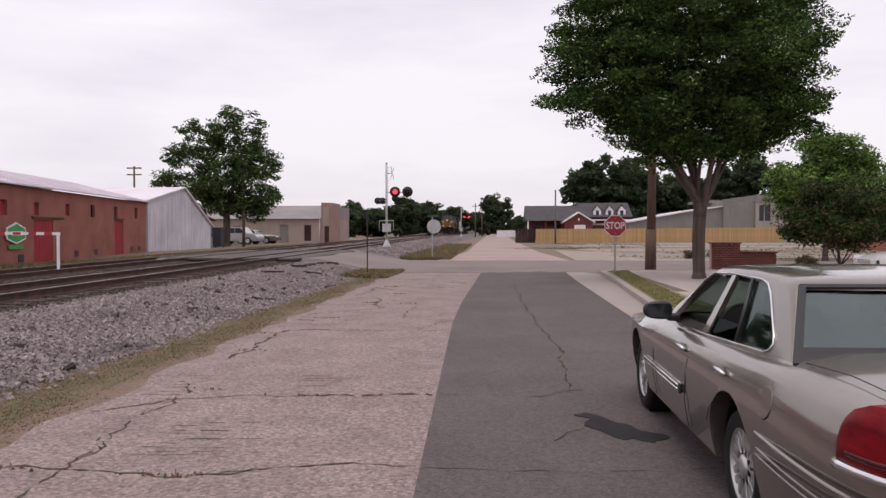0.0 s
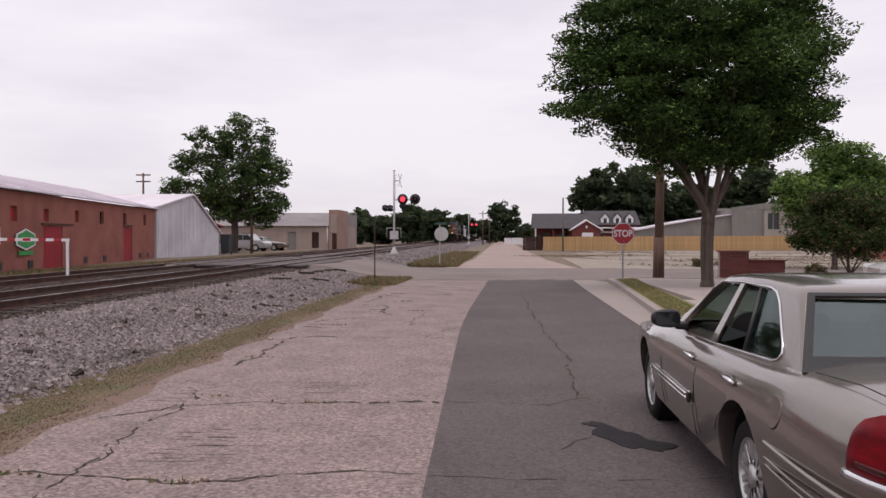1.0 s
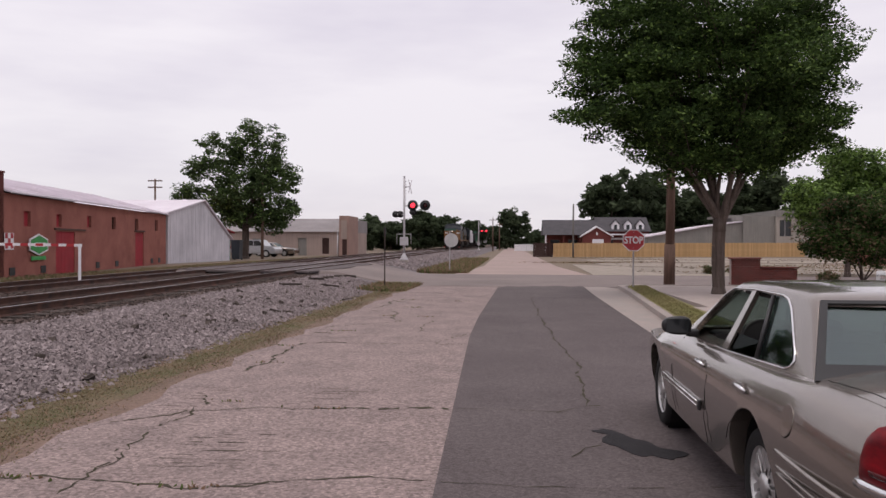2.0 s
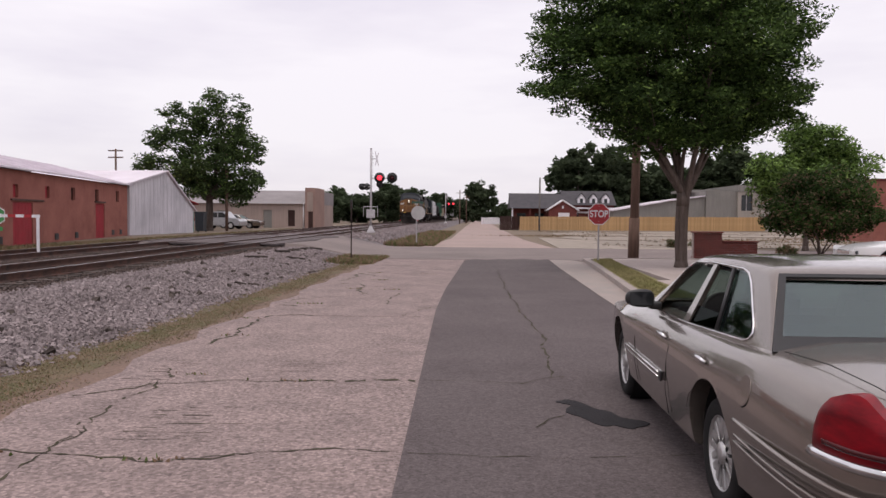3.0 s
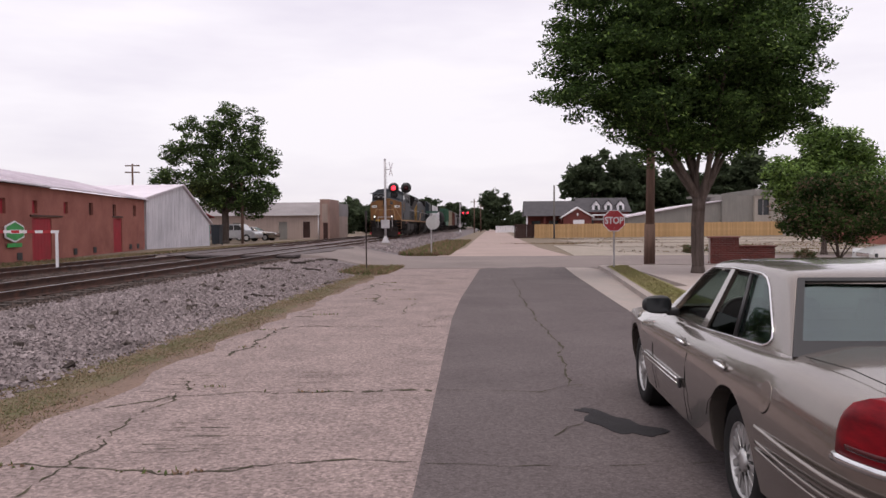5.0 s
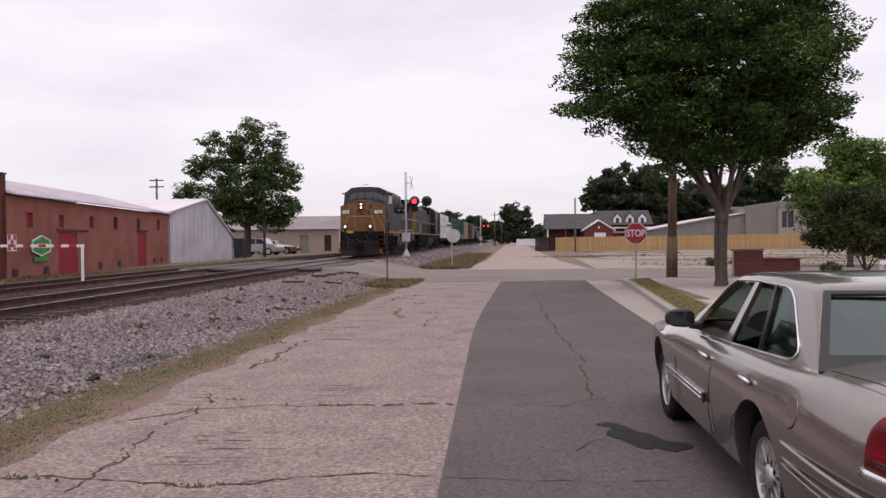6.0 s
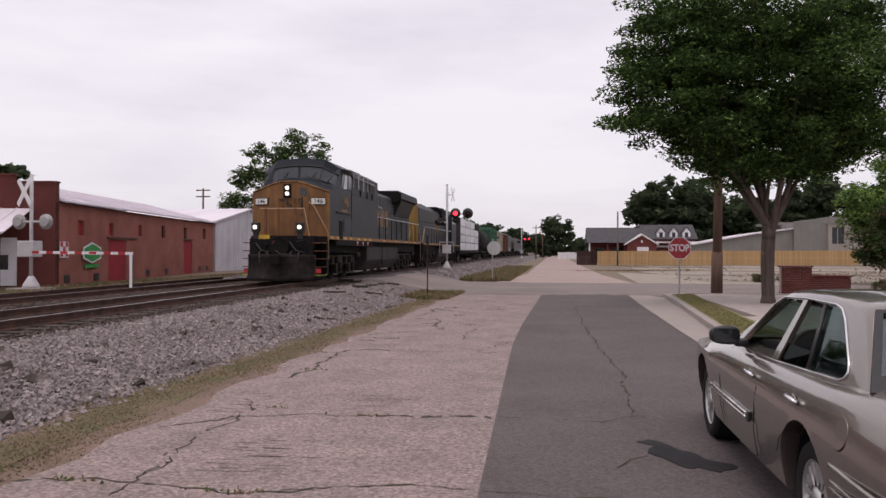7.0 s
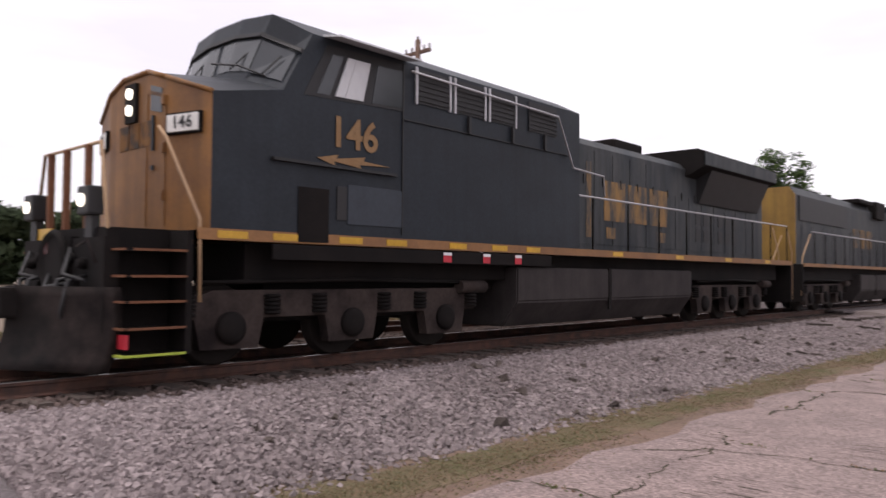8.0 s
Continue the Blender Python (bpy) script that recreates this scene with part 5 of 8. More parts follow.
def lead_engine():
    th = thing("locomotive", "grimy dark blue and yellow diesel locomotive hauling a freight train", "locomotive")
    # cab and nose shell
    xs = (-1.53, -0.78, -0.35, 0.35, 0.78, 1.53)
    fy = (0.0, -0.2, -0.22, -0.22, -0.2, 0.0)
    r0 = [(x, y, 1.72) for x, y in zip(xs, fy)]
    r1 = [(x, y, z) for x, y, z in zip(xs, fy, (3.40, 3.66, 3.79, 3.79, 3.66, 3.40))]
    r2 = [(x, 1.02 - 0.10 * (abs(x) < 1), z) for x, z in zip(xs, (3.60, 3.84, 3.93, 3.93, 3.84, 3.60))]
    xt = (-1.52, -0.98, -0.35, 0.35, 0.98, 1.52)
    r3 = [(x, y, z) for x, y, z in zip(xt, (1.50, 1.22, 1.16, 1.16, 1.22, 1.50), (4.46, 4.78, 4.83, 4.83, 4.78, 4.46))]
    r4 = [(x, 8.2, z) for x, z in zip(xt, (4.46, 4.74, 4.79, 4.79, 4.74, 4.46))]
    bm = bmesh.new()
    rows = [[bm.verts.new(p) for p in r] for r in (r0, r1, r2, r3, r4)]
    for k, (a, b) in enumerate(zip(rows, rows[1:])):
        for i in range(5):
            f = bm.faces.new((a[i], a[i + 1], b[i + 1], b[i]))
            f.material_index = 1 if k == 0 else 0
    tail = [bm.verts.new((x, 8.2, 1.72)) for x in xs]
    bm.faces.new(rows[4][::1] + tail[::-1])
    bm.faces.new((rows[0][5], tail[5], rows[4][5], rows[3][5], rows[2][5], rows[1][5]))
    bm.faces.new((tail[0], rows[0][0], rows[1][0], rows[2][0], rows[3][0], rows[4][0]))
    bmesh.ops.recalc_face_normals(bm, faces=bm.faces[:])
    cab = part("cab", bm, ["blue", "yellow"], th, "dark blue cab with a yellow nose")
    bm = bmesh.new()
    for i in range(5):
        rod(bm, Vector(r1[i]) + Vector((0, -0.005, 0)), Vector(r1[i + 1]) + Vector((0, -0.005, 0)), 0.035, n=6)
    part("nose_edge", bm, "yellow", cab)
    # windscreens: two in the middle, one on each shoulder
    for i, (u0, u1) in ((0, (0.12, 0.96)), (1, (-0.02, 1.0)), (2, (0.0, 0.42)), (2, (0.56, 1.0)), (3, (0.0, 1.02)), (4, (0.04, 0.88))):
        c = (r2[i], r2[i + 1], r3[i + 1], r3[i])
        bm = bmesh.new()
        quad_panel(bm, c, u0, u1, 0.12, 0.60, 0.012)
        part("windscreen", bm, "cab_glass", cab)
    bm = bmesh.new()
    for i in range(5):
        quad_panel(bm, (r2[i], r2[i + 1], r3[i + 1], r3[i]), 0.0, 1.0, 0.64, 0.70, 0.05, 0, 0.05)
    part("sun_visor", bm, "black", cab)
    for name, pts, r in (
        ("wiper", [(0.5, 0.86, 4.02), (0.75, 1.10, 4.35)], 0.012),
        ("wiper", [(1.1, 0.95, 3.85), (1.3, 1.15, 4.12)], 0.012),
        ("wiper", [(-0.6, 0.86, 4.02), (-0.4, 1.08, 4.40)], 0.012),
        ("grab_iron", [(0.3, 0.7, 4.10), (0.9, 0.75, 3.98), (1.35, 0.85, 3.78)], 0.015),
        ("grab_iron", [(-1.25, 0.25, 3.66), (-1.25, 0.25, 3.80), (-0.8, 0.2, 3.95), (-0.7, 0.2, 3.88)], 0.015),
        ("grab_iron", [(-0.25, 1.6, 4.94), (-0.25, 1.6, 5.02), (0.1, 1.6, 5.02), (0.1, 1.6, 4.94)], 0.015),
    ):
        bm = bmesh.new()
        pipe(bm, pts, r)
        part(name, bm, "black", cab)
    # side windows
    for s in (-1, 1):
        c = ((s * 1.53, 1.35, 3.60), (s * 1.53, 3.25, 3.68), (s * 1.525, 3.25, 4.40), (s * 1.525, 1.75, 4.36))
        c = c if s > 0 else (c[1], c[0], c[3], c[2])
        bm = bmesh.new()
        quad_panel(bm, c, 0, 1, 0, 1, 0.006)
        w = part("side_window", bm, "black", cab)
        # pale panes put the bright sky seen through the cab into the colour
        for u0, u1, mat in ((0.10, 0.22, "cab_glass"), (0.27, 0.36, "pale_pane"), (0.37, 0.55, "pale_pane"), (0.64, 0.97, "cab_glass")):
            a, b = (u0, u1) if s > 0 else (1 - u1, 1 - u0)
            bm = bmesh.new()
            quad_panel(bm, c, a, b, 0.06, 0.84, 0.014 if u0 != 0.27 else 0.03)
            part("pane", bm, mat, w)
        bm = bmesh.new()
        prism(bm, [(s * 1.50, 4.47), (s * 1.86, 4.40), (s * 1.86, 4.425), (s * 1.50, 4.50)], 1.70, 3.3, "y")
        part("sunshade", bm, "pale_pane", cab, "pale sunshade over the window")
    # cab side furniture
    s = 1
    for y0, y1, z0, z1, mat, name, lab in ((1.28, 1.80, 1.62, 2.36, "grime", "side_grille", "dark mesh grille"), (2.14, 3.22, 1.90, 2.46, "tarp", "side_door", "blue side door panel"), (1.94, 2.12, 1.95, 2.42, "black", "door_recess", "")):
        bm = bmesh.new()
        box(bm, 1.53, 1.545, y0, y1, z0, z1, 0, 0.004)
        part(name, bm, mat, cab, lab)
    bm = bmesh.new()
    box(bm, 1.53, 1.60, 0.85, 3.05, 2.66, 2.70)
    box(bm, 1.53, 1.55, 3.2, 3.22, 1.8, 4.4)
    box(bm, 1.53, 1.55, 3.24, 7.9, 3.55, 3.57)
    part("seam", bm, "black", cab)
    for x, side in ((1.545, 1), (-1.545, -1)):
        m = Matrix.Translation((x, 2.25, 3.16)) @ Matrix.Rotation(side * math.pi / 2, 4, "Z") @ Matrix.Rotation(math.pi / 2, 4, "X")
        letters("146", 0.60, "faded_number", cab, m, "road_number", 0.003, 1.0, 0.012)
        bm = bmesh.new()
        prism(bm, [(1.58, 2.78), (1.95, 2.86), (1.92, 2.80), (2.45, 2.88), (2.42, 2.82), (2.95, 2.79), (2.35, 2.76), (2.38, 2.71), (1.88, 2.76), (1.90, 2.70)], min(x, x - side * 0.012), max(x, x - side * 0.012), "x")
        part("flash", bm, "faded_number", cab, "faded yellow lightning flash")
    # grille openings in the high cabinet, their shade painted as flat black panels
    for y0, y1 in ((3.52, 4.25), (4.42, 5.15), (5.32, 6.02), (6.45, 7.35)):
        for sd in (-1, 1):
            bm = bmesh.new()
            x = sd * 1.53
            box(bm, min(x, x + sd * 0.012), max(x, x + sd * 0.012), y0, y1, 3.86, 4.40)
            g = part("vent_opening", bm, "black", cab, "black panel with the louvred opening's shade painted in")
            for k in range(6):
                bm = bmesh.new()
                z = 3.90 + 0.08 * k
                box(bm, min(x, x + sd * 0.03), max(x, x + sd * 0.03), y0, y1, z, z + 0.015)
                part("louvre", bm, "black", g)
            if y0 < 6:
                bm = bmesh.new()
                box(bm, min(x, x + sd * 0.03), max(x, x + sd * 0.03), y0 - 0.05, y0, 3.84, 4.42)
                part("vent_frame", bm, "galv", g)
                bm = bmesh.new()
                box(bm, min(x, x + sd * 0.03), max(x, x + sd * 0.03), y1, y1 + 0.05, 3.84, 4.42)
                part("vent_frame", bm, "galv", g)
    for y in (4.75, 5.95, 6.95):
        bm = bmesh.new()
        box(bm, 1.53, 1.58, y - 0.03, y + 0.03, 3.55, 3.84)
        part("drain", bm, "black", cab)
    bm = bmesh.new()
    pipe(bm, [(1.62, 3.3, 4.30), (1.62, 7.3, 4.24), (1.60, 7.85, 3.32), (1.60, 9.0, 3.27), (1.60, 9.05, 2.85)], 0.02)
    part("grab_rail", bm, "galv", cab)
    # nose face
    nose_c = (r0[3], r0[4], r1[4], r1[3])
    side_c = (r0[4], r0[5], r1[5], r1[4])
    left_c = (r0[0], r0[1], r1[1], r1[0])
    mid_c = (r0[2], r0[3], r1[3], r1[2])
    bm = bmesh.new()
    quad_panel(bm, mid_c, 0.20, 0.62, 0.70, 0.95, 0.05, 0, 0.08)
    hb = part("headlight_box", bm, "grime", cab)
    for z in (3.33, 3.55):
        bm = bmesh.new()
        turned(bm, [(0.072, 0), (0.072, 0.03), (0.05, 0.042)], 20, Matrix.Translation((-0.06, -0.27, z)) @ Matrix.Rotation(math.pi / 2, 4, "X"))
        part("headlight", bm, "lamp", hb, "lit white headlight")
    bm = bmesh.new()
    quad_panel(bm, nose_c, 0.18, 0.80, 0.76, 0.92, 0.012)
    part("nose_window", bm, "cab_glass", cab)
    bm = bmesh.new()
    for (u0, u1, v0, v1) in ((-0.05, 0.0, 0.03, 0.88), (0.98, 1.03, 0.03, 0.88), (0.0, 1.0, 0.86, 0.885)):
        quad_panel(bm, nose_c, u0, u1, v0, v1, 0.012)
    part("nose_door_frame", bm, "yellow", cab)
    for z in (2.1, 2.7, 3.3):
        bm = bmesh.new()
        box(bm, 0.74, 0.80, -0.25, -0.19, z, z + 0.12)
        part("hinge", bm, "yellow", cab)
    for c, u0, u1 in ((side_c, 0.10, 0.78), (left_c, 0.22, 0.90)):
        cc = [Vector(p) for p in c]
        ax = (cc[1] - cc[0]).normalized()
        up = Vector((0, 0, 1))
        m = Matrix((ax, up, ax.cross(up))).transposed().to_4x4()
        m.translation = Vector((*cc[0].lerp(cc[1], (u0 + u1) / 2).xy, 3.04))
        half = (u1 - u0) / 2 * (cc[1] - cc[0]).length
        for name, mat, w, h, d, lab in (("number_box", "grime", half + 0.025, 0.135, 0.05, ""), ("number_board", "plate", half, 0.11, 0.062, "white number board")):
            bm = bmesh.new()
            box(bm, -w, w, -h, h, -0.05, d, 0, 0.012)
            bmesh.ops.transform(bm, matrix=m, verts=bm.verts[:])
            b = part(name, bm, mat, cab if name == "number_box" else b, lab)
        letters("146", 0.21, "black", b, m @ Matrix.Translation((0, 0, 0.066)), "number", 0.003, 1.12, 0.004)
    # maker's mark on the nose: three plain dark blocks and two dots
    for x0, x1 in ((-0.42, -0.17), (-0.12, 0.13), (0.18, 0.45)):
        bm = bmesh.new()
        box(bm, x0, x1, -0.232, -0.221, 2.82, 3.15, 0, 0.004)
        part("emblem_block", bm, M["worn_emblem"], cab, "worn dark emblem block")
    bm = bmesh.new()
    box(bm, 0.48, 0.53, -0.245, -0.22, 2.75, 3.2)
    box(bm, 0.48, 0.53, -0.245, -0.22, 2.5, 2.56)
    part("door_handle", bm, "blue", cab)
    bm = bmesh.new()
    pipe(bm, [(0.80, -0.30, 3.02), (1.0, -0.30, 2.85), (1.50, -0.12, 1.85), (1.53, -0.12, 0.85)], 0.022)
    part("nose_grab", bm, "tan_rail", th)
    # front platform, steps, rails, plough
    bm = bmesh.new()
    box(bm, -1.05, 1.05, -1.05, 0.0, 1.60, 1.72)
    box(bm, -0.35, 0.35, -1.15, 0.0, 1.0, 1.62, 0)
    part("front_platform", bm, "grime", th)
    bm = bmesh.new()
    box(bm, -1.0, -0.45, -1.08, -1.04, 1.58, 1.75)
    part("platform_edge", bm, "stripe", th)
    bm = bmesh.new()
    pipe(bm, [(-1.02, -1.05, 1.72), (-0.85, -1.02, 2.72), (0.85, -1.02, 2.72), (1.05, -1.02, 1.75), (1.05, -1.02, 1.1)], 0.024)
    part("front_handrail", bm, "tan_rail", th)
    for x in (-0.62, -0.12, 0.52):
        bm = bmesh.new()
        box(bm, x - 0.04, x + 0.04, -1.06, -0.99, 1.72, 2.72)
        part("rail_post", bm, M["rust"], th, "rusty brown rail post")
    for sd in (-1, 1):
        bm = bmesh.new()
        box(bm, min(sd * 1.05, sd * 1.09), max(sd * 1.05, sd * 1.09), -1.05, -0.2, 0.25, 1.7)
        box(bm, min(sd * 1.5, sd * 1.05), max(sd * 1.5, sd * 1.05), -0.28, -0.2, 0.25, 1.7)
        w = part("step_well", bm, "grime", th)
        for i, z in enumerate((0.27, 0.57, 0.87, 1.16, 1.46)):
            bm = bmesh.new()
            box(bm, min(sd * 1.09, sd * 1.5), max(sd * 1.09, sd * 1.5), -1.0 + 0.02 * i, -0.28, z - 0.02, z)
            part("step", bm, "grime", w)
            bm = bmesh.new()
            box(bm, min(sd * 1.5, sd * 1.52), max(sd * 1.5, sd * 1.52), -1.0 + 0.02 * i, -0.28, z - 0.018, z + 0.010)
            box(bm, min(sd * 1.09, sd * 1.5), max(sd * 1.09, sd * 1.5), -1.03, -1.0, z - 0.018, z + 0.010)
            part("step_edge", bm, "lime" if i == 0 else M["rust"], w)
        bm = bmesh.new()
        box(bm, min(sd * 1.1, sd * 1.48), max(sd * 1.1, sd * 1.48), -0.98, -0.95, 0.34, 0.50)
        part("reflector", bm, "red_plastic", w)
        # lamp pods over the pilot
        bm = bmesh.new()
        x = sd * 0.85 - 0.12
        box(bm, x - 0.15, x + 0.15, -1.18, -0.98, 1.86, 2.20, 0, 0.03)
        pod = part("lamp_pod", bm, "black", th)
        bm = bmesh.new()
        turned(bm, [(0.076, 0), (0.076, 0.03), (0.045, 0.04)], 18, Matrix.Translation((x, -1.18, 2.03)) @ Matrix.Rotation(math.pi / 2, 4, "X"))
        part("ditch_light", bm, "lamp", pod, "lit white lamp")
        bm = bmesh.new()
        box(bm, x - 0.1, x + 0.1, -1.1, -1.02, 1.6, 1.87)
        part("bracket", bm, "black", pod)
        # one blade of the plough
        bm = bmesh.new()
        n = 8
        ring = []
        for i in range(n + 1):
            k = i / n
            z = 0.08 + 0.95 * k
            bow = 0.42 * k - 0.30 * k * k
            ring.append([bm.verts.new((sd * 0.0, -1.75 - 0.12 + bow, z)), bm.verts.new((sd * 1.28, -1.15 + bow - 0.05, z)), bm.verts.new((sd * 1.28, -1.07 + bow, z)), bm.verts.new((0.0, -1.80 + bow + 0.06, z))])
        for a, b in zip(ring, ring[1:]):
            for i in range(4):
                bm.faces.new((a[i], a[(i + 1) % 4], b[(i + 1) % 4], b[i]))
        bm.faces.new(ring[0])
        bm.faces.new(ring[-1])
        bmesh.ops.recalc_face_normals(bm, faces=bm.faces[:])
        part("plough_blade", bm, M["plough"], th, "scuffed black plough blade", True)
    for x in (-1.0, -0.55, 0.55, 1.0):
        bm = bmesh.new()
        prism(bm, [(-1.62 + 0.42 * abs(x), 0.12), (-1.10, 0.12), (-1.10, 1.12), (-1.30 + 0.2 * abs(x), 1.08)], x - 0.02, x + 0.02, "x")
        part("plough_brace", bm, "grime", th)
    for x, z in ((-0.85, 1.30), (-0.55, 1.38), (0.42, 1.36), (0.72, 1.30)):
        bm = bmesh.new()
        turned(bm, [(0.05, -0.08), (0.07, 0.0), (0.05, 0.06)], 12, Matrix.Translation((x, -1.16, z)) @ Matrix.Rotation(math.pi / 2, 4, "X"))
        part("hose_valve", bm, "grime", th)
    for x0, x1, z0, z1 in ((-0.95, -0.40, 1.45, 1.12), (0.35, 0.95, 1.48, 1.10), (-0.25, 0.45, 1.20, 1.06)):
        bm = bmesh.new()
        pipe(bm, [(x0, -1.14, z0), ((x0 + x1) / 2, -1.34, (z0 + z1) / 2 - 0.12), (x1, -1.22, z1)], 0.026)
        part("air_hose", bm, "black", th)
    bm = bmesh.new()
    pipe(bm, [(0.62, -1.18, 1.50), (1.0, -1.22, 1.56), (1.15, -1.18, 1.30)], 0.016)
    part("coupler_lever", bm, "truckframe", th)
    bm = bmesh.new()
    box(bm, -1.2, 1.2, -1.12, -0.95, 0.25, 1.60)
    part("pilot_plate", bm, "grime", th)
    bm = bmesh.new()
    turned(bm, [(0.36, 0), (0.40, 0.05), (0.36, 0.10), (0.30, 0.05)], 24, Matrix.Translation((-0.05, -1.14, 1.32)) @ Matrix.Rotation(math.pi / 2, 4, "X"))
    part("hose_coil", bm, "grime", th)
    bm = bmesh.new()
    box(bm, -0.35, -0.22, -1.2, -1.14, 1.42, 1.56)
    part("marker_light", bm, "red_off", th)
    end_gear(th, -1.1, -1)
    # sill band with reflectors
    for sd in (-1, 1):
        bm = bmesh.new()
        a, b = min(sd * 1.50, sd * 1.535), max(sd * 1.50, sd * 1.535)
        box(bm, a, b, -0.15, 20.9, 1.60, 1.74)
        sill = part("sill", bm, M["sill"], th, "faded yellow sill stripe")
        bm = bmesh.new()
        box(bm, a, b, 0.9, 7.2, 1.38, 1.58)
        part("lower_skirt", bm, "grime", th)
        x = sd * 1.54
        for y in (0.1, 0.9, 2.0, 2.9, 4.3, 5.4, 6.4, 9.5, 12.5, 15.5, 18.5):
            bm = bmesh.new()
            box(bm, x - 0.004, x + 0.004, y, y + 0.42, 1.625, 1.715)
            part("reflector", bm, "stripe", sill)
        for y in (4.15, 5.15, 6.05):
            bm = bmesh.new()
            box(bm, x - 0.004, x + 0.004, y, y + 0.19, 1.40, 1.56)
            part("reflector", bm, "red_plastic", sill)
            bm = bmesh.new()
            box(bm, x - 0.002, x + 0.008, y, y + 0.19, 1.51, 1.56)
            part("reflector", bm, "white", sill)
    underframe(th, 0.2, 20.9, 1.60, 7.3, 6.2)
    bm = bmesh.new()
    box(bm, -1.5, 1.5, 8.2, 20.9, 1.60, 1.66)
    part("walkway", bm, "grime", th)
    # long hood
    bm = bmesh.new()
    prism(bm, [(-0.95, 1.66), (0.95, 1.66), (0.95, 4.05), (0.80, 4.22), (-0.80, 4.22), (-0.95, 4.05)], 8.2, 19.9, "y")
    hood = part("hood", bm, "hood_blue", th, "faded streaky dark blue hood")
    for k in range(13):
        y = 8.9 + 0.8 * k
        bm = bmesh.new()
        box(bm, 0.95, 0.962, y, y + 0.72, 1.9, 3.95 if y < 12.4 else 3.3, 0, 0.004)
        d = part("hood_door", bm, "hood_blue", hood)
        bm = bmesh.new()
        box(bm, 0.962, 0.985, y + 0.33, y + 0.37, 3.2, 3.4)
        part("latch", bm, "black", d)
    # maker's mark on the hood: plain peeling blocks between brackets
    for y0, y1, z0, z1 in ((9.35, 9.55, 2.05, 3.70), (10.1, 11.05, 2.45, 3.35), (11.2, 12.1, 2.45, 3.35), (12.25, 13.2, 2.45, 3.35), (10.2, 10.6, 2.05, 2.3), (12.6, 13.1, 2.05, 2.3)):
        bm = bmesh.new()
        box(bm, 0.966, 0.972, y0, y1, z0, z1)
        part("emblem_block", bm, "faded_yellow", hood, "peeling yellow emblem block")
    for y0 in (14.9, 15.4, 16.4, 16.9, 17.4):
        for z0, z1 in ((2.15, 2.5), (2.6, 3.0)):
            bm = bmesh.new()
            box(bm, 0.96, 0.975, y0, y0 + 0.32, z0, z1)
            part("louvre_panel", bm, "black", hood)
    bm = bmesh.new()
    prism(bm, [(-1.5, 4.12), (-0.95, 3.85), (0.95, 3.85), (1.5, 4.12), (1.5, 4.48), (1.3, 4.58), (-1.3, 4.58), (-1.5, 4.48)], 14.3, 19.6, "y")
    part("radiator", bm, "grime", hood, "overhanging dark radiator wing")
    bm = bmesh.new()
    prism(bm, [(0.95, 3.2), (1.02, 3.2), (1.4, 4.1), (0.95, 4.1)], 15.0, 19.3, "y")
    part("radiator_intake", bm, "black", hood)
    bm = bmesh.new()
    box(bm, 1.46, 1.515, 14.3, 19.6, 4.14, 4.46)
    part("radiator_edge", bm, "hood_blue", hood)
    bm = bmesh.new()
    box(bm, -0.6, 0.6, 11.2, 12.6, 4.22, 4.50, 0, 0.05)
    part("exhaust_housing", bm, "grime", hood)
    for y in (8.6, 8.95, 9.3):
        bm = bmesh.new()
        turned(bm, [(0.17, -0.2), (0.17, 0.03), (0.10, 0.12), (0.02, 0.14)], 14, Matrix.Translation((0.35, y, 4.22)))
        part("roof_vent", bm, "black", hood)
    railing(th, 1.48, 7.3, 20.6, 1.68, 2.82, 10)
    railing(th, -1.48, 8.5, 20.6, 1.68, 2.82, 9)
    bm = bmesh.new()
    for x in (1.48, 1.05):
        pipe(bm, [(x, 20.6, 2.8), (x, 21.1, 2.0), (x, 21.1, 0.5)], 0.022)
    part("end_rail", bm, "tan_rail", th)
    bm = bmesh.new()
    box(bm, -1.5, 1.5, 20.9, 21.0, 0.4, 1.66)
    part("rear_pilot", bm, "grime", th)
    end_gear(th, 21.0, 1)
    bogie(th, 0.50, 2.03)
    bogie(th, 14.9, 1.85)
    return th


M["faded_number"] = material("worn_yellow_numeral", (0.25, 0.145, 0.07), 0.7, second=(0.27, 0.17, 0.09), scale=5, fine=20)
M["worn_emblem"] = material("worn_dark_emblem", (0.045, 0.034, 0.028), 0.7, second=(0.16, 0.075, 0.022), scale=4, fine=20, amount=0.9)
M["end_yellow"] = material("dull_yellow_end_paint", (0.30, 0.175, 0.028), 0.6, second=(0.20, 0.110, 0.022), scale=1.0, fine=22, streak=0.25)
M["rust"] = material("rusty_steel", (0.19, 0.085, 0.045), 0.85, second=(0.12, 0.055, 0.035), scale=3, fine=25)
M["plough"] = material("scuffed_black_steel", (0.042, 0.031, 0.028), 0.85, second=(0.006, 0.005, 0.005), scale=1.6, fine=20, streak=0.3)
M["sill"] = material("grimy_yellow_sill", (0.27, 0.130, 0.045), 0.6, second=(0.17, 0.082, 0.036), scale=1.0, fine=20)


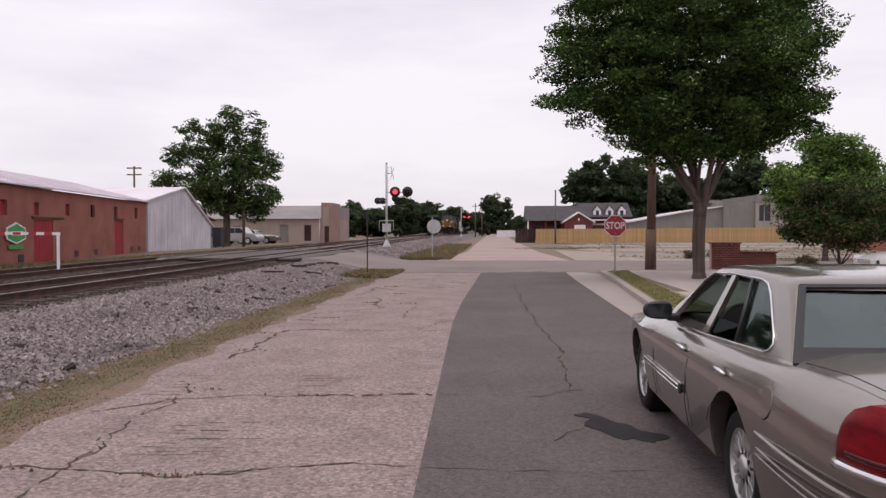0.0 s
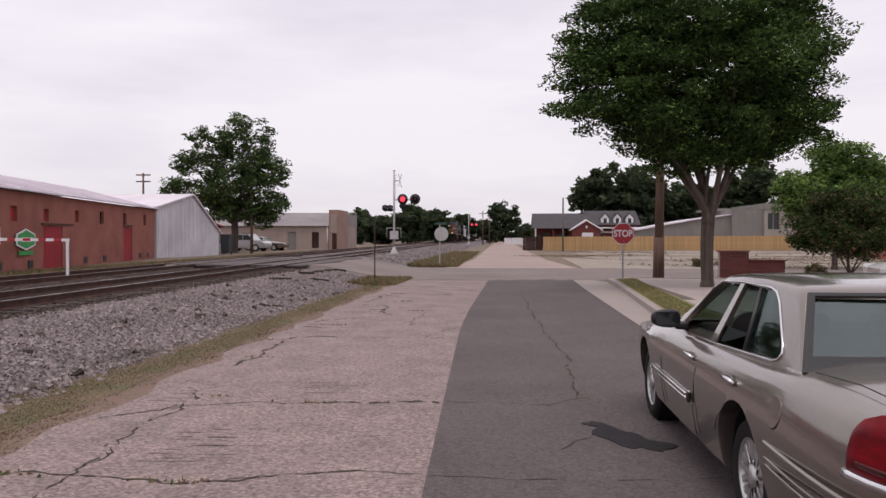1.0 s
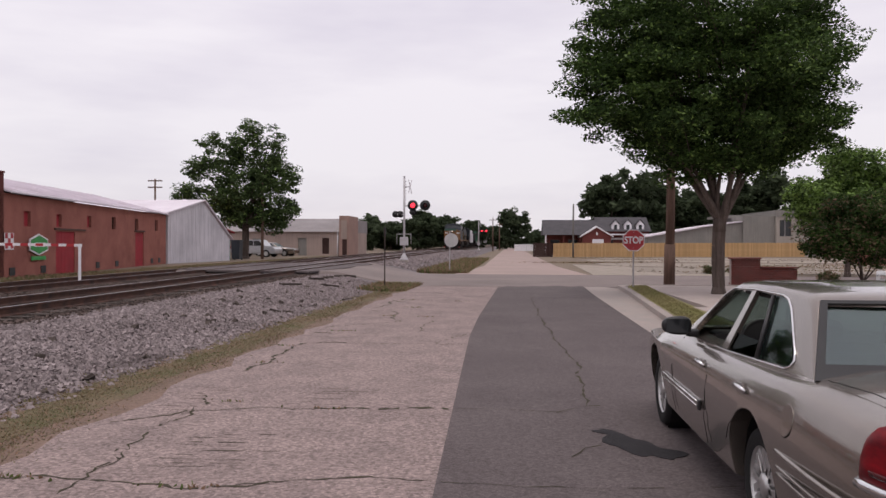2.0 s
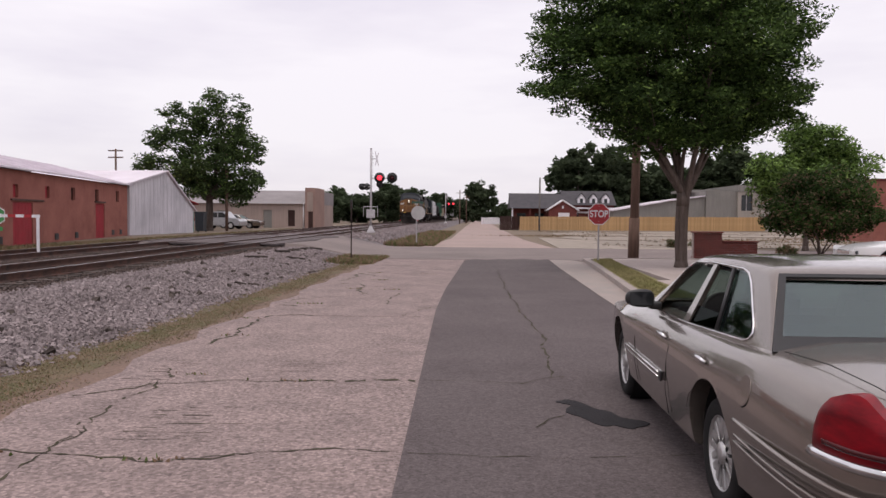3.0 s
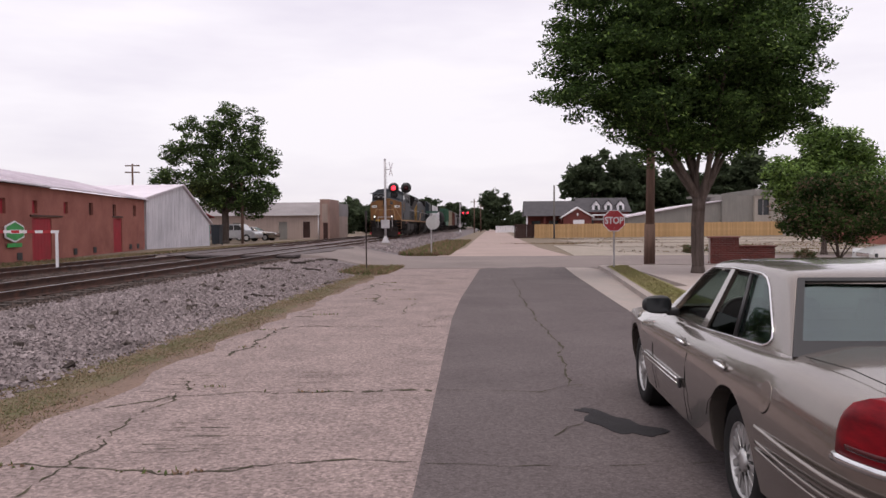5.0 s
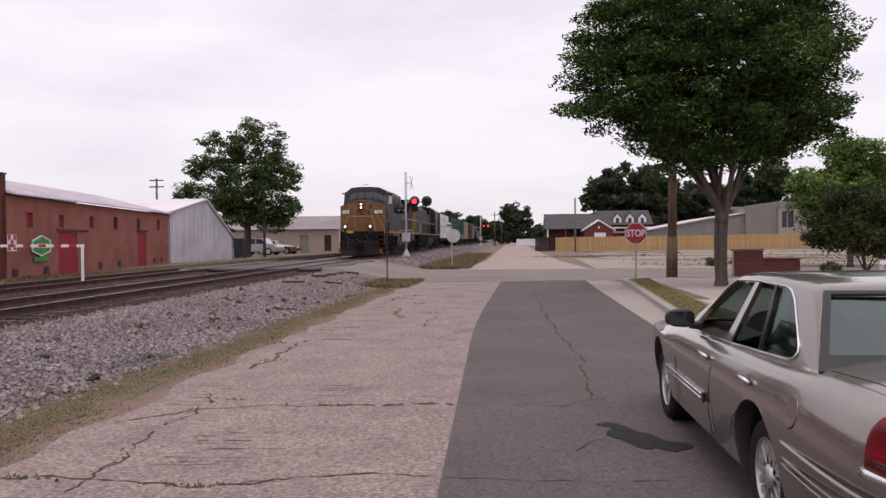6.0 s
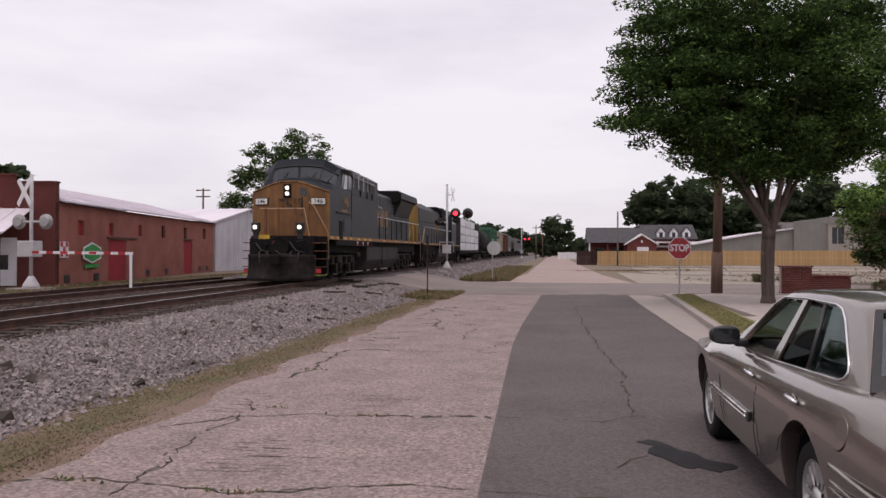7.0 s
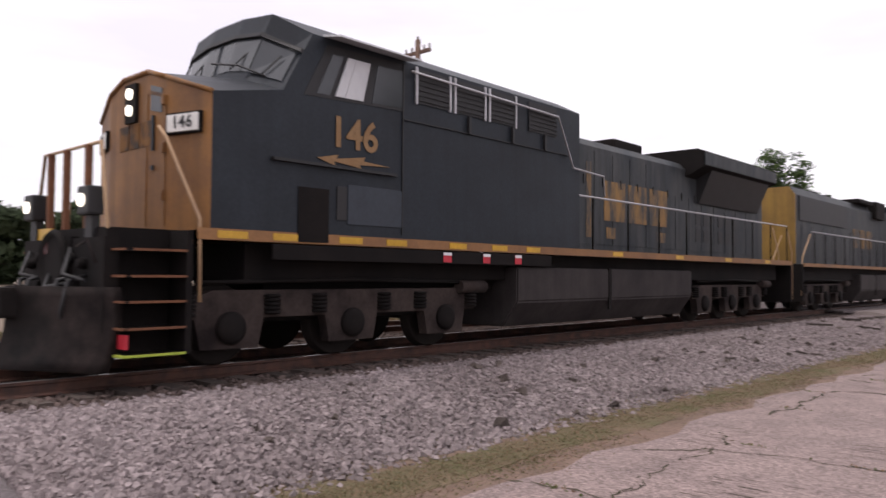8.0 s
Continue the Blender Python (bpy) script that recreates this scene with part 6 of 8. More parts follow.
def second_engine():
    """Runs long hood first behind the leader; local y from its leading end."""
    th = thing("locomotive", "second dark blue diesel locomotive running hood first", "locomotive")
    bm = bmesh.new()
    prism(bm, [(-0.95, 1.66), (0.95, 1.66), (0.95, 4.15), (0.75, 4.45), (-0.75, 4.45), (-0.95, 4.15)], 1.3, 15.4, "y")
    hood = part("hood", bm, "hood_blue", th, "streaky dark blue hood")
    bm = bmesh.new()
    prism(bm, [(-0.95, 1.70), (0.95, 1.70), (0.95, 4.13), (0.75, 4.43), (-0.75, 4.43), (-0.95, 4.13)], 1.22, 1.298, "y")
    part("hood_end", bm, "end_yellow", hood, "grimy yellow hood end")
    for sd in (-1, 1):
        bm = bmesh.new()
        a, b = min(sd * 0.95, sd * 0.99), max(sd * 0.95, sd * 0.99)
        box(bm, a, b, 1.6, 7.6, 3.25, 4.12)
        part("radiator_grille", bm, "black", hood, "black radiator grille")
    for k in range(10):
        y = 1.9 + 1.25 * k
        bm = bmesh.new()
        box(bm, 0.95, 0.965, y, y + 1.1, 1.95, 3.1, 0, 0.004)
        part("hood_door", bm, "hood_blue", hood)
    for y0 in (8.6, 9.7, 10.8):
        bm = bmesh.new()
        box(bm, 0.966, 0.974, y0, y0 + 0.8, 2.5, 3.3)
        part("emblem_block", bm, "faded_yellow", hood, "peeling yellow emblem block")
    for y in (3.2, 5.0, 6.8):
        bm = bmesh.new()
        turned(bm, [(0.6, 0), (0.6, 0.12), (0.3, 0.18)], 20, Matrix.Translation((0, y, 4.45)))
        part("roof_fan", bm, "grime", hood)
    bm = bmesh.new()
    box(bm, -1.1, 1.1, 9.2, 11.6, 4.45, 4.62, 0, 0.03)
    box(bm, -1.15, 1.15, 11.8, 13.4, 3.9, 4.68, 0, 0.03)
    part("dynamic_brake_housing", bm, "grime", hood)
    bm = bmesh.new()
    prism(bm, [(-1.53, 1.66), (1.53, 1.66), (1.53, 4.3), (1.0, 4.7), (-1.0, 4.7), (-1.53, 4.3)], 15.4, 18.6, "y")
    cab = part("cab", bm, "blue", th, "dark blue cab")
    for y0 in (15.7, 16.9):
        bm = bmesh.new()
        box(bm, 1.53, 1.54, y0, y0 + 0.9, 3.5, 4.15)
        part("window", bm, "cab_glass", cab)
    bm = bmesh.new()
    prism(bm, [(-1.2, 1.66), (1.2, 1.66), (1.2, 3.5), (-1.2, 3.5)], 18.6, 20.2, "y")
    part("short_hood", bm, "blue", th)
    underframe(th, 0.3, 21.3, 1.60, 5.5, 7.6)
    bm = bmesh.new()
    box(bm, -1.5, 1.5, 0.3, 21.3, 1.60, 1.66)
    box(bm, -1.5, 1.5, 0.2, 0.3, 0.4, 1.66)
    part("walkway", bm, "grime", th)
    for sd in (-1, 1):
        bm = bmesh.new()
        box(bm, min(sd * 1.5, sd * 1.53), max(sd * 1.5, sd * 1.53), 0.3, 21.3, 1.58, 1.70)
        part("sill", bm, "tan_rail" if sd < 0 else M["sill"], th)
        railing(th, sd * 1.48, 1.6, 15.2, 1.68, 2.80, 12)
    bm = bmesh.new()
    for x in (-1.45, -0.5, 0.5, 1.45):
        pipe(bm, [(x, 1.2, 2.7), (x, 0.35, 1.9), (x, 0.2, 0.6)], 0.022)
    part("end_rail", bm, "tan_rail", th)
    end_gear(th, 0.2, -1)
    end_gear(th, 21.3, 1)
    bogie(th, 1.9, 1.85)
    bogie(th, 15.0, 1.85)
    return th


def freight_bogies(th, length, mat="grime"):
    for y in (2.0, length - 2.0):
        for sd in (-1, 1):
            bm = bmesh.new()
            prism(bm, [(y - 1.2, 0.4), (y - 0.6, 0.75), (y + 0.6, 0.75), (y + 1.2, 0.4), (y + 0.5, 0.35), (y - 0.5, 0.35)], sd * 1.0 - 0.06, sd * 1.0 + 0.06, "x")
            part("side_frame", bm, "truckframe", th)
        for d in (-0.88, 0.88):
            bm = bmesh.new()
            for sd in (-1, 1):
                turned(bm, [(0.42, -0.06), (0.42, 0.05), (0.45, 0.06), (0.2, 0.07)], 18, Matrix.Translation((sd * 0.78, y + d, 0.42)) @ Matrix.Rotation(-sd * math.pi / 2, 4, "Y"))
            rod(bm, (-0.8, y + d, 0.42), (0.8, y + d, 0.42), 0.08, n=8)
            part("wheelset", bm, "wheel_steel", th)
    end_gear(th, 0.15, -1)


def lumber_wagon():
    L = 21.5
    th = thing("lumber_wagon", "flat wagon stacked with white-wrapped lumber bundles", "freight wagon")
    bm = bmesh.new()
    box(bm, -1.4, 1.4, 0, L, 0.95, 1.2)
    box(bm, -0.4, 0.4, 0.2, L - 0.2, 0.7, 0.95)
    part("deck", bm, "grime", th)
    for y in (0.3, L - 0.6):
        bm = bmesh.new()
        box(bm, -1.4, 1.4, y, y + 0.3, 1.2, 4.4)
        part("bulkhead", bm, "black", th, "dark end bulkhead")
    bm = bmesh.new()
    box(bm, -0.06, 0.06, 0.6, L - 0.6, 1.2, 4.5)
    part("centre_beam", bm, "grime", th)
    rng = random.Random(8)
    for k in range(4):
        y0 = 0.75 + 5.0 * k
        for sd in (-1, 1):
            for i in range(4 if k < 3 else 3):
                bm = bmesh.new()
                box(bm, min(sd * 0.10, sd * 1.35), max(sd * 0.10, sd * 1.35), y0, y0 + 4.75 + rng.uniform(-0.2, 0.1), 1.24 + 0.80 * i, 1.24 + 0.80 * i + 0.74, 0, 0.03)
                part("lumber_pack", bm, "wrap", th)
    freight_bogies(th, L)
    return th, L


def hopper(mat, label, L=15.0, top=4.5, tank=False):
    th = thing("hopper_wagon" if not tank else "tank_wagon", label, "freight wagon")
    bm = bmesh.new()
    if tank:
        turned(bm, [(0.6, 0.0), (1.25, 0.25), (1.5, 0.7), (1.5, L - 1.7), (1.25, L - 1.25), (0.6, L - 1.0)], 26, Matrix.Translation((0, 0.5, 2.6)) @ Matrix.Rotation(-math.pi / 2, 4, "X"))
        turned(bm, [(0.5, 1.4), (0.5, 1.85), (0.4, 1.9)], 14, Matrix.Translation((0, L / 2, 2.6)))
    else:
        prism(bm, [(1.2, 1.9), (2.6, 1.1), (L - 2.6, 1.1), (L - 1.2, 1.9), (L - 0.4, top - 0.3), (L - 0.4, top), (0.4, top), (0.4, top - 0.3)], -1.5, 1.5, "x")
    part("body", bm, mat, th)
    if not tank:
        for k in range(12):
            y = 0.9 + (L - 1.8) * k / 11
            bm = bmesh.new()
            box(bm, 1.5, 1.57, y - 0.05, y + 0.05, 1.9, top)
            part("rib", bm, mat, th)
    bm = bmesh.new()
    box(bm, -1.3, 1.3, 0, L, 0.95, 1.12)
    box(bm, -1.45, 1.45, 0.0, 0.12, 0.95, 1.9)
    part("frame", bm, "grime", th)
    freight_bogies(th, L)
    return th, L


def boxcar(mat, label, L=16.5):
    th = thing("box_wagon", label, "freight wagon")
    bm = bmesh.new()
    box(bm, -1.5, 1.5, 0.3, L - 0.3, 1.05, 4.5, 0, 0.03)
    part("body", bm, mat, th)
    bm = bmesh.new()
    prism(bm, [(-1.55, 4.48), (0, 4.68), (1.55, 4.48), (1.55, 4.42), (-1.55, 4.42)], 0.25, L - 0.25, "y")
    part("roof", bm, "galv", th)
    for k in range(14):
        y = 0.7 + (L - 1.4) * k / 13
        bm = bmesh.new()
        box(bm, 1.5, 1.55, y - 0.06, y + 0.06, 1.2, 4.4)
        part("rib", bm, mat, th)
    bm = bmesh.new()
    box(bm, 1.5, 1.60, L / 2 - 1.5, L / 2 + 1.5, 1.2, 4.35)
    part("sliding_door", bm, mat, th)
    bm = bmesh.new()
    box(bm, -1.2, 1.2, 0, L, 0.85, 1.05)
    part("frame", bm, "grime", th)
    freight_bogies(th, L)
    return th, L


def train():
    """All vehicles with how far each one's leading end lies behind the leader's nose."""
    out = [(lead_engine(), 0.0), (second_engine(), 21.9)]
    y = 44.6
    for th, L in (lumber_wagon(), hopper("grime", "black tank wagon in the freight train", 14.5, 4.3, True), hopper("hopper_green", "green covered hopper wagon", 15.0, 4.6),
                  boxcar("boxcar_tan", "tan ribbed box wagon"), boxcar("boxcar_red", "brown-red ribbed box wagon"), hopper("hopper_grey", "grey covered hopper wagon"), hopper("grime", "black tank wagon in the freight train", 14.5, 4.3, True)):
        out.append((th, y))
        y += L + 1.1
    grey = out[-2][0]
    for k in range(6):
        th = copy_thing(grey, Matrix())
        out.append((th, y))
        y += 16.1
    return out


# ---- cars ----
M["car_paint"] = material("beige_metallic_paint", (0.205, 0.174, 0.150), 0.25, 0.68, second=(0.192, 0.163, 0.141), scale=3, fine=400, grain=0.05, coat=0.9)
M["car_white"] = material("white_car_paint", (0.68, 0.68, 0.68), 0.35, second=(0.62, 0.62, 0.62), scale=3, fine=200, grain=0.03, coat=0.8)
M["car_silver"] = material("silver_car_paint", (0.42, 0.42, 0.44), 0.35, 0.3, scale=3, fine=200, grain=0.03, coat=0.8)
M["tyre"] = material("black_tyre_rubber", (0.020, 0.019, 0.019), 0.85, scale=6, fine=60)
M["alloy"] = material("silver_alloy", (0.55, 0.54, 0.53), 0.35, 0.7, scale=4, fine=60, grain=0.06)
M["chrome"] = material("chrome", (0.80, 0.80, 0.80), 0.10, 1.0, scale=3, fine=30, grain=0.02)
M["tail_red"] = material("red_tail_lens", (0.23, 0.004, 0.010), 0.36, second=(0.07, 0.002, 0.005), scale=4, fine=40, coat=0.04, spec=0.16, stretch=(1, 1, 3))
M["interior"] = material("grey_cloth_interior", (0.045, 0.043, 0.042), 0.9, scale=4, fine=50)
M["trim_black"] = material("black_plastic_trim", (0.016, 0.015, 0.016), 0.45, scale=4, fine=60)
M["seam"] = material("dark_panel_gap", (0.012, 0.011, 0.011), 0.9, scale=4, fine=60)


def clear_glass(name, tint, gloss):
    """Thin tinted glass: light passes straight through, with a glossy share on top."""
    m = bpy.data.materials.new(name)
    m.use_nodes = True
    t = m.node_tree
    t.nodes.clear()
    o = t.nodes.new("ShaderNodeOutputMaterial")
    mixer = t.nodes.new("ShaderNodeMixShader")
    clear = t.nodes.new("ShaderNodeBsdfTransparent")
    shine = t.nodes.new("ShaderNodeBsdfGlossy")
    clear.inputs["Color"].default_value = (*tint, 1)
    shine.inputs["Color"].default_value = (0.85, 0.95, 0.93, 1)
    shine.inputs["Roughness"].default_value = 0.03
    mixer.inputs["Fac"].default_value = gloss
    t.links.new(clear.outputs["BSDF"], mixer.inputs[1])
    t.links.new(shine.outputs["BSDF"], mixer.inputs[2])
    t.links.new(mixer.outputs["Shader"], o.inputs["Surface"])
    return m


# near-black tint puts the cabin's shade into the side panes
M["side_glass"] = clear_glass("cabin_shade_glass", (0.06, 0.065, 0.065), 0.03)
M["car_glass"] = clear_glass("tinted_car_glass", (0.42, 0.50, 0.48), 0.13)


def curve(keys, y):
    ys, vs = zip(*keys)
    i = max(0, min(len(ys) - 2, int(np.searchsorted(ys, y)) - 1))
    k = (y - ys[i]) / (ys[i + 1] - ys[i])
    k = max(0.0, min(1.0, k))
    d = [0.0] * len(ys)
    for j in range(1, len(ys) - 1):
        d[j] = (vs[j + 1] - vs[j - 1]) / (ys[j + 1] - ys[j - 1])
    d[0], d[-1] = (vs[1] - vs[0]) / (ys[1] - ys[0]), (vs[-1] - vs[-2]) / (ys[-1] - ys[-2])
    h = ys[i + 1] - ys[i]
    return (2 * k**3 - 3 * k**2 + 1) * vs[i] + (k**3 - 2 * k**2 + k) * h * d[i] + (-2 * k**3 + 3 * k**2) * vs[i + 1] + (k**3 - k**2) * h * d[i + 1]


def slab4(bm, c, thick, slot=0):
    c = [Vector(p) for p in c]
    n = (c[1] - c[0]).cross(c[3] - c[0]).normalized() * thick
    a = [bm.verts.new(p) for p in c]
    b = [bm.verts.new(p - n) for p in c]
    fs = [bm.faces.new(a), bm.faces.new(b[::-1])]
    for i in range(4):
        j = (i + 1) % 4
        fs.append(bm.faces.new((a[j], a[i], b[i], b[j])))
    for f in fs:
        f.material_index = slot
    bmesh.ops.recalc_face_normals(bm, faces=fs)


def carved(ob, cutters, angle=32):
    """ob with solids cut out of it."""
    tmp = []
    bpy.context.view_layer.update()
    for bm in cutters:
        me = bpy.data.meshes.new("cut")
        bm.to_mesh(me)
        bm.free()
        c = bpy.data.objects.new("cut", me)
        scene.collection.objects.link(c)
        c.matrix_world = ob.matrix_world
        m = ob.modifiers.new("cut", "BOOLEAN")
        m.object, m.operation, m.solver = c, "DIFFERENCE", "EXACT"
        tmp.append(c)
    bpy.context.view_layer.update()
    me = bpy.data.meshes.new_from_object(ob.evaluated_get(bpy.context.evaluated_depsgraph_get()))
    ob.modifiers.clear()
    ob.data = me
    for c in tmp:
        bpy.data.objects.remove(c)
    me.polygons.foreach_set("use_smooth", [True] * len(me.polygons))
    me.set_sharp_from_angle(angle=radians(angle))
    return ob


def car_wheel(th, x, y, r, side):
    g = new("wheel")
    g.parent = th
    g.location = (x, y, r)
    m = Matrix.Rotation(side * math.pi / 2, 4, "Y")
    bm = bmesh.new()
    turned(bm, [(r * 0.66, -0.11), (r * 0.92, -0.11), (r, -0.07), (r, 0.07), (r * 0.93, 0.105), (r * 0.80, 0.115), (r * 0.66, 0.10)], 40, m, caps=False)
    part("tyre", bm, "tyre", g, "black tyre")
    bm = bmesh.new()
    turned(bm, [(r * 0.60, -0.02), (r * 0.62, 0.02), (r * 0.64, 0.095), (r * 0.67, 0.10), (r * 0.675, 0.085)], 40, m, caps=False)
    rim = part("rim", bm, "alloy", g, "silver alloy rim")
    bm = bmesh.new()
    turned(bm, [(r * 0.60, 0.0), (r * 0.2, 0.015), (0.01, 0.015)], 32, m)
    part("brake_disc", bm, "seam", rim)
    for k in range(9):
        bm = bmesh.new()
        a = 2 * math.pi * k / 9
        for d in (-0.030, 0.030):
            v = box(bm, r * 0.16, r * 0.63, d - 0.021, d + 0.021, 0.045, 0.085, 0, 0.006)
        bmesh.ops.transform(bm, matrix=m @ Matrix.Rotation(a, 4, "Z"), verts=bm.verts[:])
        part("spoke", bm, "alloy", rim)
    bm = bmesh.new()
    turned(bm, [(r * 0.21, 0.06), (r * 0.20, 0.095), (r * 0.10, 0.105), (0.005, 0.106)], 24, m)
    part("hub_cap", bm, "alloy", rim)
    return g


def saloon(name, label, at, paint, detail=True, plate=True):
    """A four-door saloon; local y forward from the rear axle, x to its right."""
    th = thing(name, label, "car", at=at)
    W = [(-1.66, 0.76), (-1.60, 0.84), (-1.45, 0.905), (-1.1, 0.955), (-0.3, 0.985), (1.5, 0.99), (2.9, 0.975), (3.4, 0.93), (3.75, 0.84), (3.92, 0.70)]
    B = [(-1.66, 0.86), (-1.6, 0.93), (-1.45, 0.975), (-1.0, 1.0), (-0.55, 1.022), (0, 1.005), (1.5, 0.975), (2.2, 0.955), (3.0, 0.885), (3.6, 0.78), (3.92, 0.68)]
    T = [(-1.66, 0.90), (-1.6, 1.00), (-1.5, 1.045), (-1.2, 1.07), (-0.75, 1.10), (-0.5, 1.105), (0, 1.06), (1.9, 1.02), (2.1, 1.01), (3.0, 0.955), (3.6, 0.85), (3.92, 0.70)]
    Z = [(-1.66, 0.42), (-1.4, 0.32), (-0.8, 0.25), (0.5, 0.23), (2.5, 0.23), (3.5, 0.25), (3.92, 0.34)]
    bm = bmesh.new()
    ys = [-1.66 + 5.58 * i / 62 for i in range(63)]
    rings = []
    for y in ys:
        w, b, t, z = curve(W, y), curve(B, y), curve(T, y), curve(Z, y)
        half = [(0, z), (w - 0.22, z), (w - 0.06, z + 0.05), (w - 0.022, 0.44), (w - 0.004, 0.60), (w, 0.72), (w - 0.012, 0.82), (w - 0.045, b - 0.07), (w - 0.075, b - 0.025), (w - 0.12, b), (w - 0.20, b + 0.35 * (t - b)), (w * 0.55, t - 0.015), (0, t)]
        loop = half + [(-x, v) for x, v in half[-2:0:-1]]
        rings.append([bm.verts.new((x, y, v)) for x, v in loop])
    n = len(rings[0])
    for a, b in zip(rings, rings[1:]):
        for i in range(n):
            bm.faces.new((a[i], a[(i + 1) % n], b[(i + 1) % n], b[i]))
    bm.faces.new(rings[0])
    bm.faces.new(rings[-1][::-1])
    bmesh.ops.recalc_face_normals(bm, faces=bm.faces[:])
    body = part("body", bm, paint, th)
    R = 0.335
    cuts = []
    for y in (0.0, 2.91):
        for s in (-1, 1):
            c = bmesh.new()
            rod(c, (s * 0.62, y, R + 0.03), (s * 1.2, y, R + 0.03), R + 0.07, n=40)
            bmesh.ops.recalc_face_normals(c, faces=c.faces[:])
            cuts.append(c)
    c = bmesh.new()
    box(c, -0.74, 0.74, -0.1, 1.75, 0.62, 1.3)
    cuts.append(c)
    carved(body, cuts)
    for y in (0.0, 2.91):
        for s in (-1, 1):
            car_wheel(th, s * 0.80, y, R, s)
            bm = bmesh.new()
            turned(bm, [(R + 0.06, -0.22), (R + 0.06, 0.0)], 30, Matrix.Translation((s * 0.88, y, R + 0.03)) @ Matrix.Rotation(s * math.pi / 2, 4, "Y"), caps=False)
            part("wheel_arch_liner", bm, "seam", th)
    # cabin: one hollow shell with the window openings cut through it
    belt = [(-0.7, 0.835), (-0.2, 0.85), (0.4, 0.87), (1.0, 0.885), (1.9, 0.875), (2.2, 0.83)]
    eaves = [(-0.7, 0.655), (-0.2, 0.685), (0.5, 0.70), (1.3, 0.675), (2.2, 0.60)]
    crest = ((-0.62, 0.985), (-0.535, 1.07), (-0.19, 1.412), (-0.11, 1.445), (0.1, 1.465), (0.5, 1.478), (0.9, 1.472), (1.2, 1.452), (1.36, 1.42), (1.46, 1.37), (2.16, 0.98))

    def side_x(y, z):
        lo, hi = curve(belt, y), curve(eaves, y)
        return lo + (hi - lo) * (z - 0.99) / 0.42

    def shell(inset, floor):
        sh = bmesh.new()
        loops = []
        for k in range(57):
            y = -0.62 + 2.78 * k / 56
            t = float(np.interp(y, [p[0] for p in crest], [p[1] for p in crest])) - inset
            zc = max(t - 0.055, floor + 0.03)
            e = side_x(y, zc) - inset
            half = [(side_x(y, floor) - inset, floor), (side_x(y, (floor + zc) / 2) - inset, (floor + zc) / 2), (e, zc), (e - 0.012, zc + 0.026), (e - 0.038, zc + 0.046), (e - 0.085, t + 0.001), (e * 0.5, t + 0.008), (0, t + 0.011)]
            loops.append([sh.verts.new((x, y, z)) for x, z in half + [(-x, z) for x, z in half[-2::-1]]])
        n = len(loops[0])
        for a, b in zip(loops, loops[1:]):
            for i in range(n):
                sh.faces.new((a[i], a[(i + 1) % n], b[(i + 1) % n], b[i]))
        sh.faces.new(loops[0])
        sh.faces.new(loops[-1][::-1])
        bmesh.ops.recalc_face_normals(sh, faces=sh.faces[:])
        return sh
    roof = part("cabin_shell", shell(0.0, 0.90), paint, th)
    front_hole = [(0.94, 1.0), (1.80, 0.99), (1.66, 1.16), (1.46, 1.325), (1.30, 1.388), (0.86, 1.405)]
    rear_hole = [(0.82, 1.0), (-0.18, 1.045), (-0.235, 1.08), (-0.20, 1.13), (0.06, 1.335), (0.15, 1.385), (0.25, 1.405), (0.77, 1.41)]
    cuts = [shell(0.035, 0.86)]
    for hole in (front_hole, rear_hole):
        c = bmesh.new()
        prism(c, hole, -1.2, 1.2, "x")
        cuts.append(c)
    for pts, a, b in (([(-0.775, 1.10), (0.775, 1.10), (0.64, 1.385), (-0.64, 1.385)], -1.0, 0.2), ([(-0.74, 1.03), (0.74, 1.03), (0.60, 1.375), (-0.60, 1.375)], 1.3, 2.6)):
        c = bmesh.new()
        prism(c, pts, a, b, "y")
        cuts.append(c)
    carved(roof, cuts, 40)
    for s in (-1, 1):
        def q(*pts):
            c = [(s * x, y, z) for x, y, z in pts]
            return c if s > 0 else c[::-1]
        def on(y, z, out=0.0):
            return (side_x(y, z) + out, y, z)
        bm = bmesh.new()
        slab4(bm, q((0.893, -0.12, 0.965), (0.893, 1.95, 0.945), (0.880, 1.95, 0.985), (0.868, -0.12, 1.0)), 0.08)
        part("window_sill", bm, paint, th)
        # panes: the front one is wound down, the rear one partly
        bm = bmesh.new()
        slab4(bm, q(on(-0.22, 1.04, -0.014), on(0.26, 1.02, -0.014), on(0.40, 1.41, -0.014), on(0.12, 1.395, -0.014)), 0.006)
        part("quarter_pane", bm, "car_glass" if s < 0 else "side_glass", th).visible_shadow = False
        bm = bmesh.new()
        slab4(bm, q(on(0.27, 0.99, -0.016), on(0.83, 0.99, -0.016), on(0.81, 1.12, -0.016), on(0.32, 1.12, -0.016)), 0.006)
        part("rear_pane", bm, "side_glass", th).visible_shadow = False
        # added far-side panes, tinted near black to darken the view through the cabin
        if s > 0:
            for a, b, c, d, z in ((0.32, 0.82, 0.40, 0.78, 1.12), (0.94, 1.80, 0.88, 1.34, 0.99)):
                bm = bmesh.new()
                slab4(bm, q(on(a, z, -0.016), on(b, z, -0.016), on(d, 1.40, -0.016), on(c, 1.40, -0.016)), 0.006)
                part("added_far_pane", bm, "side_glass", th).visible_shadow = False
        bm = bmesh.new()
